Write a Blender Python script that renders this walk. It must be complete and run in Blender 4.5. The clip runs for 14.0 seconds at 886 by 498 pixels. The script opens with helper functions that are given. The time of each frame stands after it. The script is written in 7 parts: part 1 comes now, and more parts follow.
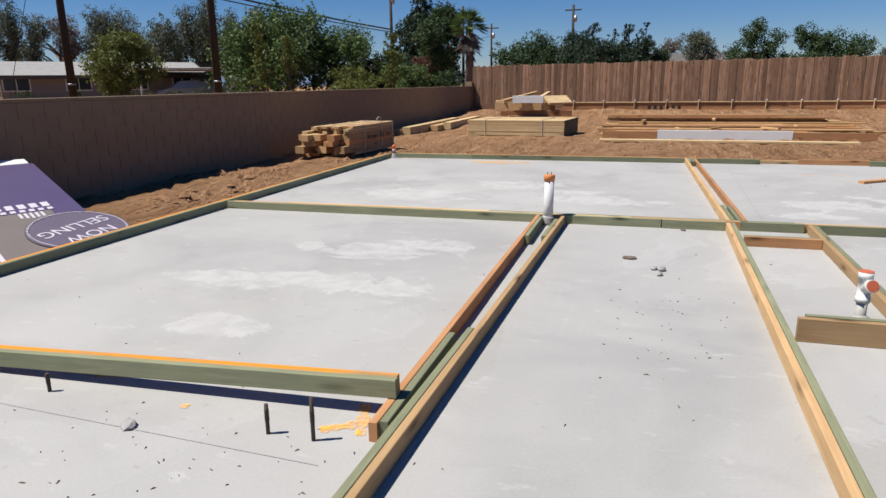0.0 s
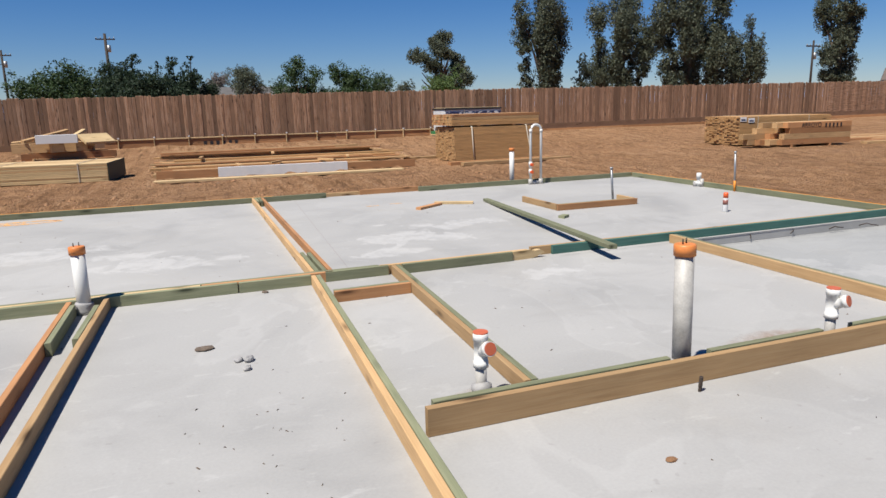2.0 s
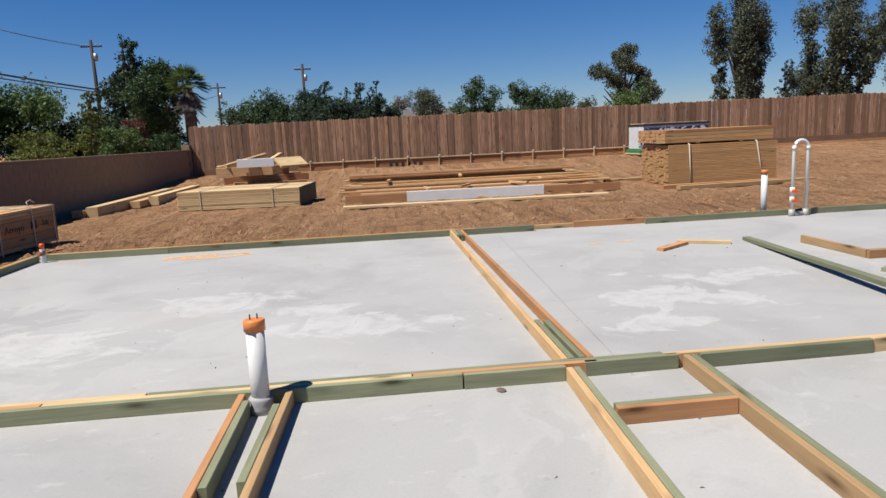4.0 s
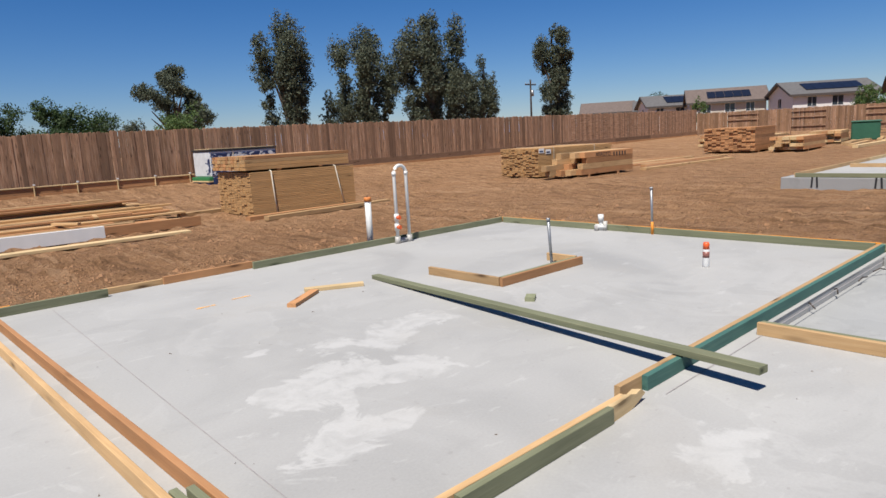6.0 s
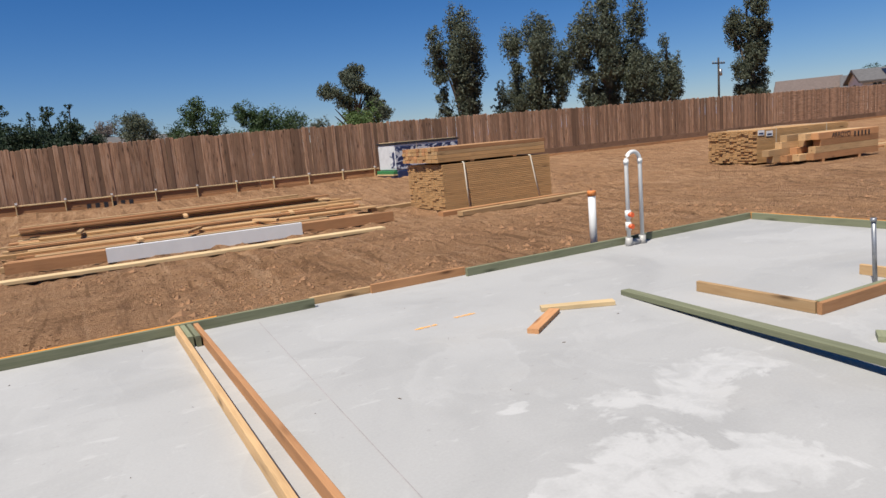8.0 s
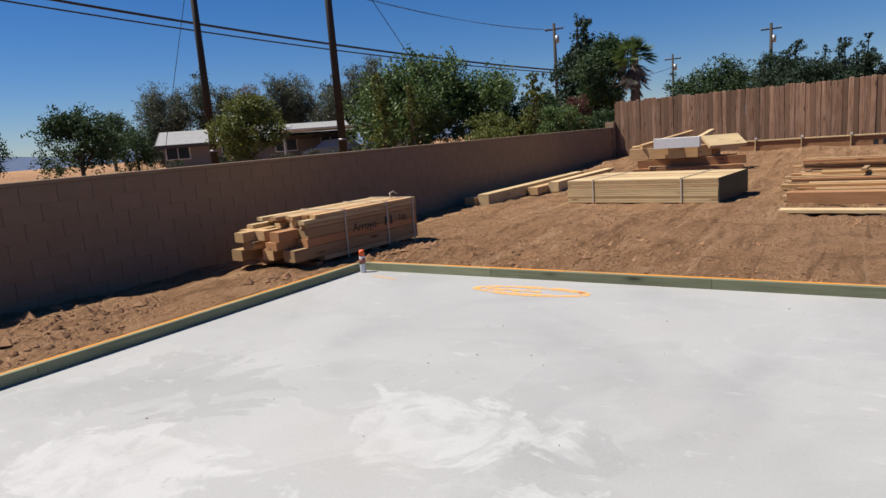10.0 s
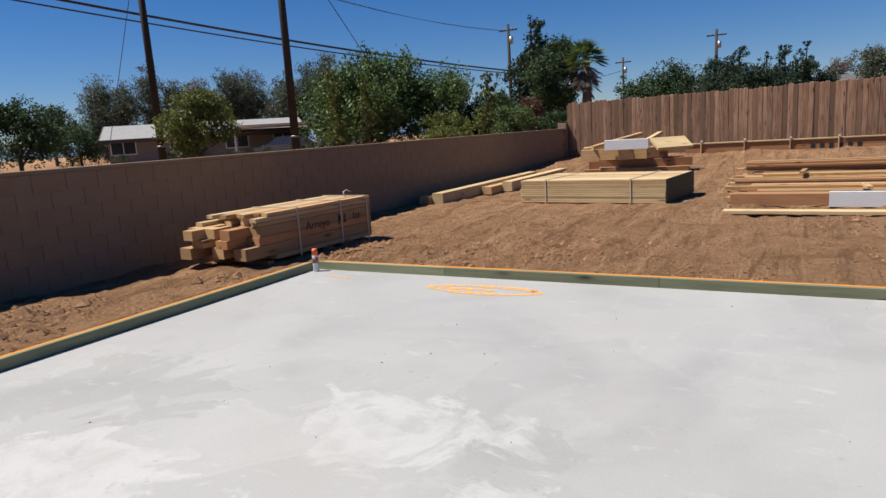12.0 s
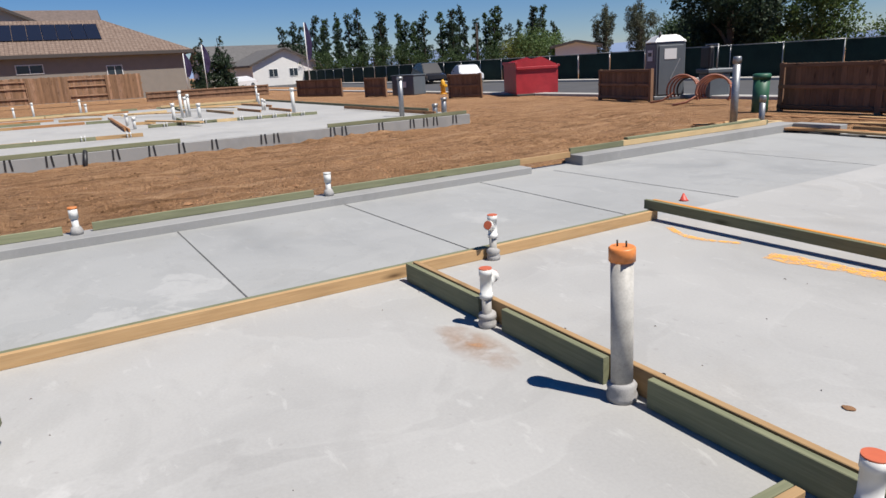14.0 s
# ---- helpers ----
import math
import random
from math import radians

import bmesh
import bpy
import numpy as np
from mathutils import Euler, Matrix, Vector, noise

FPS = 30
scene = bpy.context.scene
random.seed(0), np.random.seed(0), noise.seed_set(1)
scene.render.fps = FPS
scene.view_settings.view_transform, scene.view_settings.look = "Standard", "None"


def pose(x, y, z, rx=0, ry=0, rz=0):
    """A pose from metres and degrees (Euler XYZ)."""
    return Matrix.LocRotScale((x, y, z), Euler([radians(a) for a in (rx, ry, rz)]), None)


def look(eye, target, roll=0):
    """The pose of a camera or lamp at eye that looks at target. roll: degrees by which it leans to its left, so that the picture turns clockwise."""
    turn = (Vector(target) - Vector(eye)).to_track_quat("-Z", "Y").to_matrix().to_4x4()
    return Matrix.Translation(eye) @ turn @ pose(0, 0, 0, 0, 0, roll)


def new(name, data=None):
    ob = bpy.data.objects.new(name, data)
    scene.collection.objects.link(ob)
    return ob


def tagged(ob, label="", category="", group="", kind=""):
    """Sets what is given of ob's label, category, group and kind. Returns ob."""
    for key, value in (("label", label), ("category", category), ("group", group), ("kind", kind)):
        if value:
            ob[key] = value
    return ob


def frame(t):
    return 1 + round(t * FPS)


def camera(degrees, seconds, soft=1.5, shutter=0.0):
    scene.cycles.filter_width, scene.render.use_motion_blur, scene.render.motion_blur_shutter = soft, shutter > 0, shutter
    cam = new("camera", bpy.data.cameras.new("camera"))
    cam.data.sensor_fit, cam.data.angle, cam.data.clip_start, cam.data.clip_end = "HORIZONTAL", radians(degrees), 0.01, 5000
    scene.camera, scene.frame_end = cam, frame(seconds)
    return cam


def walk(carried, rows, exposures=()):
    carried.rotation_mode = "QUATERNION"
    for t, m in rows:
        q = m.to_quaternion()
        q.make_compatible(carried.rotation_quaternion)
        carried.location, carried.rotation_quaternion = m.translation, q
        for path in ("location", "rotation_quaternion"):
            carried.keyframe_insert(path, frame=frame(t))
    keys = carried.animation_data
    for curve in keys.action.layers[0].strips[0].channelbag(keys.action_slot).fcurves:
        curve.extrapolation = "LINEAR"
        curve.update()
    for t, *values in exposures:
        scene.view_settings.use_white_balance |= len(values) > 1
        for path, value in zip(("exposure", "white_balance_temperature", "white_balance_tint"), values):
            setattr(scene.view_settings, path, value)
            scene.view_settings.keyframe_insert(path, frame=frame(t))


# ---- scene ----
cam = camera(68.3, 14.0)
PATH = [
    (0, (-0.868, -6.81, 1.442), (-1.425, -4.953, 0.952), -0.8),
    (0.5, (-0.887, -6.481, 1.413), (-1.313, -4.583, 0.947), -0.9),
    (1, (-0.963, -6.143, 1.419), (-1.201, -4.208, 0.976), -0.2),
    (1.5, (-0.913, -5.997, 1.44), (-0.428, -4.107, 1.002), -0.1),
    (2, (-0.799, -5.516, 1.459), (-0.129, -3.679, 1.039), -1.5),
    (2.2, (-0.818, -5.321, 1.451), (-0.175, -3.467, 1.062), -2.5),
    (4.4, (-1.017, -3.203, 1.452), (-0.87, -1.239, 1.107), -2.4),
    (4.5, (-1.015, -3.122, 1.444), (-0.754, -1.169, 1.099), -2.0),
    (5, (-0.89, -2.679, 1.417), (-0.074, -0.887, 1.062), -1.1),
    (5.5, (-0.805, -2.229, 1.463), (0.312, -0.607, 1.112), -2.0),
    (6, (-0.79, -1.718, 1.498), (0.544, -0.267, 1.158), -3.1),
    (6.5, (-0.61, -1.278, 1.472), (0.802, 0.096, 1.129), -4.9),
    (7, (-0.488, -0.891, 1.439), (0.993, 0.402, 1.072), -4.6),
    (7.5, (-0.516, -0.508, 1.467), (1.007, 0.739, 1.107), -3.8),
    (7.8, (-0.516, -0.292, 1.474), (0.782, 1.19, 1.118), -4.5),
    (8, (-0.538, -0.169, 1.463), (0.388, 1.573, 1.131), -5.0),
    (8.2, (-0.582, -0.111, 1.454), (-0.189, 1.824, 1.139), -5.2),
    (8.5, (-0.661, -0.094, 1.449), (-1.029, 1.847, 1.14), -5.2),
    (9, (-0.789, -0.026, 1.447), (-1.823, 1.658, 1.138), -5.3),
    (11.5, (-0.783, -0.033, 1.463), (-1.875, 1.606, 1.118), -4.3),
    (12, (-0.78, -0.033, 1.457), (-1.74, 1.686, 1.107), -3.7),
    (12.3, (-0.683, -0.1, 1.485), (-1.163, 1.806, 1.119), -2.2),
    (12.5, (-0.601, -0.159, 1.479), (-0.585, 1.806, 1.106), -0.9),
    (12.8, (-0.489, -0.28, 1.505), (0.413, 1.463, 1.122), -0.2),
    (13, (-0.434, -0.396, 1.52), (1.03, 0.91, 1.127), -0.5),
    (13.2, (-0.447, -0.543, 1.51), (1.357, 0.21, 1.087), -1.7),
    (13.5, (-0.437, -0.646, 1.513), (1.502, -0.719, 1.028), -3.0),
    (13.7, (-0.41, -0.717, 1.52), (1.457, -1.217, 1.007), -3.8),
    (14, (-0.373, -0.784, 1.519), (1.29, -1.752, 0.975), -3.2),
]
walk(cam, [(t, look(eye, target, roll)) for t, eye, target, roll in PATH])

# ---- light ----
SUN_ELEV, SUN_AZ = radians(61), radians(26)      # shadows fall towards +x and a little towards +y
world = bpy.data.worlds.new("sky")
scene.world = world
world.use_nodes = True
wn = world.node_tree
sky = wn.nodes.new("ShaderNodeTexSky")
sky.sky_type = "NISHITA"
sky.sun_disc = False
sky.sun_elevation = SUN_ELEV
sky.sun_rotation = radians(270) - SUN_AZ
sky.altitude = 400
sky.air_density, sky.dust_density, sky.ozone_density = 1.0, 0.0, 3.0
wn.nodes["Background"].inputs["Strength"].default_value = 0.050
sat = wn.nodes.new("ShaderNodeHueSaturation")
sat.inputs["Saturation"].default_value = 1.22
tint = wn.nodes.new("ShaderNodeMix")
tint.data_type, tint.blend_type = "RGBA", "MULTIPLY"
tint.inputs[0].default_value = 1.0
tint.inputs[7].default_value = (0.79, 0.88, 1.13, 1)
wn.links.new(sky.outputs["Color"], tint.inputs[6])
wn.links.new(tint.outputs[2], sat.inputs["Color"])
wn.links.new(sat.outputs["Color"], wn.nodes["Background"].inputs["Color"])
sun = new("sun", bpy.data.lights.new("sun", "SUN"))
sun.data.energy, sun.data.angle, sun.data.color = 5.0, radians(0.53), (1.0, 0.945, 0.86)
sun.matrix_world = look((0, 0, 0), (math.cos(SUN_ELEV) * math.cos(SUN_AZ), math.cos(SUN_ELEV) * math.sin(SUN_AZ), -math.sin(SUN_ELEV)))
scene.view_settings.exposure = 0.50


# ---- materials ----
def ramp(nt, src, stops):
    r = nt.nodes.new("ShaderNodeValToRGB")
    el = r.color_ramp.elements
    while len(el) < len(stops):
        el.new(0.5)
    for e, (p, c) in zip(el, stops):
        e.position, e.color = p, (*c, 1)
    nt.links.new(src, r.inputs[0])
    return r.outputs[0]


def noise_tex(nt, vec, scale, detail=4.0, rough=0.55, warp=0.0):
    n = nt.nodes.new("ShaderNodeTexNoise")
    n.inputs["Scale"].default_value, n.inputs["Detail"].default_value = scale, detail
    n.inputs["Roughness"].default_value, n.inputs["Distortion"].default_value = rough, warp
    nt.links.new(vec, n.inputs["Vector"])
    return n.outputs["Fac"]


def mix(nt, fac, a, b, mode="MIX"):
    m = nt.nodes.new("ShaderNodeMix")
    m.data_type, m.blend_type = "RGBA", mode
    for sock, v in ((m.inputs[0], fac), (m.inputs[6], a), (m.inputs[7], b)):
        if hasattr(v, "links"):
            nt.links.new(v, sock)
        elif isinstance(v, (int, float)):
            sock.default_value = v
        else:
            sock.default_value = (*v, 1)
    return m.outputs[2]


def mapped(nt, scale=(1, 1, 1), shift=True, generated=False):
    """Object coordinates, stretched, and shifted for each object by its random number."""
    tc, mp = nt.nodes.new("ShaderNodeTexCoord"), nt.nodes.new("ShaderNodeMapping")
    mp.inputs["Scale"].default_value = scale
    nt.links.new(tc.outputs["Object"], mp.inputs["Vector"])
    if shift:
        info, mul = nt.nodes.new("ShaderNodeObjectInfo"), nt.nodes.new("ShaderNodeVectorMath")
        mul.operation = "SCALE"
        mul.inputs[0].default_value = (31.0, 17.0, 23.0)
        nt.links.new(info.outputs["Random"], mul.inputs["Scale"])
        nt.links.new(mul.outputs[0], mp.inputs["Location"])
    return mp.outputs[0]


def material(name, rough=0.8, metal=0.0, spec=0.5):
    m = bpy.data.materials.new(name)
    m.use_nodes = True
    b = m.node_tree.nodes["Principled BSDF"]
    b.inputs["Roughness"].default_value, b.inputs["Metallic"].default_value = rough, metal
    b.inputs["Specular IOR Level"].default_value = spec
    return m, m.node_tree, b


def bump(nt, b, height, strength=0.4, dist=0.01):
    n = nt.nodes.new("ShaderNodeBump")
    n.inputs["Strength"].default_value, n.inputs["Distance"].default_value = strength, dist
    nt.links.new(height, n.inputs["Height"])
    nt.links.new(n.outputs[0], b.inputs["Normal"])


def plain(name, col, rough=0.6, metal=0.0, var=0.12, scale=6.0, bumps=0.0):
    """One colour with mottling at two scales."""
    m, nt, b = material(name, rough, metal)
    v = mapped(nt)
    a = ramp(nt, noise_tex(nt, v, scale), [(0.3, [c * (1 - var) for c in col]), (0.7, [min(1, c * (1 + var)) for c in col])])
    f = noise_tex(nt, v, scale * 9, 3)
    out = mix(nt, 0.25, a, ramp(nt, f, [(0.35, [c * (1 - 1.5 * var) for c in col]), (0.65, [min(1, c * (1 + var)) for c in col])]))
    nt.links.new(out, b.inputs["Base Color"])
    if bumps:
        bump(nt, b, f, bumps)
    return m


def wood(name, dark, mid, light, rough=0.75, spread=0.25, knots=True, worn=None, streaks=None):
    """Sawn timber: grain along local x, knots, and a shade of its own for each board."""
    m, nt, b = material(name, rough, 0, 0.3)
    v = mapped(nt, (0.7, 14, 14))
    g = noise_tex(nt, v, 3.0, 6, 0.6, 0.6)
    col = ramp(nt, g, [(0.25, dark), (0.5, mid), (0.78, light)])
    fine = noise_tex(nt, mapped(nt, (3, 90, 90)), 2.0, 3)
    col = mix(nt, 0.3, col, ramp(nt, fine, [(0.3, dark), (0.7, light)]))
    blot = noise_tex(nt, mapped(nt, (1.2, 3, 3)), 1.6, 3)
    col = mix(nt, 0.5, col, ramp(nt, blot, [(0.3, [c * 0.75 for c in mid]), (0.7, [min(1, c * 1.15) for c in mid])]))
    if streaks:
        # rain-bleached streaks and dark runs along the board
        st = noise_tex(nt, mapped(nt, (0.9, 16, 16)), 2.0, 5, 0.6, 0.3)
        col = mix(nt, ramp(nt, st, [(0.50, (0, 0, 0)), (0.68, (0.75, 0.75, 0.75))]), col, streaks)
        col = mix(nt, ramp(nt, st, [(0.32, (0.8, 0.8, 0.8)), (0.45, (0, 0, 0))]), col, [c * 0.6 for c in dark])
    if knots:
        vo = nt.nodes.new("ShaderNodeTexVoronoi")
        vo.inputs["Scale"].default_value = 1.0
        nt.links.new(mapped(nt, (1.7, 7, 7)), vo.inputs["Vector"])
        kn = ramp(nt, vo.outputs["Distance"], [(0.05, (1, 1, 1)), (0.12, (0.45, 0.45, 0.45)), (0.22, (0, 0, 0))])
        col = mix(nt, kn, col, [c * 0.45 for c in dark])
    info = nt.nodes.new("ShaderNodeObjectInfo")
    geo = nt.nodes.new("ShaderNodeNewGeometry")
    hue = nt.nodes.new("ShaderNodeHueSaturation")
    add = nt.nodes.new("ShaderNodeMath")
    add.operation = "ADD"
    nt.links.new(info.outputs["Random"], add.inputs[0])
    nt.links.new(geo.outputs["Random Per Island"], add.inputs[1])
    fr = nt.nodes.new("ShaderNodeMath")
    fr.operation = "FRACT"
    nt.links.new(add.outputs[0], fr.inputs[0])
    rng = nt.nodes.new("ShaderNodeMapRange")
    rng.inputs["To Min"].default_value, rng.inputs["To Max"].default_value = 1 - spread, 1 + spread
    nt.links.new(fr.outputs[0], rng.inputs[0])
    nt.links.new(rng.outputs[0], hue.inputs["Value"])
    nt.links.new(col, hue.inputs["Color"])
    out = hue.outputs[0]
    if worn:
        w = noise_tex(nt, mapped(nt, (0.6, 4, 4)), 2.2, 5, 0.65)
        out = mix(nt, ramp(nt, w, [(0.38, (0, 0, 0)), (0.54, (1, 1, 1))]), out, worn)
    nt.links.new(out, b.inputs["Base Color"])
    bump(nt, b, g, 0.25, 0.004)
    return m


TAN = wood("fir_lumber", (0.245, 0.137, 0.0612), (0.432, 0.274, 0.133), (0.54, 0.382, 0.209))
BROWN = wood("reddish_fir_lumber", (0.245, 0.108, 0.0432), (0.389, 0.194, 0.0864), (0.461, 0.266, 0.13))
STACK = wood("stacked_fir_lumber", (0.259, 0.137, 0.054), (0.425, 0.248, 0.108), (0.504, 0.324, 0.158), spread=0.1)
PALE = wood("pale_fir_lumber", (0.403, 0.274, 0.13), (0.533, 0.389, 0.209), (0.598, 0.475, 0.288), spread=0.12)
GREEN = wood("treated_green_lumber", (0.09, 0.104, 0.0576), (0.182, 0.192, 0.115), (0.31, 0.295, 0.19), spread=0.2)
TEAL = wood("teal_stained_lumber", (0.028, 0.082, 0.070), (0.055, 0.146, 0.124), (0.12, 0.20, 0.158), spread=0.1)
SPRAYED = wood("orange_sprayed_lumber", (0.302, 0.158, 0.0576), (0.432, 0.259, 0.108), (0.49, 0.324, 0.144), worn=(0.634, 0.23, 0.0144))
PICKET = wood("weathered_redwood_fence", (0.12, 0.060, 0.034), (0.285, 0.158, 0.092), (0.42, 0.28, 0.19), spread=0.26, streaks=(0.38, 0.26, 0.185))
PICKET_NEW = wood("cedar_fence", (0.13, 0.072, 0.0396), (0.223, 0.126, 0.0706), (0.302, 0.187, 0.115), spread=0.25)
PICKET_OLD = wood("dark_brown_fence_panel", (0.108, 0.0576, 0.0346), (0.187, 0.107, 0.0648), (0.288, 0.187, 0.122), spread=0.25)
POLE = wood("dark_utility_pole", (0.018, 0.013, 0.011), (0.032, 0.024, 0.019), (0.055, 0.042, 0.034), knots=False)
BARK = plain("bark", (0.115, 0.0864, 0.0648), 0.9, var=0.35, scale=8, bumps=0.5)
PVC = plain("white_pvc", (0.607, 0.607, 0.582), 0.35, var=0.06, scale=9)
PVC_OLD = plain("weathered_white_pvc", (0.374, 0.36, 0.331), 0.5, var=0.25, scale=11)
CAP = plain("orange_test_cap", (0.59, 0.197, 0.0492), 0.45, var=0.1)
RUBBER = plain("grey_pipe_wrap", (0.302, 0.295, 0.288), 0.7, var=0.2, scale=20, bumps=0.3)
STEEL = plain("galvanised_steel", (0.302, 0.31, 0.317), 0.45, 0.7, var=0.2, scale=20)
RUST = plain("rusty_bolt_steel", (0.072, 0.054, 0.0432), 0.7, 0.5, var=0.3, scale=30)
BLACK = plain("black_plastic", (0.02, 0.02, 0.022), 0.5, var=0.2)
STRAP = plain("pale_plastic_strap", (0.46, 0.40, 0.31), 0.5, var=0.1)
STRAP_PALE = plain("cream_plastic_strap", (0.56, 0.51, 0.41), 0.5, var=0.1)
WHITE = plain("white_paint", (0.64, 0.64, 0.631), 0.5, var=0.04)
PURPLE = plain("purple_sign_face", (0.0612, 0.0432, 0.115), 0.55, var=0.06, scale=3)
BADGE = plain("dusty_purple_badge", (0.0972, 0.0792, 0.119), 0.6, var=0.1, scale=4)
SIGN_GREY = plain("grey_brown_sign_face", (0.144, 0.122, 0.112), 0.6, var=0.08, scale=3)
LETTER = plain("pale_sign_lettering", (0.541, 0.508, 0.558), 0.5, var=0.04)
ORANGE = plain("orange_spray_paint", (0.697, 0.246, 0.0246), 0.6, var=0.12, scale=20)
ORANGE_PLASTIC = plain("bright_orange_plastic", (0.697, 0.107, 0.0246), 0.4, var=0.05)
RED = plain("red_painted_steel", (0.344, 0.0205, 0.0287), 0.5, 0, var=0.18, scale=3)
GREY_PLASTIC = plain("grey_moulded_plastic", (0.0936, 0.108, 0.122), 0.5, var=0.08)
GREEN_PLASTIC = plain("green_plastic", (0.0216, 0.0936, 0.054), 0.5, var=0.15)
COPPER = plain("terracotta_conduit", (0.302, 0.122, 0.0792), 0.5, var=0.15)
RIM = plain("red_orange_primer", (0.46, 0.11, 0.05), 0.5, var=0.12)
YELLOW = plain("yellow_hydrant_paint", (0.615, 0.312, 0.0164), 0.45, var=0.08)
SCREEN = plain("dark_green_windscreen_mesh", (0.012, 0.035, 0.033), 0.85, var=0.25, scale=1.2)
STUCCO = plain("cream_stucco", (0.418, 0.389, 0.338), 0.9, var=0.06, scale=2, bumps=0.2)
STUCCO_GREY = plain("taupe_stucco", (0.216, 0.191, 0.166), 0.9, var=0.06, scale=2, bumps=0.2)
STUCCO_WHITE = plain("white_stucco", (0.60, 0.59, 0.575), 0.9, var=0.05, scale=2, bumps=0.2)
ROOF_GREY = plain("grey_roof_shingle", (0.0972, 0.0936, 0.0936), 0.9, var=0.22, scale=2.5)
ROOF_PALE = plain("pale_grey_shingle", (0.259, 0.256, 0.248), 0.9, var=0.12, scale=2.5)
ROOF_BROWN = plain("brown_roof_tile", (0.119, 0.09, 0.0778), 0.85, var=0.3, scale=3.5)
FASCIA = plain("dark_fascia_paint", (0.06, 0.05, 0.045), 0.6, var=0.1)
SOLAR = plain("solar_glass", (0.012, 0.014, 0.022), 0.15, var=0.1)
GLASS = plain("dark_window_glass", (0.03, 0.04, 0.05), 0.08, var=0.1)
CAR_WHITE = plain("white_car_paint", (0.59, 0.599, 0.615), 0.2, var=0.02)
CAR_BLACK = plain("black_car_paint", (0.02, 0.02, 0.023), 0.2, var=0.1)
CAR_SILVER = plain("silver_car_paint", (0.302, 0.324, 0.36), 0.25, 0.4, var=0.05)
KERB = plain("pale_kerb_concrete", (0.36, 0.346, 0.324), 0.9, var=0.1, scale=2)
ASPHALT = plain("asphalt", (0.0612, 0.0612, 0.0634), 0.9, var=0.2, scale=0.7, bumps=0.3)
WRAP = plain("white_printed_wrap", (0.558, 0.574, 0.59), 0.35, var=0.12, scale=5, bumps=0.5)
WRAP_BLUE = plain("dark_blue_print", (0.0216, 0.036, 0.101), 0.4, var=0.2)
DARK_PAINT = plain("dark_green_end_paint", (0.008, 0.028, 0.022), 0.6, var=0.2)
CRATE_GREEN = plain("bright_green_plastic", (0.03, 0.17, 0.06), 0.5, var=0.12)


def printed_film():
    m, nt, b = material("printed_white_film", 0.35)
    v = mapped(nt, (1, 1, 1.4))
    n = noise_tex(nt, v, 3.2, 3.0, 0.5, 1.2)
    r = ramp(nt, n, ((0.44, (0.02, 0.03, 0.09)), (0.48, (0.08, 0.11, 0.2)), (0.51, (0.5, 0.52, 0.55)), (0.7, (0.6, 0.61, 0.62))))
    nt.links.new(r, b.inputs["Base Color"])
    bump(nt, b, noise_tex(nt, v, 9.0, 3.0), 0.6, 0.03)
    return m


PRINTED = printed_film()
STONE = plain("earth_clod", (0.235, 0.124, 0.060), 0.95, var=0.25, scale=9, bumps=0.6)
# distance haze is put into the hills' blue base colour
HILL = plain("hill_with_painted_haze", (0.16, 0.22, 0.34), 1.0, var=0.1, scale=0.002)
PENCIL = plain("faint_chalk_line", (0.285, 0.262, 0.262), 0.9, var=0.2)


def foliage(name, dark, light):
    m, nt, b = material(name, 0.6, 0, 0.3)
    geo = nt.nodes.new("ShaderNodeNewGeometry")
    info = nt.nodes.new("ShaderNodeObjectInfo")
    c = ramp(nt, geo.outputs["Random Per Island"], [(0.0, dark), (1.0, light)])
    big = noise_tex(nt, mapped(nt), 6.0, 3)
    c = mix(nt, 0.45, c, ramp(nt, big, [(0.35, dark), (0.65, light)]))
    nt.links.new(c, b.inputs["Base Color"])
    tr = nt.nodes.new("ShaderNodeBsdfTranslucent")
    nt.links.new(c, tr.inputs["Color"])
    ms = nt.nodes.new("ShaderNodeMixShader")
    ms.inputs[0].default_value = 0.25
    nt.links.new(b.outputs[0], ms.inputs[1])
    nt.links.new(tr.outputs[0], ms.inputs[2])
    nt.links.new(ms.outputs[0], nt.nodes["Material Output"].inputs["Surface"])
    return m


LEAF_EUC = foliage("grey_green_eucalyptus_leaves", (0.035, 0.047, 0.030), (0.135, 0.15, 0.098))
LEAF_DARK = foliage("dark_green_leaves", (0.015, 0.034, 0.013), (0.07, 0.115, 0.04))
LEAF_GREEN = foliage("green_leaves", (0.032, 0.068, 0.02), (0.14, 0.20, 0.06))
LEAF_YELLOW = foliage("yellow_green_leaves", (0.05, 0.08, 0.018), (0.20, 0.21, 0.05))
LEAF_CON = foliage("dark_conifer_needles", (0.012, 0.026, 0.015), (0.05, 0.08, 0.042))
LEAF_BARE = foliage("dry_grey_twigs", (0.10, 0.085, 0.075), (0.20, 0.17, 0.15))
LEAF_RED = foliage("reddish_leaves", (0.07, 0.03, 0.025), (0.17, 0.07, 0.05))


def fading(nt, b, fac):
    """Lets a thin stain fade out: fac 0 is clear, 1 is covered."""
    nt.links.new(fac, b.inputs["Alpha"])


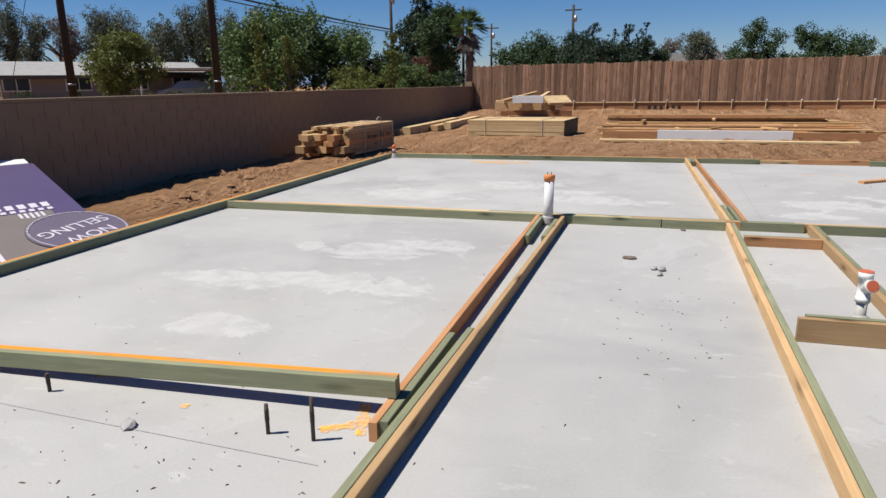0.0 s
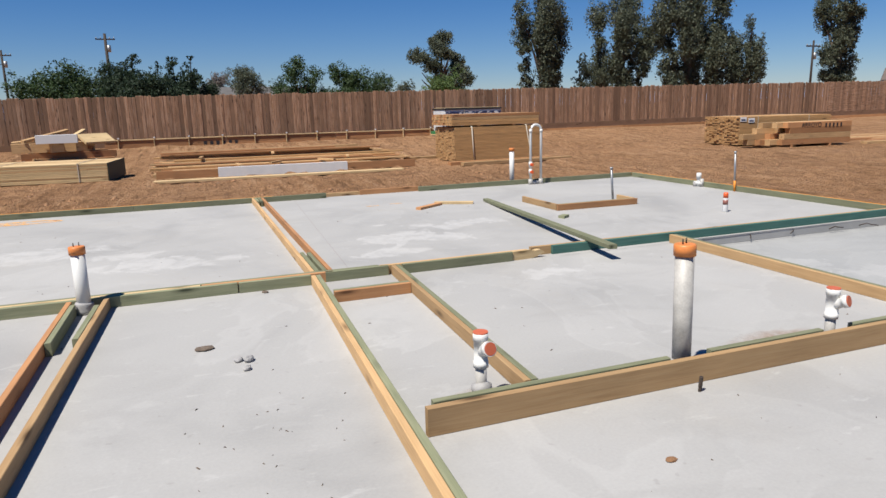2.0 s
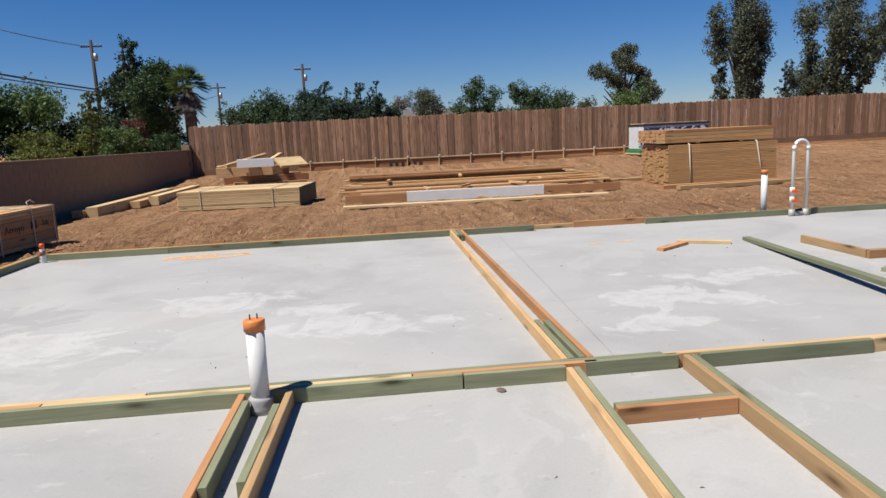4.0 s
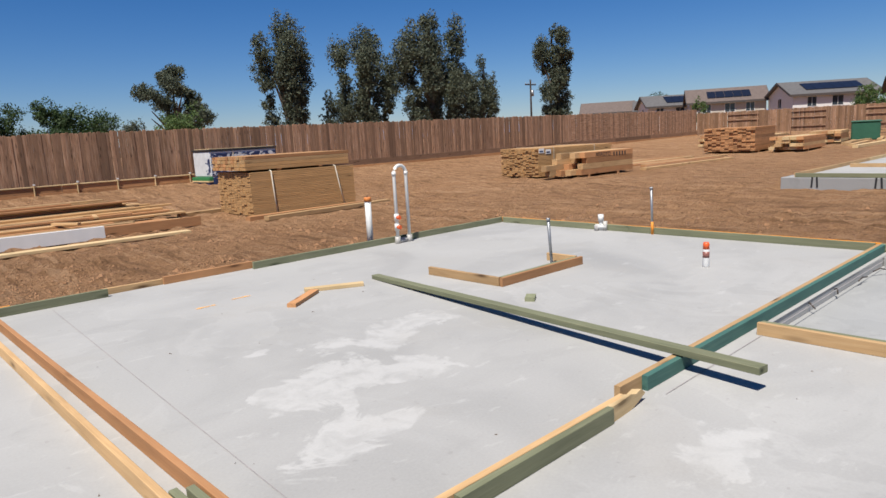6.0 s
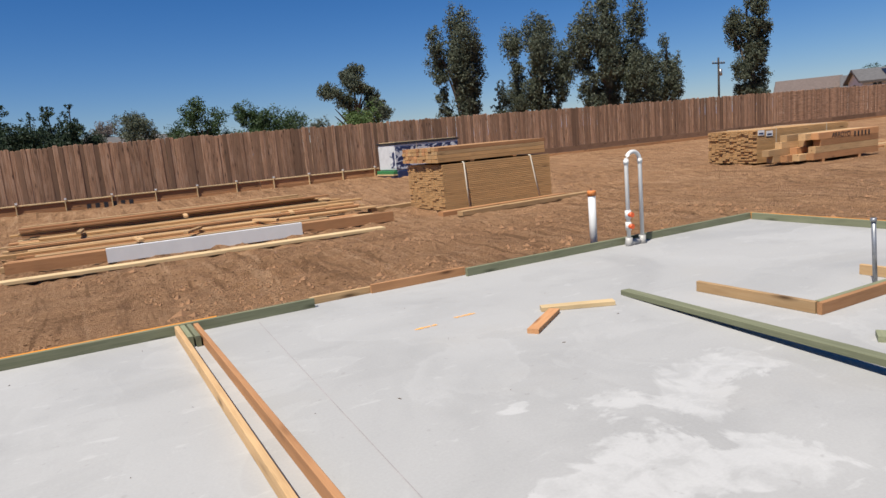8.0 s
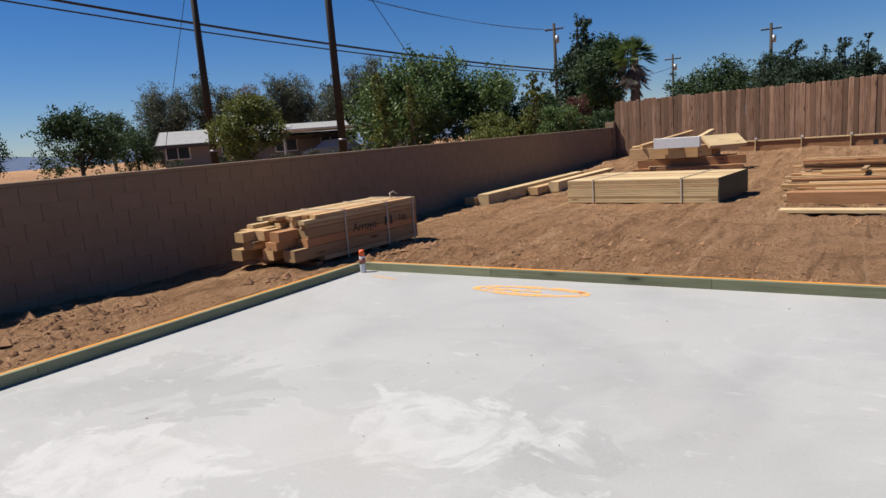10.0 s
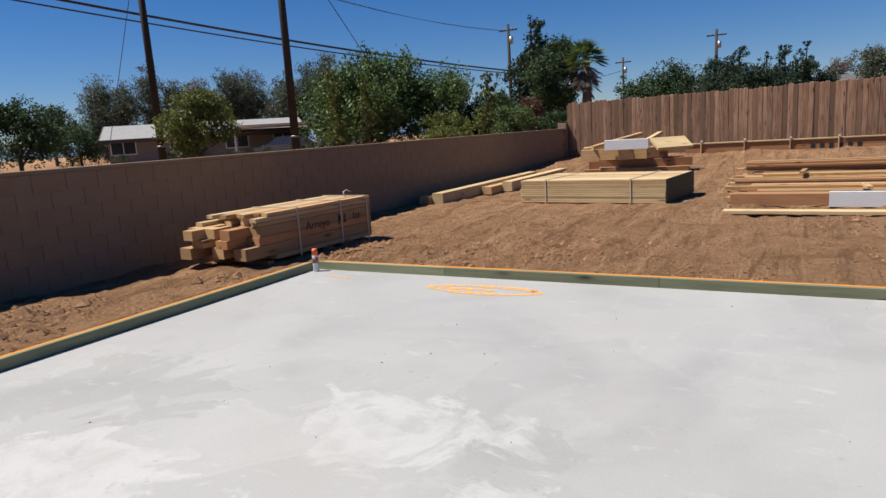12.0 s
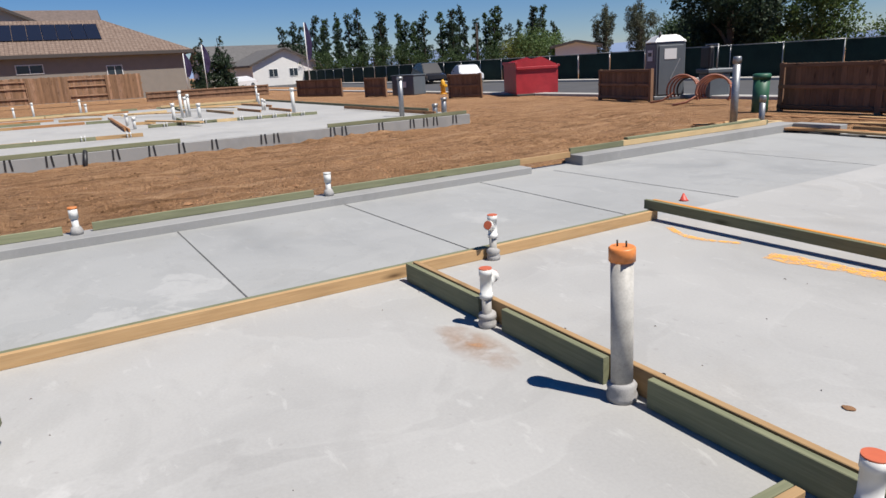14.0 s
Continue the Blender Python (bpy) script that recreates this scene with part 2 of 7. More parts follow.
def dirt_material():
    m, nt, b = material("dry_reddish_earth", 0.95, 0, 0.15)
    v = mapped(nt, shift=False)
    big = noise_tex(nt, v, 0.22, 5, 0.6, 0.4)
    mid = noise_tex(nt, v, 2.2, 8, 0.68, 0.3)
    fine = noise_tex(nt, v, 22, 6, 0.72)
    c = ramp(nt, big, [(0.32, (0.28, 0.146, 0.070)), (0.48, (0.40, 0.218, 0.108)), (0.68, (0.48, 0.283, 0.152))])
    c = mix(nt, 0.5, c, ramp(nt, mid, [(0.34, (0.16, 0.080, 0.037)), (0.50, (0.39, 0.212, 0.104)), (0.66, (0.53, 0.318, 0.174))]))
    c = mix(nt, 0.34, c, ramp(nt, fine, [(0.36, (0.13, 0.063, 0.029)), (0.64, (0.56, 0.338, 0.19))]))
    # pale dusty drifts, and darker churned bands
    streak = noise_tex(nt, mapped(nt, (0.25, 2.2, 1), shift=False), 1.1, 4, 0.6, 0.5)
    c = mix(nt, ramp(nt, streak, [(0.52, (0, 0, 0)), (0.75, (0.34, 0.34, 0.34))]), c, (0.40, 0.25, 0.145))
    track = noise_tex(nt, mapped(nt, (2.0, 0.45, 1), shift=False), 1.2, 6, 0.65, 1.2)
    c = mix(nt, ramp(nt, track, [(0.52, (0, 0, 0)), (0.58, (0.42, 0.42, 0.42)), (0.66, (0, 0, 0))]), c, (0.13, 0.066, 0.031))
    churn = noise_tex(nt, mapped(nt, (0.4, 1.6, 1), shift=False), 1.7, 7, 0.7, 0.8)
    c = mix(nt, ramp(nt, churn, [(0.56, (0, 0, 0)), (0.64, (0.5, 0.5, 0.5))]), c, (0.17, 0.088, 0.042))
    # wheel tracks: thin dark and pale lines along the lane beside the slab
    rut = noise_tex(nt, mapped(nt, (5.5, 0.30, 1), shift=False), 1.0, 5, 0.62, 0.5)
    c = mix(nt, ramp(nt, rut, [(0.36, (0.62, 0.62, 0.62)), (0.43, (0, 0, 0))]), c, (0.15, 0.078, 0.037))
    c = mix(nt, ramp(nt, rut, [(0.56, (0, 0, 0)), (0.64, (0.45, 0.45, 0.45))]), c, (0.56, 0.355, 0.205))
    # scattered darker crumbs
    cr = nt.nodes.new("ShaderNodeTexVoronoi")
    cr.inputs["Scale"].default_value = 9.0
    nt.links.new(v, cr.inputs["Vector"])
    crumb = mix(nt, 1.0, ramp(nt, cr.outputs["Distance"], [(0.16, (1, 1, 1)), (0.24, (0, 0, 0))]), ramp(nt, mid, [(0.44, (0, 0, 0)), (0.54, (0.9, 0.9, 0.9))]), "MULTIPLY")
    c = mix(nt, crumb, c, (0.11, 0.054, 0.025))
    nt.links.new(c, b.inputs["Base Color"])
    s = nt.nodes.new("ShaderNodeMath")
    s.operation = "ADD"
    nt.links.new(mid, s.inputs[0])
    nt.links.new(fine, s.inputs[1])
    bump(nt, b, s.outputs[0], 1.0, 0.12)
    return m


def blotches(nt, v, spots, edge, ragged=4.5):
    """0 to 1: inside any of the ragged spots (x, y, radius in x, radius in y)."""
    best = None
    for x, y, rx, ry in spots:
        sub, ln = nt.nodes.new("ShaderNodeVectorMath"), nt.nodes.new("ShaderNodeVectorMath")
        sub.operation, ln.operation = "MULTIPLY_ADD", "LENGTH"
        sub.inputs[1].default_value, sub.inputs[2].default_value = (1 / rx, 1 / ry, 0), (-x / rx, -y / ry, 0)
        nt.links.new(v, sub.inputs[0])
        nt.links.new(sub.outputs[0], ln.inputs[0])
        out = ln.outputs["Value"]
        if best is not None:
            mn = nt.nodes.new("ShaderNodeMath")
            mn.operation = "SMOOTH_MIN"
            mn.inputs[2].default_value = 0.25
            nt.links.new(best, mn.inputs[0])
            nt.links.new(out, mn.inputs[1])
            out = mn.outputs[0]
        best = out
    rag = nt.nodes.new("ShaderNodeMath")
    rag.operation = "MULTIPLY_ADD"
    rag.inputs[1].default_value = ragged
    nt.links.new(noise_tex(nt, v, 2.0, 9, 0.62, 1.0), rag.inputs[0])
    nt.links.new(best, rag.inputs[2])
    return below(nt, rag.outputs[0], 1.0 + ragged * 0.5, edge)


def below(nt, value, limit, edge):
    """1 below the limit, with an edge of that width, falling to 0 above it."""
    r = nt.nodes.new("ShaderNodeMapRange")
    r.inputs["From Min"].default_value, r.inputs["From Max"].default_value = limit, limit - edge
    nt.links.new(value, r.inputs[0])
    return r.outputs[0]


def concrete_material(name, base=(0.335, 0.331, 0.32), patch=(0.454, 0.449, 0.436), dark=(0.281, 0.278, 0.268), pale_spots=(), dark_spots=()):
    m, nt, b = material(name, 0.75, 0, 0.35)
    v = mapped(nt, shift=False)
    big = noise_tex(nt, v, 0.55, 6, 0.55, 0.8)
    c = ramp(nt, big, [(0.30, dark), (0.48, base), (0.7, [x * 1.06 for x in base])])
    # pale trowelled patches with crisp edges
    pt = noise_tex(nt, mapped(nt, (1.0, 0.7, 1), shift=False), 0.95, 6, 0.52, 0.8)
    zone = noise_tex(nt, v, 0.31, 3, 0.5)
    zone = ramp(nt, zone, [(0.40, (0.08, 0.08, 0.08)), (0.66, (0.6, 0.6, 0.6))])
    rim = ramp(nt, pt, [(0.50, (0, 0, 0)), (0.518, (0.6, 0.6, 0.6)), (0.55, (0.3, 0.3, 0.3)), (0.64, (0.55, 0.55, 0.55))])
    c = mix(nt, mix(nt, 1.0, rim, zone, "MULTIPLY"), c, patch)
    pt2 = noise_tex(nt, mapped(nt, (0.7, 1.2, 1), shift=False), 1.3, 7, 0.62, 0.5)
    c = mix(nt, ramp(nt, pt2, [(0.54, (0, 0, 0)), (0.60, (0.28, 0.28, 0.28)), (0.72, (0.5, 0.5, 0.5))]), c, dark)
    if dark_spots:
        c = mix(nt, mix(nt, 1.0, blotches(nt, v, dark_spots, 0.06), (0.6, 0.6, 0.6), "MULTIPLY"), c, dark)
    if pale_spots:
        worn = ramp(nt, noise_tex(nt, v, 5.0, 6, 0.6, 0.5), [(0.38, (0.25, 0.25, 0.25)), (0.56, (0.8, 0.8, 0.8))])
        c = mix(nt, mix(nt, 1.0, blotches(nt, v, pale_spots, 0.22), worn, "MULTIPLY"), c, patch)
    # small pale scuffs and a faint warm dust
    sc = noise_tex(nt, mapped(nt, (1.0, 2.4, 1), shift=False), 3.4, 8, 0.68, 0.4)
    c = mix(nt, ramp(nt, sc, [(0.60, (0, 0, 0)), (0.67, (0.45, 0.45, 0.45))]), c, patch)
    du = noise_tex(nt, v, 0.8, 5, 0.6)
    c = mix(nt, ramp(nt, du, [(0.55, (0, 0, 0)), (0.75, (0.3, 0.3, 0.3))]), c, [base[0] * 0.95, base[1] * 0.89, base[2] * 0.80])
    fine = noise_tex(nt, v, 60, 4, 0.7)
    c = mix(nt, 0.18, c, ramp(nt, fine, [(0.3, [x * 0.7 for x in base]), (0.7, [x * 1.2 for x in base])]))
    spk = noise_tex(nt, v, 14, 2, 0.5)
    c = mix(nt, ramp(nt, spk, [(0.69, (0, 0, 0)), (0.74, (0.288, 0.288, 0.288))]), c, (0.216, 0.205, 0.194))
    rough = ramp(nt, big, [(0.3, (0.6, 0.6, 0.6)), (0.7, (0.85, 0.85, 0.85))])
    nt.links.new(rough, b.inputs["Roughness"])
    nt.links.new(c, b.inputs["Base Color"])
    bump(nt, b, fine, 0.12, 0.003)
    return m


def block_material():
    m, nt, b = material("tan_split_block", 0.95, 0, 0.2)
    v = mapped(nt)
    c = ramp(nt, noise_tex(nt, v, 3, 5), [(0.3, (0.223, 0.155, 0.101)), (0.7, (0.259, 0.187, 0.126))])
    f = noise_tex(nt, v, 90, 4, 0.7)
    c = mix(nt, 0.3, c, ramp(nt, f, [(0.3, (0.18, 0.122, 0.0778)), (0.7, (0.295, 0.216, 0.151))]))
    nt.links.new(c, b.inputs["Base Color"])
    bump(nt, b, f, 0.3, 0.004)
    return m


DIRT = dirt_material()
PALE_SPOTS = ((1.74, 2.35, 0.26, 0.2), (2.05, 2.1, 0.34, 0.22), (1.42, 1.7, 0.4, 0.28), (1.0, 1.54, 0.34, 0.26), (0.98, 0.97, 0.4, 0.26), (1.75, 1.5, 0.28, 0.22), (1.3, 2.62, 0.12, 0.08),
              (2.55, 2.35, 0.4, 0.18), (-1.2, 1.5, 0.55, 0.32), (-1.65, 2.1, 0.36, 0.2), (-0.6, 1.5, 0.3, 0.16), (-2.6, 2.5, 0.6, 0.38), (-3.7, 1.5, 0.75, 0.42), (-3.9, -2.6, 0.7, 0.22),
              (-3.2, -1.5, 0.7, 0.26), (-2.55, -1.25, 0.5, 0.22), (-3.0, -2.5, 0.55, 0.25), (-3.3, -3.5, 0.4, 0.16), (2.05, -0.5, 0.36, 0.14))
DARK_SPOTS = ((-2.0, 2.55, 0.36, 0.2), (-2.45, 2.64, 0.26, 0.12), (-4.6, 2.4, 0.7, 0.5), (0.4, -4.2, 0.45, 0.3))
CONCRETE = concrete_material("trowelled_concrete", pale_spots=PALE_SPOTS, dark_spots=DARK_SPOTS)
CONCRETE_LOW = concrete_material("garage_concrete", (0.288, 0.292, 0.288), (0.374, 0.374, 0.367), (0.241, 0.245, 0.241), pale_spots=((4.95, -1.45, 0.4, 0.26), (4.6, -0.9, 0.3, 0.2), (5.4, -4.6, 0.3, 0.2)))
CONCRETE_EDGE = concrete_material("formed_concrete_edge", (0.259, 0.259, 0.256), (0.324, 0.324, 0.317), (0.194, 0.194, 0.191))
BLOCK = block_material()
MORTAR = plain("recessed_mortar", (0.15, 0.107, 0.072), 0.95, var=0.1)


# ---- mesh helpers ----
def mesh_of(name, bm, mat):
    me = bpy.data.meshes.new(name)
    bm.to_mesh(me)
    bm.free()
    for x in (mat if isinstance(mat, (list, tuple)) else [mat]):
        me.materials.append(x)
    return me


def raw_mesh(name, verts, faces, mat, smooth=False):
    me = bpy.data.meshes.new(name)
    me.from_pydata(verts, [], faces)
    me.materials.append(mat)
    if smooth:
        me.shade_smooth()
    me.update()
    return me


def part(name, me, parent, m=None, label=""):
    ob = new(name, me)
    ob.parent = parent
    if m is not None:
        ob.matrix_basis = m
    if label:
        tagged(ob, label)
    return ob


def thing(name, m, label, category, group="", kind=""):
    ob = new(name)
    ob.empty_display_size = 0.1
    ob.matrix_basis = m
    return tagged(ob, label, category, group, kind)


def solid(name, me, m, label, category, group="", kind=""):
    ob = new(name, me)
    ob.matrix_basis = m
    return tagged(ob, label, category, group, kind)


def add_box(bm, x0, y0, z0, x1, y1, z1, bevel=0.0, m=None, idx=0):
    r = bmesh.ops.create_cube(bm, size=1.0)
    vs = r["verts"]
    for v in vs:
        v.co = Vector((x0 + (v.co.x + 0.5) * (x1 - x0), y0 + (v.co.y + 0.5) * (y1 - y0), z0 + (v.co.z + 0.5) * (z1 - z0)))
        if m is not None:
            v.co = m @ v.co
    fs = {f for v in vs for f in v.link_faces}
    for f in fs:
        f.material_index = idx
    if bevel:
        es = list({e for v in vs for e in v.link_edges})
        bmesh.ops.bevel(bm, geom=es, offset=bevel, segments=1, affect="EDGES", profile=0.5)


def box_mesh(name, x0, y0, z0, x1, y1, z1, mat, bevel=0.0):
    bm = bmesh.new()
    add_box(bm, x0, y0, z0, x1, y1, z1, bevel)
    return mesh_of(name, bm, mat)


def add_tube(bm, pts, r, n=12, cap=True, radii=None):
    """A round bar or pipe along points."""
    rings = []
    up = Vector((0, 0, 1))
    for i, p in enumerate(pts):
        p = Vector(p)
        a, c = Vector(pts[max(i - 1, 0)]), Vector(pts[min(i + 1, len(pts) - 1)])
        d = (c - a).normalized()
        u = d.cross(up if abs(d.z) < 0.95 else Vector((1, 0, 0))).normalized()
        w = d.cross(u)
        rr = radii[i] if radii else r
        rings.append([bm.verts.new(p + rr * (math.cos(2 * math.pi * k / n) * u + math.sin(2 * math.pi * k / n) * w)) for k in range(n)])
    for a, c in zip(rings, rings[1:]):
        for k in range(n):
            f = bm.faces.new((a[k], a[(k + 1) % n], c[(k + 1) % n], c[k]))
            f.smooth = True
    if cap:
        bm.faces.new(rings[0])
        bm.faces.new(rings[-1][::-1])
    return rings


def tube_mesh(name, pts, r, mat, n=12, radii=None):
    bm = bmesh.new()
    add_tube(bm, pts, r, n, True, radii)
    bmesh.ops.recalc_face_normals(bm, faces=bm.faces)
    return mesh_of(name, bm, mat)


BOARD_CACHE = {}


def board_mesh(L, w, h, mat, c=0.003):
    """A sawn board with eased edges, along x from 0 to L, centred in y, standing on z = 0."""
    key = (round(L, 3), w, h, mat.name)
    if key not in BOARD_CACHE:
        s = [(-w / 2 + c, 0), (w / 2 - c, 0), (w / 2, c), (w / 2, h - c), (w / 2 - c, h), (-w / 2 + c, h), (-w / 2, h - c), (-w / 2, c)]
        vs = [(0, y, z) for y, z in s] + [(L, y, z) for y, z in s]
        fs = [(k, (k + 1) % 8, 8 + (k + 1) % 8, 8 + k) for k in range(8)] + [tuple(range(7, -1, -1)), tuple(range(8, 16))]
        BOARD_CACHE[key] = raw_mesh("board", vs, fs, mat)
    return BOARD_CACHE[key]


W2, H4, H6 = 0.038, 0.089, 0.140      # dressed two-by-fours and two-by-sixes


def board(p, q, mat, label, z=0.0, z2=None, w=W2, h=H4, name="wall_plate", group="wall plates on the slab", category="lumber"):
    """A board of its own from p to q on the plan, standing on edge at height z (z2 at its other end)."""
    z2 = z if z2 is None else z2
    a, b = Vector((*p, z)), Vector((*q, z2))
    d = b - a
    yaw, pitch = math.atan2(d.y, d.x), -math.atan2(d.z, math.hypot(d.x, d.y))
    m = Matrix.Translation(a) @ Matrix.Rotation(yaw, 4, "Z") @ Matrix.Rotation(pitch, 4, "Y")
    return solid(name, board_mesh(d.length, w, h, mat), m, label, category, group)


# ---- ground ----
SLAB_X0, SLAB_X1, SLAB_Y0, SLAB_Y1 = -5.79, 7.58, -13.4, 5.86


def smooth(a, b, v):
    t = min(1, max(0, (v - a) / (b - a)))
    return t * t * (3 - 2 * t)


def ground_z(x, y):
    z = -0.07 + 0.34 * smooth(14, 23, y) * smooth(-30, -8, x) + 0.25 * smooth(30, 60, x) * smooth(-30, 10, y)
    z += 0.55 * smooth(-9.0, -11.5, x)                       # the lots behind the block wall lie higher
    if y < -14.5:
        z -= 0.06 * smooth(-14.5, -16.5, y)
    return z


def rough_z(x, y):
    """Loose earth: humps, ruts and clods near the slab."""
    z = ground_z(x, y)
    if -8.6 < x < 60 and -16 < y < 23.6:
        a = 1.0 - 0.6 * smooth(20, 40, x)
        z += a * (0.05 * noise.noise(Vector((x * 0.5, y * 0.5, 3))) + 0.045 * noise.noise(Vector((x * 1.7, y * 1.7, 7))) + 0.022 * abs(noise.noise(Vector((x * 7.5, y * 7.5, 5)))) + 0.048 * noise.noise(Vector((x * 4.2, y * 4.2, 1))) * max(0.15, 0.5 + noise.noise(Vector((x * 0.35, y * 0.35, 9)))) * 1.6)
        # wheel ruts curving between the two slabs and across the yard
        for k in (0.0, 1.7, 3.1):
            d = x - (9.2 + k + 0.6 * math.sin(y * 0.22))
            z -= 0.05 * a * math.exp(-(d / 0.2) ** 2) * smooth(8, 4, abs(y + 3) - 4)
        d = max(SLAB_X0 - x, x - SLAB_X1, y - SLAB_Y1, SLAB_Y0 - y)
        if d < 0:
            z = -0.2
        elif d < 0.25:
            z = min(z, -0.035) * 0.5 - 0.04
        # wheel tracks in the yard beyond the slab, and the smooth haul road
        u = y - (9.4 + 0.9 * math.sin(x * 0.25 + 1.0))
        for k in (-0.9, 0.9):
            z -= 0.035 * math.exp(-((u - k) / 0.2) ** 2) * (0.7 + 0.5 * math.sin(x * 21))
        h = math.exp(-((x + 6.9) / 0.5) ** 2)                # low bank along the block wall
        z += 0.07 * h * smooth(12, 6, y) * (0.6 + noise.noise(Vector((x * 3, y * 3, 2))))
    return z


def axis(lo, hi, step, far):
    a = list(np.arange(lo, hi + 1e-6, step))
    left, right, s = [], [], step
    while len(left) < 40:
        s *= 1.35
        left.append((left[-1] if left else lo) - s)
        right.append((right[-1] if right else hi) + s)
        if right[-1] > far:
            break
    return left[::-1] + a + right


gx, gy = axis(-9.0, 15.0, 0.07, 3000), axis(-14.0, 24.0, 0.08, 3000)
gv = [(x, y, rough_z(x, y)) for y in gy for x in gx]
n_x = len(gx)
gf = [(j * n_x + i, j * n_x + i + 1, (j + 1) * n_x + i + 1, (j + 1) * n_x + i) for j in range(len(gy) - 1) for i in range(n_x - 1)]
solid("ground", raw_mesh("ground", gv, gf, DIRT, True), Matrix(), "dry reddish-brown earth of the building lot", "ground", kind="structure")

# clods of earth
rng = random.Random(5)
cv, cf = [], []
for i in range(18000):
    u = rng.random()
    if u < 0.45:
        x, y = rng.uniform(-8.2, 9), 5.9 + abs(rng.gauss(0, 2.8))
    elif u < 0.65:
        x, y = rng.uniform(-8.2, -5.9), rng.uniform(-4, 8)
    elif u < 0.85:
        x, y = 7.7 + abs(rng.gauss(0, 3)), rng.uniform(-12, 10)
    else:
        x, y = rng.uniform(-8, 30), rng.uniform(6, 23)
    if 13.5 < x < 38 and -10.5 < y < 4.5:
        continue
    s = min(0.11, 0.008 + abs(rng.gauss(0, 0.014)) + (0.05 if rng.random() < 0.02 else 0))
    if noise.noise(Vector((x * 0.6, y * 0.6, 4))) < -0.05:
        continue
    if x < -5.8 and y < 8:
        s *= 1.7
    z = rough_z(x, y)
    k = len(cv)
    for dx, dy, dz in ((1, 0, 0), (0, 1, 0), (-1, 0, 0), (0, -1, 0), (0.2, 0.1, 1), (0, 0, -0.5)):
        cv.append((x + s * dx * rng.uniform(0.6, 1.3), y + s * dy * rng.uniform(0.6, 1.3), z + s * 0.7 * dz * rng.uniform(0.6, 1.1)))
    for a, b in ((0, 1), (1, 2), (2, 3), (3, 0)):
        cf += [(k + a, k + b, k + 4), (k + b, k + a, k + 5)]
solid("earth_clods", raw_mesh("earth_clods", cv, cf, STONE), Matrix(), "loose clods of dry brown earth on the ground", "clods", kind="stuff")

# ---- the slab ----
bm = bmesh.new()
LOW_X, LOW_Y = 3.87, 0.10
outline = [(SLAB_X0, SLAB_Y0), (LOW_X, SLAB_Y0), (LOW_X, LOW_Y), (SLAB_X1, LOW_Y), (SLAB_X1, SLAB_Y1), (SLAB_X0, SLAB_Y1)]
top = [bm.verts.new((x, y, 0)) for x, y in outline]
bot = [bm.verts.new((x, y, -0.35)) for x, y in outline]
bm.faces.new(top)
bm.faces.new(bot[::-1])
for i in range(6):
    bm.faces.new((top[i], bot[i], bot[(i + 1) % 6], top[(i + 1) % 6]))
bmesh.ops.bevel(bm, geom=[e for e in bm.edges if all(v.co.z == 0 for v in e.verts)], offset=0.008, segments=2, affect="EDGES")
bmesh.ops.recalc_face_normals(bm, faces=bm.faces)
solid("floor", mesh_of("floor", bm, CONCRETE), Matrix(), "pale grey trowelled concrete slab with whitish patches", "floor", kind="structure")
solid("floor_garage", box_mesh("floor_garage", LOW_X + 0.002, SLAB_Y0, -0.34, SLAB_X1 - 0.002, LOW_Y - 0.002, -0.10, CONCRETE_LOW), Matrix(),
      "lower grey concrete garage slab with sawn joints", "floor", kind="structure")

# raised kerb along the garage slab, with a gap for the door
bm = bmesh.new()
add_box(bm, 7.16, -6.75, -0.12, 7.57, LOW_Y - 0.004, -0.004, 0.006)
solid("kerb_1", mesh_of("kerb", bm, CONCRETE_EDGE), Matrix(), "low raised concrete kerb along the garage slab", "kerb", kind="structure")
bm = bmesh.new()
add_box(bm, 7.16, -13.35, -0.12, 7.57, -7.74, 0.05, 0.008)
solid("kerb_2", mesh_of("kerb", bm, CONCRETE_EDGE), Matrix(), "low raised concrete kerb along the garage slab", "kerb", kind="structure")
bm = bmesh.new()
add_box(bm, 6.25, -13.38, -0.12, 7.15, -13.15, 0.06, 0.008)
solid("kerb_3", mesh_of("kerb", bm, CONCRETE_EDGE), Matrix(), "low raised concrete kerb at the slab's end", "kerb", kind="structure")

# sawn joints and chalk lines, 4 mm wide strips just above the concrete
def strip(p, q, w, z, mat, name, label):
    a, b = Vector((*p, z)), Vector((*q, z))
    d = (b - a).normalized()
    s = Vector((-d.y, d.x, 0)) * w / 2
    return solid(name, raw_mesh(name, [a - s, b - s, b + s, a + s], [(0, 1, 2, 3)], mat), Matrix(), label, "marking", kind="structure")


JOINT = plain("dark_sawn_joint", (0.101, 0.101, 0.101), 0.95, var=0.2)
for p, q in (((3.95, -1.85), (7.15, -1.80)), ((3.95, -3.85), (7.15, -3.78)), ((3.95, -5.80), (7.15, -5.82)), ((3.95, -7.3), (7.15, -7.15)), ((3.95, -10.2), (7.15, -10.15))):
    strip(p, q, 0.013, -0.096, JOINT, "slab_joint", "dark sawn joint in the garage slab")
strip((0.62, 5.6), (0.40, -0.0), 0.005, 0.004, PENCIL, "chalk_line", "thin purple chalk line on the slab")
strip((-5.6, -4.62), (-2.0, -4.78), 0.003, 0.004, PENCIL, "chalk_line", "thin grey chalk line on the slab")
strip((2.45, 0.02), (7.3, 0.04), 0.006, 0.004, PENCIL, "chalk_line", "thin grey chalk line on the slab")

# ---- wall plates on the slab ----
g, t, o = "treated green two-by-four plate standing on edge on the slab", "tan fir two-by-four plate standing on edge on the slab", "two-by-four plate with orange spray paint along its top"
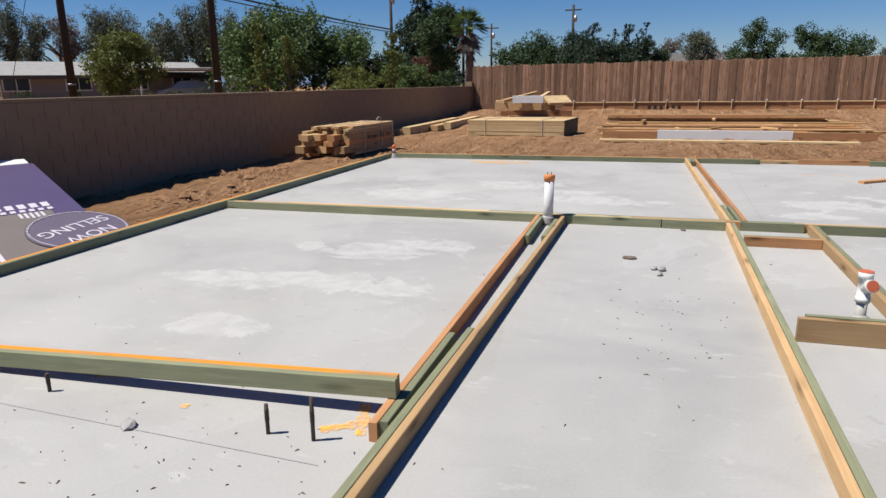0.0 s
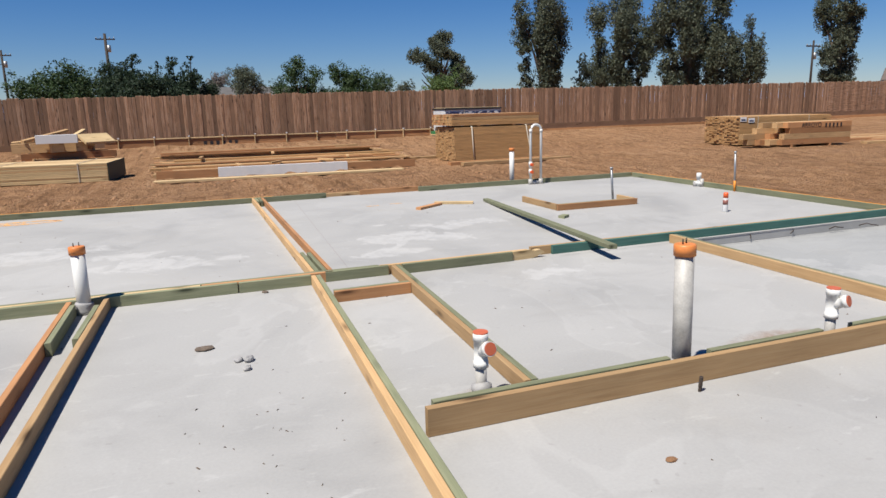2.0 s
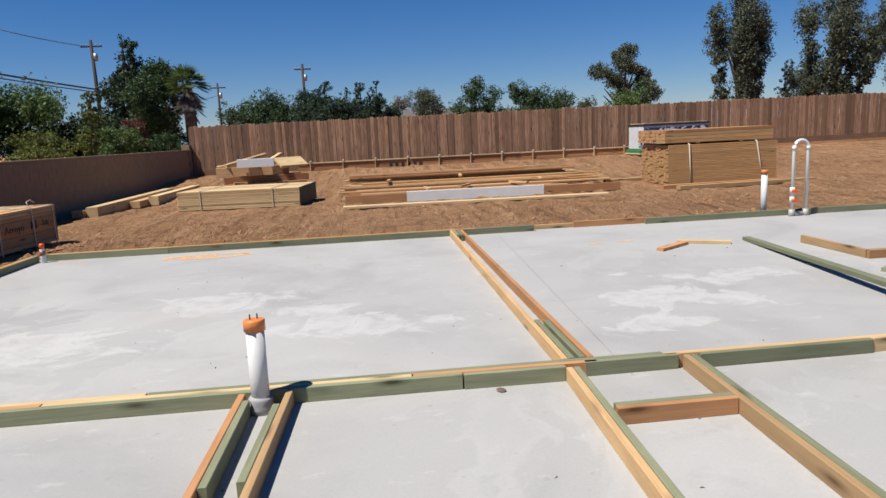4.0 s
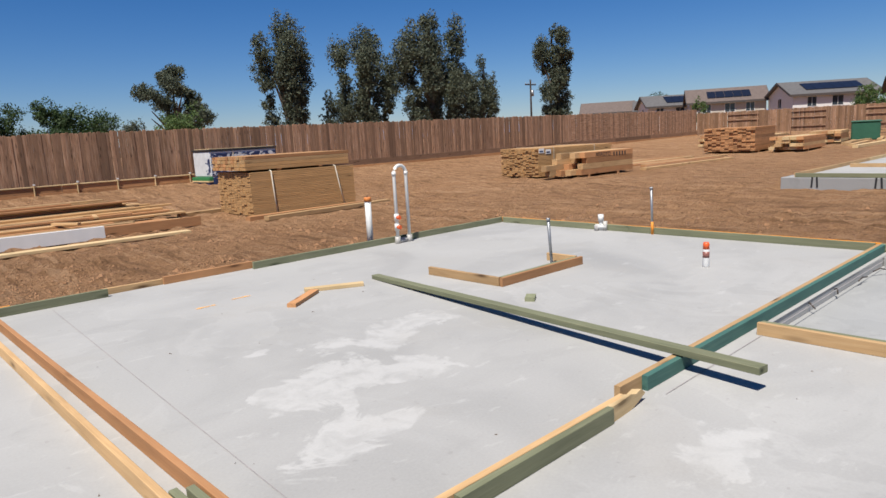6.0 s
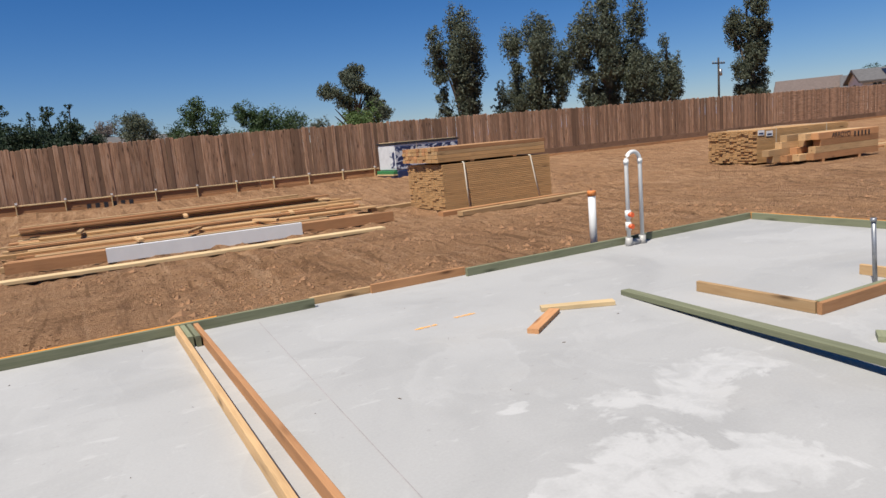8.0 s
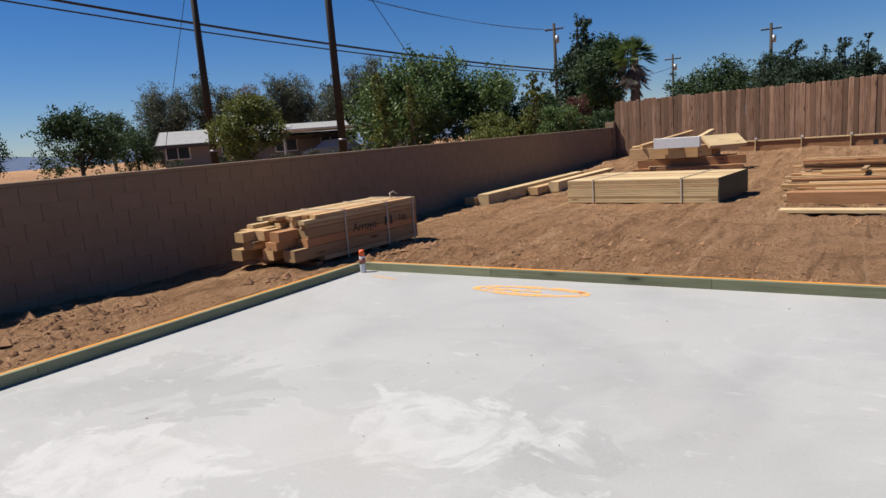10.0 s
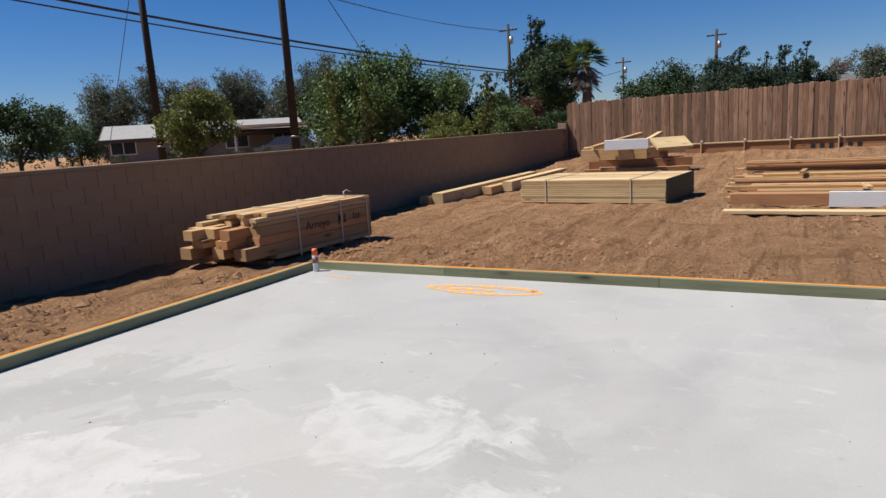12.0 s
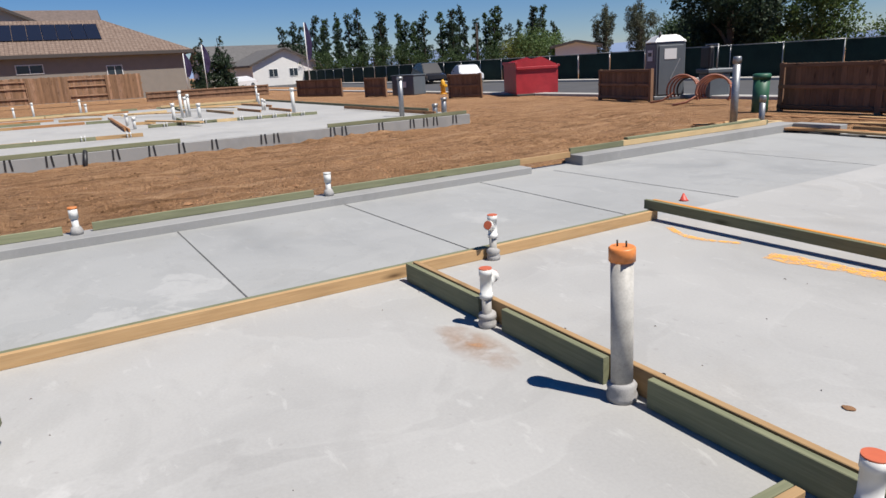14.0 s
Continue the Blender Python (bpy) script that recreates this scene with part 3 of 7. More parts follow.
# left edge
for y0, y1 in ((-11.5, -6.6), (-6.6, -1.75), (-1.75, 2.1), (2.1, 5.70)):
    board((-5.714, y0 + 0.004), (-5.714, y1), GREEN, g)
for y0, y1 in ((-11.5, -4.7), (-4.7, 0.1), (0.1, 4.0), (4.0, 5.66)):
    board((-5.754, y0 + 0.004), (-5.754, y1), SPRAYED, o)
# far edge
for x0, x1 in ((-5.69, -4.0), (-4.0, -1.86), (-1.86, 1.18), (2.86, 7.46)):
    board((x0 + 0.004, 5.745), (x1, 5.745), GREEN, g)
for x0, x1, mt, lb in ((-5.6, -3.2, SPRAYED, o), (-3.2, 0.3, SPRAYED, o)):
    board((x0 + 0.004, 5.785), (x1, 5.785), mt, lb)
board((1.19, 5.93), (1.86, 5.90), TAN, "short tan fir offcut standing at the slab's edge", z=-0.03)
board((1.80, 5.84), (2.88, 5.83), BROWN, "reddish fir board standing at the slab's edge", z=-0.0)
# right edge
for y0, y1 in ((5.70, 3.3), (3.3, 0.25)):
    board((7.464, y0 - 0.004), (7.464, y1), GREEN, g)
for y0, y1, mt, lb in ((5.76, 2.9, SPRAYED, o), (2.9, 0.2, SPRAYED, o)):
    board((7.504, y0 - 0.004), (7.504, y1), mt, lb)
for y0, y1, mt, lb in ((0.2, -0.72, GREEN, g), (-1.0, -3.5, GREEN, "dark green treated plate on the kerb"), (-3.75, -6.75, GREEN, g), (-6.75, -7.74, TAN, t), (-7.74, -8.9, GREEN, g)):
    board((7.46, y0 - 0.004), (7.46, y1), mt, lb, z=0.0 if y0 > -7 else 0.054)
board((7.50, -8.9), (7.47, -12.8), GREEN, g, z=0.054)
board((7.46, -8.9), (7.43, -12.7), PALE, "pale fir plate on the kerb", z=0.054)
board((7.49, -9.0), (7.46, -12.5), GREEN, "treated green two-by-four lying flat on the kerb plates", z=0.145, w=H4, h=W2)
board((6.1, -13.3), (4.2, -13.3), TAN, t, z=-0.098, h=H6)
board((4.1, -13.25), (1.5, -13.2), BROWN, "reddish fir plate at the slab's end")
# long line across the slab
board((-5.66, 0.019), (-0.61, 0.019), GREEN, g)
board((-0.60, 0.012), (-0.004, 0.012), GREEN, "short treated green plate butted into the line")
board((-5.6, 0.060), (-2.95, 0.060), BROWN, "reddish fir plate behind the green one")
board((-2.94, 0.060), (-0.9, 0.060), PALE, "pale fir plate behind the green one")
board((-0.89, 0.060), (0.20, 0.060), BROWN, "reddish fir plate behind the green one")
board((-4.9, 0.101), (-2.4, 0.101), PALE, "pale fir plate laid along the line")
board((-2.39, 0.101), (0.62, 0.101), GREEN, g)
board((0.13, 0.055), (0.70, 0.060), GREEN, "dark stained treated plate between two walls")
board((0.83, 0.040), (1.94, 0.050), GREEN, g)
board((0.63, 0.081), (2.12, 0.092), TAN, t)
ends = [(0, 0), (0.20, 0), (0.26, 0.012), (0.36, 0.045), (0.31, 0.082), (0.25, 0.072), (0.19, 0.090), (0.12, 0.087), (0, 0.089)]
n = len(ends)
split = raw_mesh("broken_plate", [(x, -0.02, z) for x, z in ends] + [(x - 0.03 * (z > 0.01), 0.02, z) for x, z in ends],
                 [tuple(range(n)), tuple(range(2 * n - 1, n - 1, -1))] + [((k + 1) % n, k, n + k, n + (k + 1) % n) for k in range(n)], PALE)
solid("wall_plate", split, pose(1.95, 0.062, 0, 0, 0, 4), "broken pale fir plate with a jagged end", "lumber", "wall plates on the slab")
board((2.20, 0.176), (7.42, 0.205), TAN, t)
board((2.43, 0.140), (7.42, 0.165), TEAL, "treated plate stained dark teal along its side")
# line through the middle, near and far half
board((0.014, -0.02), (-0.146, -6.4), TAN, t)
board((0.056, -0.02), (-0.104, -6.4), GREEN, g)
board((0.030, 0.125), (-0.045, 5.70), TAN, t)
board((0.190, 0.125), (0.105, 5.67), BROWN, "reddish fir plate standing on edge on the slab")
board((0.074, 0.13), (0.063, 0.98), GREEN, "short treated block between two plates")
board((0.140, 0.13), (0.126, 0.95), GREEN, "short treated block between two plates")
board((0.000, 5.69), (0.006, 5.24), GREEN, "short treated block between two plates")
board((0.052, 5.69), (0.060, 5.22), GREEN, "short treated block between two plates")
# closet wall and its cross plate
board((0.745, 0.034), (0.665, -2.72), TAN, t)
board((0.786, 0.034), (0.706, -2.72), GREEN, g)
board((0.080, -0.605), (0.702, -0.600), BROWN, "reddish fir cross plate between two walls")
board((0.085, -0.564), (0.702, -0.559), GREEN, g)
# deeper plates with the drain pipes
board((0.05, -2.912), (3.70, -2.912), TAN, "tan fir two-by-six plate with a large knot", h=H6)
for x0, x1 in ((0.1, 1.43), (1.70, 2.52), (2.76, 3.70)):
    board((x0, -2.854), (x1, -2.854), GREEN, "treated green two-by-six plate beside a drain pipe", h=H6)
# plate along the garage and the one that runs back from it
board((3.825, 0.062), (3.795, -5.56), TAN, t)
board((3.866, 0.05), (3.836, -5.56), GREEN, g)
board((3.90, -5.53), (-0.2, -5.53), GREEN, g, z=0.092, z2=0.05)
board((3.84, -5.572), (-0.2, -5.572), SPRAYED, o, z=0.094, z2=0.052)
# pipe chase with two double plates
board((-1.846, -0.02), (-1.858, -4.56), BROWN, "reddish fir plate beside the pipe chase")
board((-1.805, -0.12), (-1.807, -1.02), GREEN, "short treated block beside the drain pipe")
board((-1.814, -3.50), (-1.817, -4.54), GREEN, "short treated block between two plates")
board((-1.585, -0.02), (-1.778, -6.3), TAN, t)
board((-1.632, -0.20), (-1.656, -1.0), GREEN, "short treated block beside the drain pipe")
board((-1.730, -3.4), (-1.819, -6.3), GREEN, g)
# orange plate resting on the chase, its other end on the slab
board((-1.842, -4.285), (-5.62, -4.46), SPRAYED, o, z=0.092, z2=0.0)
board((-1.835, -4.325), (-5.62, -4.50), GREEN, g, z=0.092, z2=0.0)
# loose long plank over the line, small offcuts and a low box
board((2.80, -0.37), (3.41, 3.97), GREEN, "long treated plank lying loose across the plates", z=0.112, z2=0.0, w=H4, h=0.044, name="loose_plank", group="loose lumber")
board((2.16, 3.62), (2.62, 3.95), BROWN, "short reddish offcut lying flat on the slab", w=H4, h=W2, name="offcut", group="loose lumber")
board((2.58, 4.08), (3.12, 3.80), PALE, "short pale offcut lying flat on the slab", w=H4, h=W2, name="offcut", group="loose lumber")
board((3.60, 1.95), (3.72, 2.03), GREEN, "small treated block lying on the slab", w=H4, h=W2, name="offcut", group="loose lumber")
board((3.885, 3.60), (3.90, 2.575), TAN, "short tan plate set out on the slab", name="wall_plate")
board((3.885, 2.545), (5.22, 2.535), BROWN, "reddish plate set out on the slab", name="wall_plate")
board((3.925, 2.585), (5.17, 2.575), GREEN, g)
board((5.21, 2.60), (5.21, 3.0), TAN, "short tan plate set out on the slab", name="wall_plate")

# ---- pipes ----
def ring_pts(c, r, a0, a1, n, plane="xz"):
    out = []
    for i in range(n + 1):
        a = a0 + (a1 - a0) * i / n
        out.append((c[0] + r * math.cos(a), c[1], c[2] + r * math.sin(a)) if plane == "xz" else (c[0], c[1] + r * math.cos(a), c[2] + r * math.sin(a)))
    return out


def stand_pipe(x, y, z, h, r, mat, lean=0.0, wrap=True, label="white plastic drain pipe with an orange test cap"):
    s = thing("drain_pipe", pose(x, y, z, lean, 0, 0), label, "pipe", "drain pipes")
    part("pipe", tube_mesh("pipe", [(0, 0, -0.02), (0, 0, h - 0.05)], r, mat, 20), s)
    part("cap", tube_mesh("cap", [(0, 0, h - 0.062), (0, 0, h - 0.006), (0, 0, h)], r, CAP, 20, [r * 1.16, r * 1.16, r * 1.04]), s, None, "orange plastic test cap")
    if r > 0.04:
        for a in (0.6, 3.4):
            part("cap_pin", tube_mesh("cap_pin", [(0.4 * r * math.cos(a), 0.4 * r * math.sin(a), h), (0.4 * r * math.cos(a), 0.4 * r * math.sin(a), h + 0.028)], 0.004, RUST, 6), s)
    if wrap:
        part("collar", tube_mesh("collar", [(0, 0, 0), (0, 0, 0.03), (0, 0, 0.05), (0, 0, 0.075), (0.002, 0, 0.09)], r, RUBBER, 18, [r * 1.35, r * 1.42, r * 1.25, r * 1.38, r * 1.12]), s, None, "wrinkled foam wrap")
    return s


stand_pipe(-1.735, -0.075, 0, 0.52, 0.050, PVC, lean=-2.5)
stand_pipe(1.555, -2.81, 0, 0.73, 0.050, PVC_OLD, lean=-1.5)


def cleanout(x, y, z, turn, h=0.33, r=0.034, mat=PVC):
    s = thing("cleanout_tee", pose(x, y, z, 0, 0, turn), "white plastic cleanout tee with reddish rims", "pipe", "cleanout tees")
    part("riser", tube_mesh("riser", [(0, 0, -0.02), (0, 0, h - 0.16)], r * 0.86, PVC_OLD, 16), s)
    part("hub", tube_mesh("hub", [(0, 0, h - 0.18), (0, 0, h - 0.15), (0, 0, h - 0.149), (0, 0, h - 0.04), (0, 0, h - 0.039), (0, 0, h)], r, mat, 16, [r * 1.16, r * 1.16, r * 1.04, r * 1.04, r * 1.16, r * 1.16]), s)
    part("branch", tube_mesh("branch", [(0, 0, h - 0.11), (0.04, 0, h - 0.08), (0.06, 0, h - 0.068), (0.061, 0, h - 0.068), (0.085, 0, h - 0.06)], r, mat, 16, [r * 0.85, r * 0.9, r * 0.95, r * 1.12, r * 1.12]), s)
    part("rim", tube_mesh("rim", [(0, 0, h), (0, 0, h + 0.006)], r * 1.15, RIM, 16), s, None, "reddish rim")
    part("branch_rim", tube_mesh("branch_rim", [(0.085, 0, h - 0.06), (0.089, 0, h - 0.059)], r * 0.98, RIM, 16), s, None, "reddish rim")
    part("collar", tube_mesh("collar", [(0, 0, 0), (0, 0, 0.012), (0, 0, 0.032), (0, 0, 0.044), (0.002, 0, 0.05), (0.003, 0, 0.062), (0.004, 0, 0.082), (0, 0, 0.094)], r, RUBBER, 18, [r * 1.5, r * 1.62, r * 1.6, r * 1.38, r * 1.42, r * 1.62, r * 1.55, r * 1.0]), s, None, "foam pipe wrap")
    return s


cleanout(2.64, -2.815, 0, -70, 0.36)
cleanout(3.74, -3.64, 0, 120, 0.36)
cleanout(0.43, -2.66, 0, -80, 0.36)

# gooseneck of water pipe and the drain stub beside it
gn = thing("water_riser", pose(5.19, 5.62, -0.02, 0, 0, 0), "white plastic water pipe bent over in a tall loop", "pipe", "risers")
part("loop", tube_mesh("loop", [(-0.11, 0, 0.0), (-0.11, 0, 1.02)] + ring_pts((0.0, 0, 1.03), 0.11, math.pi, 0, 10) + [(0.11, 0, 0.1)], 0.024, PVC, 14), gn)
for z in (0.26, 0.40):
    part("valve", tube_mesh("valve", [(-0.11, -0.02, z), (-0.11, -0.075, z)], 0.03, ORANGE_PLASTIC, 12), gn, None, "red plug")
    part("tee", tube_mesh("tee", [(-0.11, 0, z - 0.05), (-0.11, 0, z + 0.05)], 0.036, PVC, 14), gn)
for x in (-0.11, 0.11):
    part("base_fitting", tube_mesh("base_fitting", [(x, 0, 0), (x, 0, 0.12)], 0.042, PVC_OLD, 14), gn)
part("collar", tube_mesh("collar", [(-0.12, 0.02, 0.05), (0.13, 0.02, 0.05)], 0.04, RUBBER, 12), gn)
part("elbow_top", tube_mesh("elbow_top", [(-0.11, 0, 1.0), (-0.11, 0, 1.05)], 0.031, PVC, 14), gn)
part("elbow_top", tube_mesh("elbow_top", [(0.11, 0, 1.0), (0.11, 0, 1.05)], 0.031, PVC, 14), gn)
stand_pipe(4.88, 6.02, -0.08, 0.76, 0.046, PVC, wrap=False, label="white drain pipe with an orange cap standing in the earth")

# small fittings and steel stubs on the right edge
v = thing("pipe_fitting", pose(7.40, 3.72, -0.01, 0, 0, 20), "white plastic valve fitting beside the edge plate", "pipe", "risers")
part("body", tube_mesh("body", [(0, -0.08, 0.07), (0, 0.08, 0.07)], 0.036, PVC, 14), v)
part("riser", tube_mesh("riser", [(0, 0, 0), (0, 0, 0.22)], 0.03, PVC, 14), v)
part("hub", tube_mesh("hub", [(0, 0, 0.15), (0, 0, 0.25)], 0.042, PVC, 14), v)
part("side_stub", tube_mesh("side_stub", [(0, -0.06, 0.0), (0, -0.06, 0.15)], 0.034, PVC_OLD, 14), v)
part("collar", tube_mesh("collar", [(0, 0.06, 0.0), (0, 0.06, 0.09)], 0.04, RUBBER, 14), v)


def steel_stub(x, y, h, lean, paint=True):
    s = thing("conduit_stub", pose(x, y, 0, 0, lean, 0), "thin grey conduit stub standing up from the slab", "conduit", "conduit stubs")
    part("tube", tube_mesh("tube", [(0, 0, -0.05), (0, 0, h)], 0.017, STEEL, 12), s)
    part("coupling", tube_mesh("coupling", [(0, 0, h - 0.03), (0, 0, h)], 0.023, STEEL, 12), s)
    if paint:
        part("paint_band", tube_mesh("paint_band", [(0, 0, 0.0), (0, 0, 0.18)], 0.0185, ORANGE, 12), s, None, "orange sprayed foot")


steel_stub(7.42, 2.90, 0.66, -3)
steel_stub(4.95, 2.74, 0.55, -5, False)


def vent_stub(x, y, cap):
    s = thing("white_stub", pose(x, y, -0.01, 0, 0, 0), "short white pipe stub with a coupling at its top", "pipe", "risers")
    part("pipe", tube_mesh("pipe", [(0, 0, -0.05), (0, 0, 0.20)], 0.034, PVC, 16), s)
    part("hub", tube_mesh("hub", [(0, 0, 0.18), (0, 0, 0.28)], 0.045, PVC, 16), s)
    part("lid", tube_mesh("lid", [(0, 0, 0.28), (0, 0, 0.30)], 0.047, CAP if cap else PVC, 16), s)
    part("collar", tube_mesh("collar", [(0, 0, 0), (0, 0, 0.04), (0, 0, 0.09)], 0.05, RUBBER, 14, [0.06, 0.065, 0.045]), s)


vent_stub(7.40, -0.85, True)
vent_stub(7.39, -3.68, False)


def anchor_bolt(x, y, h, lean):
    s = thing("anchor_bolt", pose(x, y, 0, lean, lean, 0), "dark steel anchor bolt standing up from the slab", "bolt", "anchor bolts")
    part("rod", tube_mesh("rod", [(0, 0, -0.03), (0, 0, h)], 0.009, RUST, 10), s)
    part("thread", tube_mesh("thread", [(0, 0, h * 0.45 + 0.005 * i) for i in range(12)], 0.01, RUST, 10, [0.0094 if i % 2 else 0.0108 for i in range(12)]), s)


anchor_bolt(-3.58, -4.54, 0.095, 1)
anchor_bolt(-2.32, -4.613, 0.14, 1)
anchor_bolt(-2.105, -4.613, 0.20, 1)
anchor_bolt(1.50, -3.02, 0.06, 2)


def spray_can(x, y, cap_mat, body_mat):
    s = thing("spray_can", pose(x, y, 0), "white marking paint can with an orange cap on the slab", "spray can", "spray cans")
    part("body", tube_mesh("body", [(0, 0, 0), (0, 0, 0.008), (0, 0, 0.185), (0, 0, 0.20)], 0.034, body_mat, 20, [0.031, 0.034, 0.034, 0.03]), s)
    part("print_band", tube_mesh("print_band", [(0, 0, 0.10), (0, 0, 0.165)], 0.0347, plain("printed_band", (0.25, 0.10, 0.08), 0.4, var=0.5, scale=30), 20), s, None, "printed label band")
    part("cap", tube_mesh("cap", [(0, 0, 0.19), (0, 0, 0.24), (0, 0, 0.262)], 0.032, cap_mat, 20, [0.0335, 0.0325, 0.027]), s, None, "orange cap")


spray_can(5.775, 1.36, ORANGE_PLASTIC, WHITE)
spray_can(-5.60, 5.62, ORANGE_PLASTIC, WHITE)


# bent wire ties beside the step of the garage slab
for i, (x, y, z) in enumerate(((6.6, 0.05, -0.05), (6.1, 0.04, -0.05), (5.5, 0.04, -0.05), (4.9, 0.03, -0.05))):
    tube_ob = tube_mesh("wire", [(0, 0, 0), (0.06, -0.05, 0.03), (0.12, -0.06, 0.01), (0.17, -0.12, 0.005)], 0.006, RUST, 6)
    solid("wire_tie", tube_ob, pose(x, y, z, 0, 0, 30 * i), "bent rusty wire tie on the slab", "wire", "wire ties")

# debris: chips, pebbles and a red marker flag
rng = random.Random(11)
dv, df = [], []
for i in range(240):
    if rng.random() < 0.4:
        x, y = rng.gauss(-2.4, 0.7), rng.gauss(-5.0, 0.35)
    elif rng.random() < 0.35:
        x, y = rng.gauss(-0.6, 0.25), rng.gauss(-3.0, 0.5)
    else:
        x, y = rng.uniform(-5.4, 3.5), rng.uniform(-5.8, 5.5)
    s, a = rng.uniform(0.002, 0.007), rng.uniform(0, 6.28)
    c, q = math.cos(a) * s * rng.uniform(1, 2.5), math.sin(a) * s * rng.uniform(1, 2.5)
    k = len(dv)
    dv += [(x - c - q * 0.3, y - q + c * 0.3, 0.001), (x - c + q * 0.3, y - q - c * 0.3, 0.001), (x + c, y + q, 0.001), (x, y, 0.004 + s * 0.5)]
    df += [(k, k + 1, k + 3), (k + 1, k + 2, k + 3), (k + 2, k, k + 3)]
solid("wood_chips", raw_mesh("wood_chips", dv, df, BARK), Matrix(), "scattered dark wood chips and crumbs on the slab", "debris", kind="stuff")


def lump(x, y, s, flat, mat, label, name="pebble"):
    bm = bmesh.new()
    bmesh.ops.create_icosphere(bm, subdivisions=2, radius=1)
    for v in bm.verts:
        k = 1 + 0.35 * noise.noise(v.co * 1.7 + Vector((x * 9, y * 9, 0)))
        v.co = Vector((v.co.x * s * k * 1.4, v.co.y * s * k, v.co.z * s * flat * k + s * flat * 0.8))
    solid(name, mesh_of(name, bm, mat), pose(x, y, 0, 0, 0, x * 200), label, "pebble", "pebbles")


lump(-0.89, -1.30, 0.042, 0.3, BARK, "flat brownish chip lying on the slab")
lump(-0.64, -1.62, 0.026, 0.8, RUBBER, "small grey pebble on the slab")
lump(-0.70, -1.60, 0.022, 0.7, RUBBER, "small grey pebble on the slab")
lump(-0.66, -1.76, 0.02, 0.8, RUBBER, "small grey pebble on the slab")
lump(0.92, -3.51, 0.02, 0.3, STONE, "crumb of brown earth on the slab")
lump(0.86, -4.4, 0.012, 0.35, STONE, "crumb of brown earth on the slab")
lump(-2.95, -4.72, 0.035, 0.4, RUBBER, "grey mortar crumb on the slab")
lump(-0.40, -0.07, 0.025, 0.3, BARK, "dark chip beside the plate")
flag = thing("marker_cone", pose(4.45, -6.75, -0.1) @ Matrix.Diagonal((0.62, 0.62, 0.66, 1)), "small red plastic marker on the slab", "marker")
part("cone", tube_mesh("cone", [(0, 0, 0), (0, 0, 0.02), (0.01, 0, 0.13)], 0.06, plain("red_plastic", (0.5, 0.06, 0.04), 0.5), 10, [0.09, 0.07, 0.008]), flag)


# sprayed orange marks lying on the concrete
def spray_mark(pts, w, label):
    """A thin ragged ribbon of paint."""
    r = random.Random(len(pts))
    vs, fs = [], []
    for i, p in enumerate(pts):
        a, b = Vector((*pts[max(i - 1, 0)], 0)), Vector((*pts[min(i + 1, len(pts) - 1)], 0))
        d = (b - a).normalized()
        s = Vector((-d.y, d.x, 0)) * w * r.uniform(0.45, 1.1)
        vs += [Vector((*p, 0.004)) - s, Vector((*p, 0.004)) + s]
        if i:
            fs.append((2 * i - 2, 2 * i - 1, 2 * i + 1, 2 * i))
    solid("paint_mark", raw_mesh("paint_mark", vs, fs, ORANGE_MARK), Matrix(), label, "paint mark", "paint marks", "structure")


def sprayed_material():
    m, nt, b = material("thin_orange_overspray", 0.8, 0, 0.2)
    n = noise_tex(nt, mapped(nt), 24, 5, 0.75)
    b.inputs["Base Color"].default_value = (0.92, 0.43, 0.06, 1)
    fading(nt, b, ramp(nt, n, [(0.36, (0.0, 0.0, 0.0)), (0.62, (0.85, 0.85, 0.85))]))
    return m


ORANGE_MARK = sprayed_material()
spray_mark([(-3.35 + 0.55 * math.cos(a), 5.27 + 0.13 * math.sin(a)) for a in np.linspace(0.4, 6.9, 34)], 0.045, "orange spray paint oval on the concrete")
spray_mark([(-3.8 + 0.03 * i, 5.27 + 0.012 * math.sin(i)) for i in range(20)], 0.04, "orange spray paint stroke on the concrete")
spray_mark([(-5.35 + 0.05 * i, 5.48 - 0.012 * i) for i in range(9)], 0.02, "orange spray paint stroke on the concrete")
spray_mark([(-2.02 + 0.01 * i, -4.26 - 0.03 * i) for i in range(10)], 0.03, "orange spray paint smear on the concrete")
spray_mark([(-2.12 + 0.02 * i, -4.53 + 0.012 * i) for i in range(8)], 0.035, "orange spray paint smear on the concrete")
spray_mark([(-2.85 + 0.01 * i, -4.5) for i in range(5)], 0.02, "orange spray paint dot on the concrete")
spray_mark([(-4.6 + 0.06 * i, -4.30 + 0.01 * math.sin(i)) for i in range(22)], 0.05, "orange overspray on the concrete behind the plate")
spray_mark([(3.5 - 0.08 * i, -5.40 + 0.14 * math.sin(0.35 * i)) for i in range(10)], 0.04, "faint orange paint streak beside the plate")
spray_mark([(2.45 - 0.09 * i, -5.25 - 0.015 * i) for i in range(11)], 0.11, "faint orange paint streak beside the plate")
spray_mark([(1.55 + 0.05 * i, 4.35) for i in range(5)], 0.02, "faint orange paint stroke on the concrete")
spray_mark([(1.95 + 0.05 * i, 4.42) for i in range(5)], 0.02, "faint orange paint stroke on the concrete")


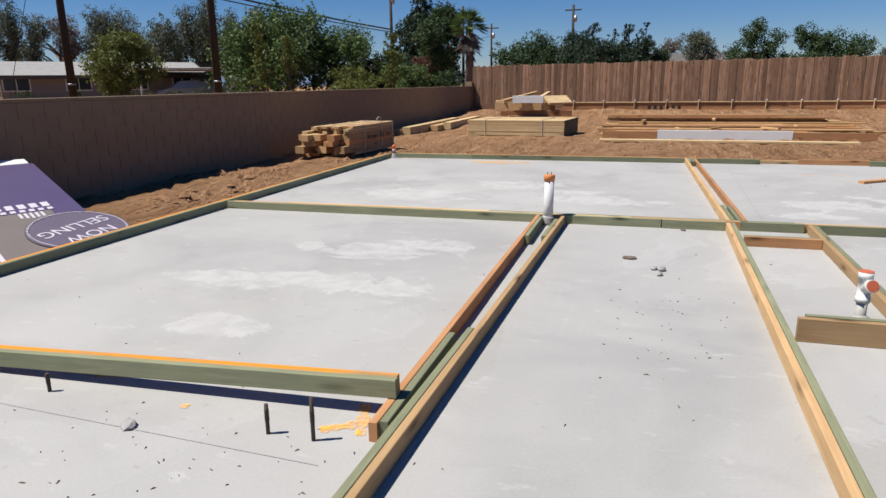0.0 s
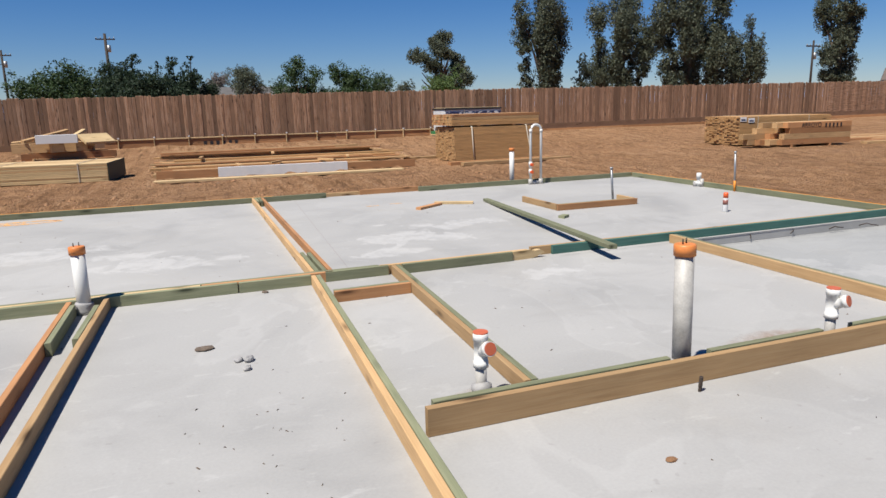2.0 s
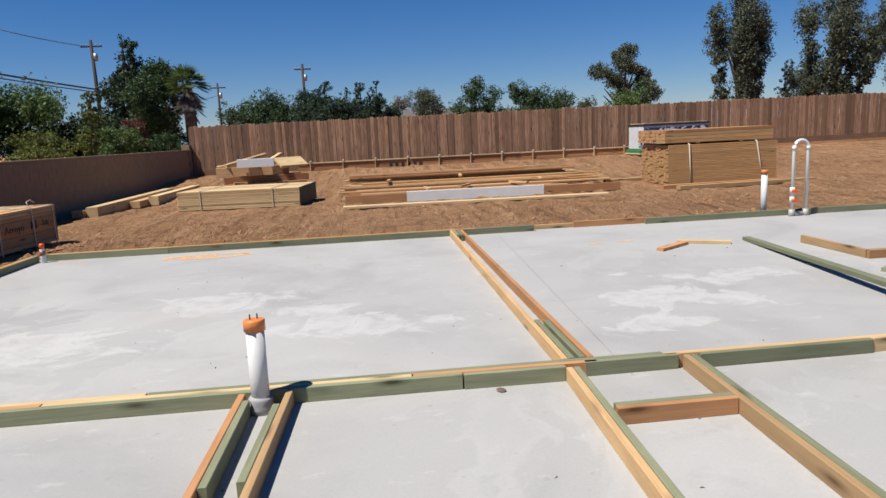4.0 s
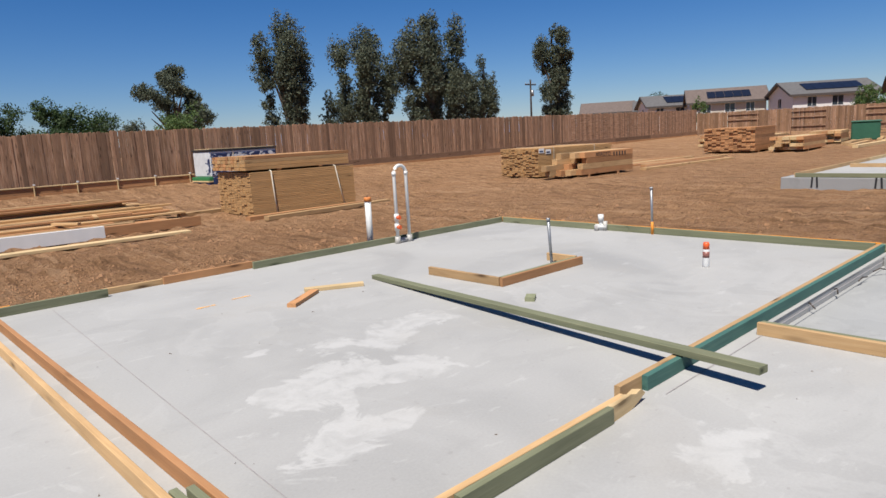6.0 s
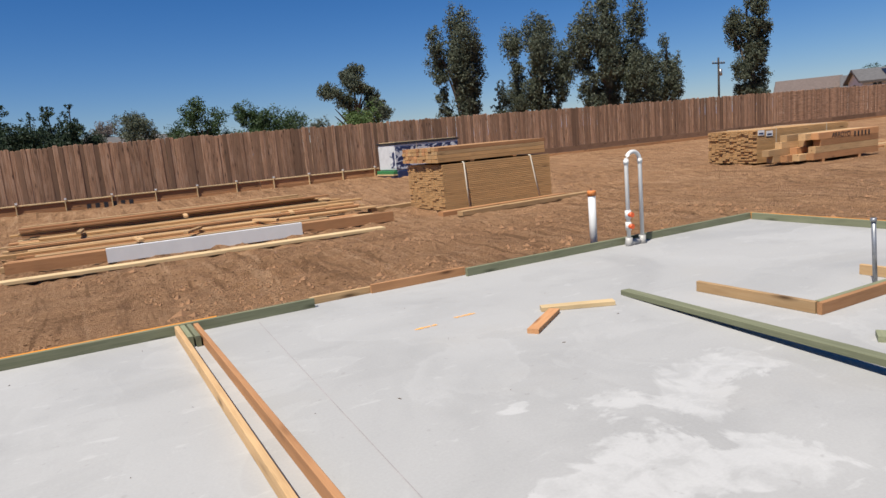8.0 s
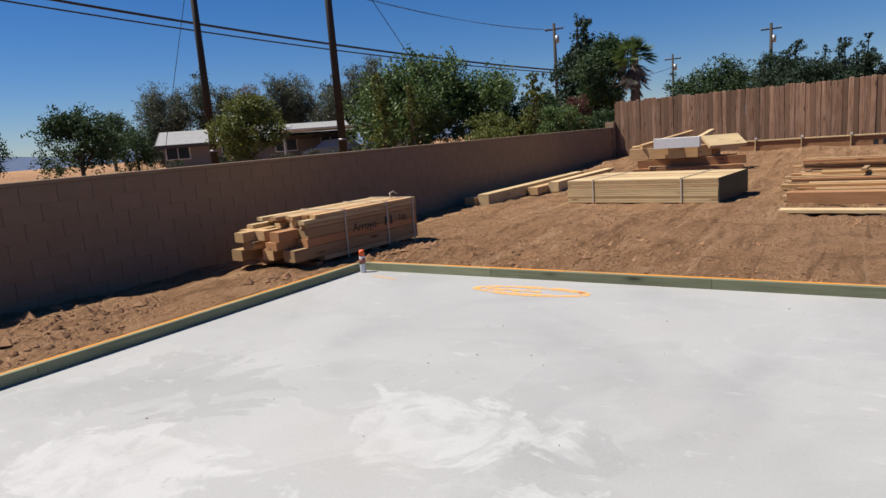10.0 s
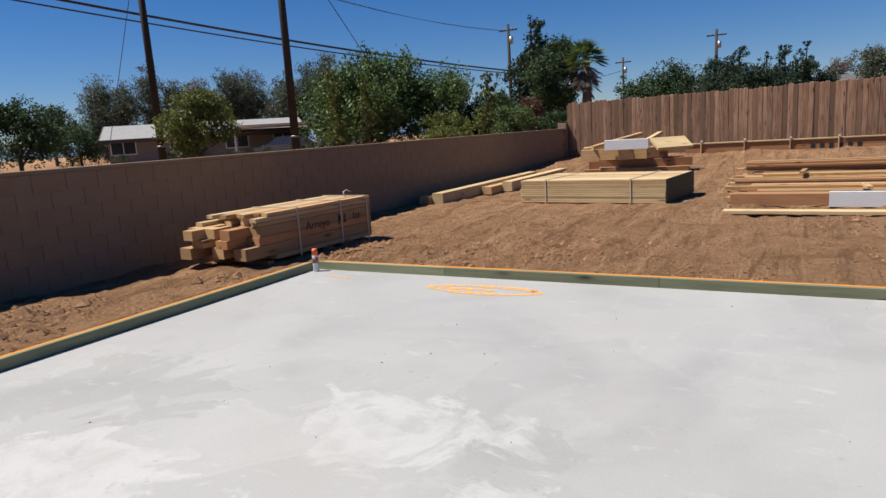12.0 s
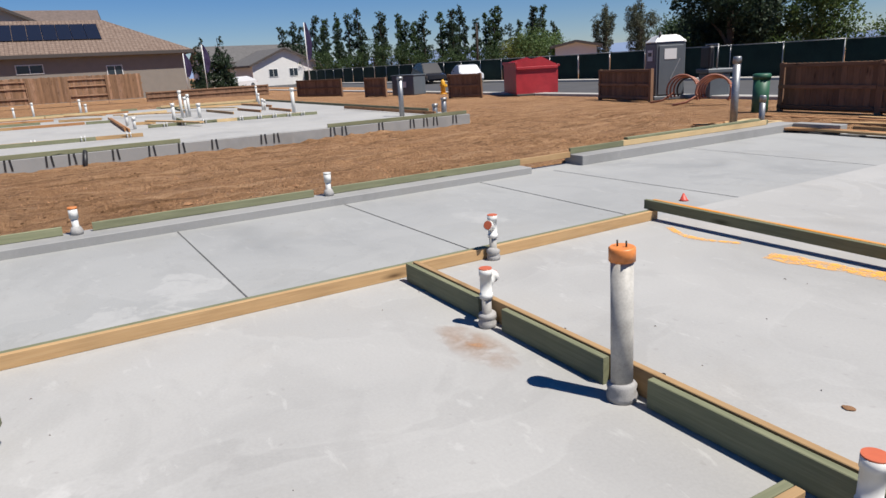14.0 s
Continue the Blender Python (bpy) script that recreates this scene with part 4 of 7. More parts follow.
def stain_mark(x, y, rx, ry, seed):
    m, nt, b = material("rusty_stain", 0.8, 0, 0.3)
    n = noise_tex(nt, mapped(nt, shift=False), 5, 6, 0.7)
    b.inputs["Base Color"].default_value = (0.36, 0.20, 0.105, 1)
    sub, ln, rad = nt.nodes.new("ShaderNodeVectorMath"), nt.nodes.new("ShaderNodeVectorMath"), nt.nodes.new("ShaderNodeMath")
    sub.operation, ln.operation, rad.operation = "MULTIPLY_ADD", "LENGTH", "MULTIPLY"
    sub.inputs[1].default_value, sub.inputs[2].default_value = (1 / rx, 1 / ry, 0), (-x / rx, -y / ry, 0)
    nt.links.new(mapped(nt, shift=False), sub.inputs[0])
    nt.links.new(sub.outputs[0], ln.inputs[0])
    nt.links.new(ramp(nt, ln.outputs["Value"], [(0.0, (0.9, 0.9, 0.9)), (0.95, (0, 0, 0))]), rad.inputs[0])
    nt.links.new(ramp(nt, n, [(0.35, (0, 0, 0)), (0.65, (1, 1, 1))]), rad.inputs[1])
    fading(nt, b, rad.outputs[0])
    r = random.Random(seed)
    vs = [(x, y, 0.003)] + [(x + rx * k * math.cos(a), y + ry * k * math.sin(a), 0.003) for a in np.linspace(0, 2 * math.pi, 40, endpoint=False) for k in [r.uniform(0.7, 1.05)]]
    solid("rust_stain", raw_mesh("rust_stain", vs, [(0, i, i % 40 + 1) for i in range(1, 41)], m), Matrix(), "faint rusty stain on the concrete beside a pipe", "stain", kind="structure")


stain_mark(2.46, -2.60, 0.44, 0.17, 3)
stain_mark(0.42, -2.66, 0.30, 0.16, 4)


# ---- lumber bundles ----
def lettering(text, size, mat, parent, m, label):
    cu = bpy.data.curves.new("lettering", "FONT")
    cu.body, cu.size, cu.extrude, cu.align_x, cu.align_y = text, size, 0.0015, "CENTER", "CENTER"
    tmp = new("lettering", cu)
    me = bpy.data.meshes.new_from_object(tmp)
    bpy.data.objects.remove(tmp)
    me.materials.append(mat)
    return part("lettering", me, parent, m, label)


def bundle(name, m, L, cols, rows, w, h, mats, label, straps=(0.2, 0.8), jitter=0.01, seed=1, lift=0.09, strap_mat=None, drop=0.0):
    """Strapped boards lying along x on two bearers; ends of the boards a little uneven."""
    r = random.Random(seed)
    s = thing(name, m, label, "lumber", "stacks of lumber")
    W, H = cols * w, rows * h
    for k in straps:
        part("bearer", board_mesh(W, 0.089, lift, BROWN), s, Matrix.Translation((L * k, 0.0, 0)) @ Matrix.Rotation(math.pi / 2, 4, "Z"))
    for j in range(rows):
        for i in range(cols):
            if drop and j >= rows - 2 and r.random() < drop:
                continue
            dx = r.uniform(-jitter, jitter)
            part("board", board_mesh(L, w - 0.004, h - 0.006, r.choice(mats)), s, Matrix.Translation((dx, w * (i + 0.5), lift + j * h)))
    if strap_mat:
        for k in straps:
            bm = bmesh.new()
            x = L * k
            add_box(bm, x - 0.012, -0.012, lift, x + 0.012, -0.006, lift + H + 0.012)
            add_box(bm, x - 0.012, -0.012, lift + H + 0.004, x + 0.012, W + 0.012, lift + H + 0.012)
            add_box(bm, x - 0.012, W + 0.006, lift, x + 0.012, W + 0.012, lift + H + 0.012)
            part("strap", mesh_of("strap", bm, strap_mat), s, None, "pale strap")
    return s


def on(x, y, turn=0.0, dz=0.0):
    return pose(x, y, ground_z(x, y) + dz, 0, 0, turn)


# thick timbers beside the block wall, ends uneven
r = random.Random(3)
tb = thing("timber_stack", on(-6.70, 5.78, 85.5, 0.0) @ Matrix.Diagonal((1.05, 1.05, 1.08, 1)), "strapped stack of thick tan fir beams with uneven ends", "lumber", "stacks of lumber")
for k in (0.25, 1.7):
    part("bearer", board_mesh(1.15, 0.089, 0.06, BROWN), tb, Matrix.Translation((k, 0.0, 0)) @ Matrix.Rotation(math.pi / 2, 4, "Z"))
STEPS = ((0.35, 0.1, 0.3, 0.0, 0.2), (-0.12, 0.12, -0.10, 0.10, -0.25), (0.10, -0.20, 0.10, -0.22, 0.0), (0.12, -0.18, 0.14, -0.12, -0.30, -0.1))
z = 0.06
for j, (n, w, h) in enumerate(((5, 0.21, 0.06), (5, 0.21, 0.14), (5, 0.21, 0.10), (6, 0.175, 0.12), (8, 0.13, 0.05), (9, 0.115, 0.05), (7, 0.115, 0.045))):
    for i in range(n):
        cut = STEPS[min(j, 3)][i] if j < 4 else 0.0
        if j > 3:
            cut = 0.12 + r.uniform(-0.12, 0.25)
        part("beam", board_mesh(2.18 - cut, w - 0.005, h - 0.004, r.choice((TAN, TAN, BROWN, PALE) if j > 3 else (TAN, TAN, TAN, BROWN))), tb, Matrix.Translation((cut, w * (i + 0.5), z)))
    z += h
for k in (0.75, 1.55, 2.1):
    bm = bmesh.new()
    add_box(bm, k - 0.012, -0.012, 0.0, k + 0.012, -0.004, z + 0.004)
    add_box(bm, k - 0.012, -0.012, z - 0.002, k + 0.012, 0.82, z + 0.006)
    part("strap", mesh_of("strap", bm, STRAP), tb, None, "pale strap")
part("strap_end", tube_mesh("strap_end", [(2.0, 0.3, z), (2.02, 0.34, z + 0.06), (2.05, 0.30, z + 0.09), (2.1, 0.26, z + 0.05)], 0.008, STRAP, 6), tb, None, "curled strap end")
face = Matrix.Rotation(math.pi / 2, 4, "X")
lettering("Arroyo", 0.15, BLACK, tb, Matrix.Translation((1.10, -0.004, 0.37)) @ face, "black marker handwriting")
lettering("1st", 0.14, BLACK, tb, Matrix.Translation((1.86, -0.004, 0.38)) @ face, "black marker handwriting")
for x, q in ((1.50, 6), (1.56, -22), (1.62, 4)):
    part("marker_stroke", box_mesh("marker_stroke", -0.009, -0.006, 0, 0.009, 0.002, 0.12, BLACK), tb, Matrix.Translation((x, -0.002, 0.32)) @ Matrix.Rotation(radians(q), 4, "Y"), "black marker stroke")

# green-ended pale bundle
gb = bundle("lumber_bundle", on(-5.80, 12.36, -6.0), 2.90, 13, 11, 0.143, 0.04, (PALE, PALE, PALE, TAN), "strapped bundle of pale boards with green painted ends", (0.19, 0.78), seed=4, lift=0.03, strap_mat=STRAP)
part("painted_end", box_mesh("painted_end", 2.912, 0.0, 0.03, 2.924, 1.86, 0.468, DARK_PAINT), gb, None, "dark green painted end")

# rough pile near the fence corner
rp = thing("timber_pile", on(-5.9, 17.2, 10) @ Matrix.Diagonal((1.0, 1.12, 1.5, 1)), "untidy pile of thick timbers and offcuts", "lumber", "stacks of lumber")
r = random.Random(8)
for i, (x, y, z, L, w, h, a, mt) in enumerate(((0, 0, 0, 2.6, 0.3, 0.14, 2, BROWN), (0.2, 0.45, 0, 2.4, 0.3, 0.14, -3, BROWN), (0.1, 0.9, 0, 2.5, 0.3, 0.14, 1, BROWN), (0.1, 0.1, 0.14, 2.6, 0.14, 0.14, 4, BROWN),
                                              (0.3, 0.5, 0.14, 2.2, 0.3, 0.14, 8, BROWN), (0.5, 0.9, 0.14, 2.0, 0.2, 0.14, -4, TAN), (0.9, -0.1, 0.29, 1.3, 0.14, 0.19, 25, PALE), (-0.1, 0.25, 0.29, 1.7, 0.24, 0.19, -6, TAN),
                                              (1.0, 0.55, 0.29, 1.1, 0.24, 0.19, 8, BROWN), (0.5, 0.95, 0.29, 1.4, 0.2, 0.14, 3, TAN))):
    part("timber", board_mesh(L, w, h, mt), rp, pose(x, y, z, 0, 0, a))
for x, y, z, L, rx, ry, a, mt in ((0.2, 0.1, 0.49, 1.5, 4, -7, 35, TAN), (0.9, 0.9, 0.45, 1.3, 0, 6, -28, BROWN), (-0.1, 0.7, 0.45, 1.6, 8, -4, -12, TAN), (1.4, 0.5, 0.49, 1.1, 0, -9, 62, PALE), (0.4, -0.1, 0.12, 2.3, 0, 2, 14, TAN)):
    part("timber", board_mesh(L, 0.14, 0.06, mt), rp, pose(x, y, z, rx, ry, a))
part("plank", board_mesh(1.0, 0.45, 0.05, PALE), rp, pose(1.75, 0.2, 0.50, 22, 0, 30))
part("wrapped_beam", board_mesh(1.1, 0.2, 0.17, WHITE), rp, pose(0.55, -0.12, 0.47, 0, 0, -8), "white painted beam")

# boards along the block wall
for i, (x, y, L, a, mt) in enumerate(((-8.0, 12.2, 6.4, 89, TAN), (-7.72, 12.3, 5.9, 90.5, PALE), (-7.43, 14.2, 5.2, 89.5, TAN), (-7.15, 14.8, 4.2, 90, PALE))):
    s = solid("loose_board", board_mesh(L, 0.26, 0.24 if i % 2 else 0.18, mt), on(x, y, a, 0.0), "long fir board lying on the earth along the wall", "lumber", "loose lumber")

# spread lumber in the middle of the yard
for x, y, L, a, mt, w, h in ((-1.86, 11.02, 5.95, -2.4, PALE, 0.24, 0.05), (-1.85, 12.0, 6.6, -2.0, BROWN, 0.045, 0.19), (-1.95, 12.45, 6.5, -2.5, TAN, 0.14, 0.09)):
    solid("loose_board", board_mesh(L, w, h, mt), on(x, y, a, 0.005), "long fir board lying spread on the earth", "lumber", "loose lumber")
r = random.Random(77)
for i in range(13):
    y = 12.8 + 0.33 * i
    tall = 2 + int(5.5 * i / 12)
    z = 0.005
    for j in range(tall):
        if j and r.random() < 0.12:
            break
        wide = r.choice((0.14, 0.19, 0.24))
        L = r.choice((5.4, 6.2, 6.6, 6.9))
        solid("loose_board", board_mesh(L, wide, 0.042, (TAN, TAN, BROWN, PALE, STACK)[r.randrange(5)]), on(-1.9 + r.uniform(-0.25, 0.5), y + r.uniform(-0.05, 0.05), -2.2 + 0.2 * i + r.gauss(0, 0.7), z), "long fir board lying in a loose stack on the earth", "lumber", "loose lumber")
        z += 0.05
solid("white_beam", board_mesh(3.24, 0.09, 0.24, WHITE), on(-0.41, 11.80, -3.0, 0.0), "long white painted beam lying on edge among boards", "beam", "loose lumber")
for i, (x, y, a) in enumerate(((0.2, 12.75, 95), (1.0, 13.1, 60), (2.8, 13.2, 120), (3.4, 14.2, 80), (1.3, 15.2, 85), (-0.8, 14.6, 85))):
    solid("offcut", board_mesh(0.7, 0.089, 0.045, TAN), on(x, y, a, 0.17 if i < 4 else 0.29), "short fir sticker laid across the boards", "lumber", "loose lumber")

# tall stack of two-by lumber in two lifts
ms = bundle("lumber_bundle", on(5.93, 11.72, -1.5), 2.72, 12, 24, 0.145, 0.04, (STACK,), "tall strapped stack of fir boards", (0.22, 0.78), 0.012, 6, 0.045)
for x, dx in ((0.50, 0.07), (2.18, 0.20)):
    part("strap", tube_mesh("strap", [(x + dx, -0.016, 0.03), (x + 0.5 * dx, -0.018, 0.5), (x, -0.016, 1.01), (x, 0.03, 1.022)], 0.017, STRAP_PALE, 6), ms, None, "pale strap hanging slack")
bundle("lumber_bundle", on(5.86, 11.74, -1.0, 1.02), 2.70, 12, 4, 0.145, 0.079, (STACK, STACK, TAN, BROWN), "upper strapped bundle of fir boards on the tall stack", (0.3, 0.7), 0.015, 7, 0.03, None)
for i, (x, y, L, a, mt) in enumerate(((5.85, 11.0, 3.5, 4, TAN), (5.6, 11.35, 3.3, 3.5, BROWN), (5.1, 13.9, 1.2, 8, TAN))):
    solid("loose_board", board_mesh(L, 0.19, 0.09, mt), on(x, y, a, 0.0), "long fir board lying beside the tall stack", "lumber", "loose lumber")

# wrapped bundle by the fence
wb = thing("wrapped_bundle", on(9.1, 20.95, 5.0, 0.0), "bundle wrapped in white printed film on green bearers", "bundle", "stacks of lumber")
part("film_body", box_mesh("film_body", 0, 0, 0.28, 2.75, 1.2, 1.18, WRAP, 0.03), wb)
part("lid_board", box_mesh("lid_board", -0.03, -0.03, 1.185, 2.78, 1.23, 1.245, BLACK, 0.01), wb, None, "black rim of the top sheet")
part("top_board", box_mesh("top_board", 0.05, 0.05, 1.247, 2.7, 1.15, 1.27, PALE, 0.004), wb, None, "pale plywood top")
part("print_panel", box_mesh("print_panel", 0.02, -0.012, 0.31, 2.73, -0.004, 1.10, PRINTED, 0.002), wb, None, "white film with a dark blue print")
part("print_side", box_mesh("print_side", -0.012, 0.03, 0.36, -0.004, 0.34, 1.02, PRINTED), wb, None, "white film with a dark blue print")
part("strap", box_mesh("strap", 0.9, -0.022, 0.29, 0.93, -0.016, 1.24, STRAP_PALE), wb, None, "pale strap")
part("base_crate", box_mesh("base_crate", 0.05, -0.03, 0.0, 2.7, 1.2, 0.27, WRAP_BLUE, 0.02), wb, None, "dark blue base")
part("bearer", box_mesh("bearer", -0.12, -0.02, 0.15, 0.045, 1.22, 0.27, CRATE_GREEN, 0.01), wb, None, "green bearer end")
part("bearer_edge", box_mesh("bearer_edge", -0.13, -0.02, 0.10, 0.045, 1.22, 0.148, PALE, 0.004), wb, None, "pale board under the bearer")
part("foot", box_mesh("foot", -0.10, 0.0, 0.0, 0.045, 1.2, 0.098, WRAP_BLUE, 0.004), wb, None, "dark blue foot")

# stacks farther off
rs = bundle("lumber_bundle", on(16.4, 12.1, -7.0), 3.7, 13, 22, 0.142, 0.043, (STACK,), "tall stack of fir boards with white paper tags on its side", (0.2, 0.75), 0.03, 9, 0.06, STRAP)
for x, z in ((0.04, 0.84), (0.36, 0.80)):
    part("paper_tag", box_mesh("paper_tag", x, -0.014, z, x + 0.24, -0.006, z + 0.15, WHITE), rs, None, "white paper tag")
    part("tag_print", box_mesh("tag_print", x + 0.03, -0.017, z + 0.03, x + 0.2, -0.0145, z + 0.08, WRAP_BLUE), rs, None, "blue print on the tag")
r = random.Random(13)
ENDS = ((0.0, -0.32, -0.5, -0.75), (0.05, 0.35, -0.12, -0.95), (0.30, 0.55, 0.25, -0.40), (0.16, -0.05, 0.45, -0.2))
rt = thing("timber_stack", on(16.9, 10.72, -2.6), "stack of thick fir beams with uneven ends and a written mark", "lumber", "stacks of lumber")
for j in range(4):
    for i in range(4):
        cut = ENDS[j][i] + r.uniform(-0.03, 0.03)
        part("beam", board_mesh(2.85 - cut, 0.212, 0.175, r.choice((TAN, TAN, BROWN))), rt, Matrix.Translation((cut, 0.22 * (i + 0.5), 0.09 + 0.18 * j)))
for k in (0.4, 2.0):
    part("bearer", board_mesh(0.88, 0.089, 0.09, BROWN), rt, Matrix.Translation((k, 0.0, 0)) @ Matrix.Rotation(math.pi / 2, 4, "Z"))
lettering("ARROYO", 0.2, BLACK, rt, Matrix.Translation((1.15, -0.002, 0.70)) @ face, "black marker lettering")
for i in range(5):
    part("marker_stroke", box_mesh("marker_stroke", 1.72 + 0.16 * i, -0.006, 0.62, 1.78 + 0.16 * i, 0.002, 0.75, BLACK), rt, None, "black marker stroke")
for i in range(9):
    solid("loose_board", board_mesh(6.2 - 0.4 * (i % 3), 0.25, 0.09, r.choice((PALE, TAN, BROWN))), on(20.3 + 0.7 * (i % 4), 10.5 + 0.40 * i, -4 + 1.5 * (i % 3), 0.0), "long fir board lying spread on the earth", "lumber", "loose lumber")
bundle("lumber_bundle", on(31.2, 11.0, 4), 3.0, 12, 15, 0.2, 0.075, (BROWN,), "reddish strapped stack of fir boards", (0.2, 0.8), 0.05, 21, 0.1)
for i, (x, y, a) in enumerate(((31.6, 9.0, 3), (35.6, 12.0, 5), (37.0, 15.0, 0), (38.5, 9.5, 10))):
    bundle("lumber_bundle", on(x, y, a), 3.6, 5, 4, 0.3, 0.15, (TAN, BROWN, PALE), "low stack of thick fir beams", (0.2, 0.8), 0.25, 30 + i, 0.1)
for i in range(6):
    solid("loose_board", board_mesh(5.0, 0.25, 0.14, r.choice((PALE, TAN))), on(34 + 1.2 * i, 7.6 + 0.5 * (i % 4), 6 * (i % 3), 0.0), "long fir board lying spread on the earth", "lumber", "loose lumber")
gbin = thing("green_crate", on(42.2, 8.6, 15), "dark green crate standing on the earth", "crate")
part("body", box_mesh("body", 0, 0, 0, 2.4, 1.4, 1.0, GREEN_PLASTIC, 0.05), gbin)
part("lid", box_mesh("lid", -0.04, -0.04, 1.0, 2.44, 1.44, 1.08, GREEN_PLASTIC, 0.02), gbin)

# purple sign panels lying on the bank beside the slab
ax = Vector((-0.45, -0.89, 0.0)).normalized()
ay = Vector((0.89, -0.45, -0.24)).normalized()
sm = Matrix((ax, ay, ax.cross(ay))).transposed().to_4x4()
sg = thing("sign_panel", Matrix.Translation((-6.16, -1.76, 0.085)) @ sm, "purple sales sign panels lying upside down on the earth", "sign")
part("panel", box_mesh("panel", -0.24, -2.15, -0.03, 1.5, 0.0, -0.012, PURPLE, 0.004), sg)
part("lower_panel", box_mesh("lower_panel", 0.05, -0.62, -0.028, 2.2, 0.50, -0.006, SIGN_GREY, 0.004), sg, None, "grey-brown panel")
part("border_line", box_mesh("border_line", 0.74, -0.60, -0.004, 0.78, 0.48, 0.0, LETTER), sg, None, "white line")
part("pale_end", box_mesh("pale_end", -0.2, -2.34, -0.03, 1.5, -2.16, -0.012, WHITE, 0.004), sg, None, "white end strip")
part("disc", tube_mesh("disc", [(0, 0, -0.004), (0, 0, 0.012)], 0.46, BADGE, 48), sg, None, "round dusty purple badge")
bm = bmesh.new()
ro = [[bm.verts.new((q * math.cos(a), q * math.sin(a), 0.016)) for a in np.linspace(0, 2 * math.pi, 48, endpoint=False)] for q in (0.425, 0.445)]
for k in range(48):
    bm.faces.new((ro[0][k], ro[1][k], ro[1][(k + 1) % 48], ro[0][(k + 1) % 48]))
bmesh.ops.solidify(bm, geom=bm.faces, thickness=0.002)
part("badge_ring", mesh_of("badge_ring", bm, LETTER), sg, None, "pale ring")
lettering("SELLING", 0.20, LETTER, sg, Matrix.Rotation(radians(20), 4, "Z") @ Matrix.Translation((0, -0.07, 0.0145)), "pale capital letters")
lettering("NOW", 0.20, LETTER, sg, Matrix.Rotation(radians(20), 4, "Z") @ Matrix.Translation((0, 0.17, 0.0145)), "pale capital letters")
for k in range(7):
    part("logo_bar", box_mesh("logo_bar", 0.02 + 0.11 * k, -0.86, -0.010, 0.09 + 0.11 * k, -0.74, -0.007, LETTER), sg, None, "pale logo bar")
for k in range(9):
    part("logo_bar", box_mesh("logo_bar", 0.02 + 0.085 * k, -0.70, -0.010, 0.07 + 0.085 * k, -0.64, -0.004, LETTER), sg, None, "pale logo bar")
for k in range(5):
    part("logo_stripe", box_mesh("logo_stripe", 0.14 + 0.05 * k, -0.60, -0.010, 0.165 + 0.05 * k, -0.46 - 0.01 * abs(k - 2), -0.003, LETTER), sg, None, "pale logo stripe")

# ---- roads ----
def sheet(name, x0, y0, x1, y1, z, mat, label):
    return solid(name, raw_mesh(name, [(x0, y0, z), (x1, y0, z), (x1, y1, z), (x0, y1, z)], [(0, 1, 2, 3)], mat), Matrix(), label, "road", kind="structure")


sheet("road", -60, -32.2, 140, -21.2, -0.122, ASPHALT, "grey asphalt street behind the lot")
for y0, y1, z in ((-21.2, -20.6, -0.02), (-33.4, -32.2, 0.0)):
    solid("pavement", box_mesh("pavement", -60, y0, -0.4, 140, y1, z, KERB, 0.02), Matrix(), "pale concrete kerb and pavement along the street", "kerb", kind="structure")
sheet("road", -29, -400, -19, 400, 0.492, ASPHALT, "grey asphalt road behind the block wall")

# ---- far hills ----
# a low strip all round; its blue haze is colour only
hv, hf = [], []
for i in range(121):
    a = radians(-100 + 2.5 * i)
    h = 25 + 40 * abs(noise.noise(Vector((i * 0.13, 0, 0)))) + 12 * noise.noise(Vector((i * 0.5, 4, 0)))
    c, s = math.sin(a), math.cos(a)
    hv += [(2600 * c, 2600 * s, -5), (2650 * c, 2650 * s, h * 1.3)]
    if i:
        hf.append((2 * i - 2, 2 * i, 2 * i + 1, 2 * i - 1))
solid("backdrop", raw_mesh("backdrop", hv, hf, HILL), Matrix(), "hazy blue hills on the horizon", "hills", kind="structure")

# ---- block wall beside the lot ----
WALL_X, WALL_Y0, WALL_Y1, WALL_TOP = -8.50, -14.0, 23.75, 1.33
wall = thing("wall_west", Matrix(), "tan concrete block wall in shade", "wall", kind="structure")
part("core", box_mesh("core", WALL_X - 0.19, WALL_Y0, -0.3, WALL_X - 0.004, WALL_Y1, WALL_TOP - 0.02, MORTAR), wall)
part("cap_course", box_mesh("cap_course", WALL_X - 0.205, WALL_Y0, WALL_TOP - 0.05, WALL_X + 0.004, WALL_Y1, WALL_TOP, BLOCK, 0.006), wall)
blk = box_mesh("block", -0.006, 0.004, 0.0008, 0.006, 0.402, 0.2022, BLOCK, 0.0015)
far_blocks = bmesh.new()
count = 0
for j in range(8):
    z = WALL_TOP - 0.055 - 0.203 * (j + 1)
    y = WALL_Y0 + (0.203 if j % 2 else 0)
    while y + 0.40 < WALL_Y1:
        if 2.0 < y < 16.5 and count < 300:
            part("block", blk, wall, Matrix.Translation((WALL_X - 0.006, y, z)))
            count += 1
        else:
            add_box(far_blocks, WALL_X - 0.012, y + 0.004, z + 0.0008, WALL_X, y + 0.402, z + 0.2022)
        y += 0.406
tagged(part("farther_blocks", mesh_of("farther_blocks", far_blocks, BLOCK), wall), kind="stuff")
post = thing("wall_pillar", pose(-8.62, 23.72, 0.3), "short tan block pillar at the wall's end", "pillar", kind="structure")
part("shaft", box_mesh("shaft", -0.16, -0.16, -0.5, 0.16, 0.16, 1.22, BLOCK, 0.01), post)

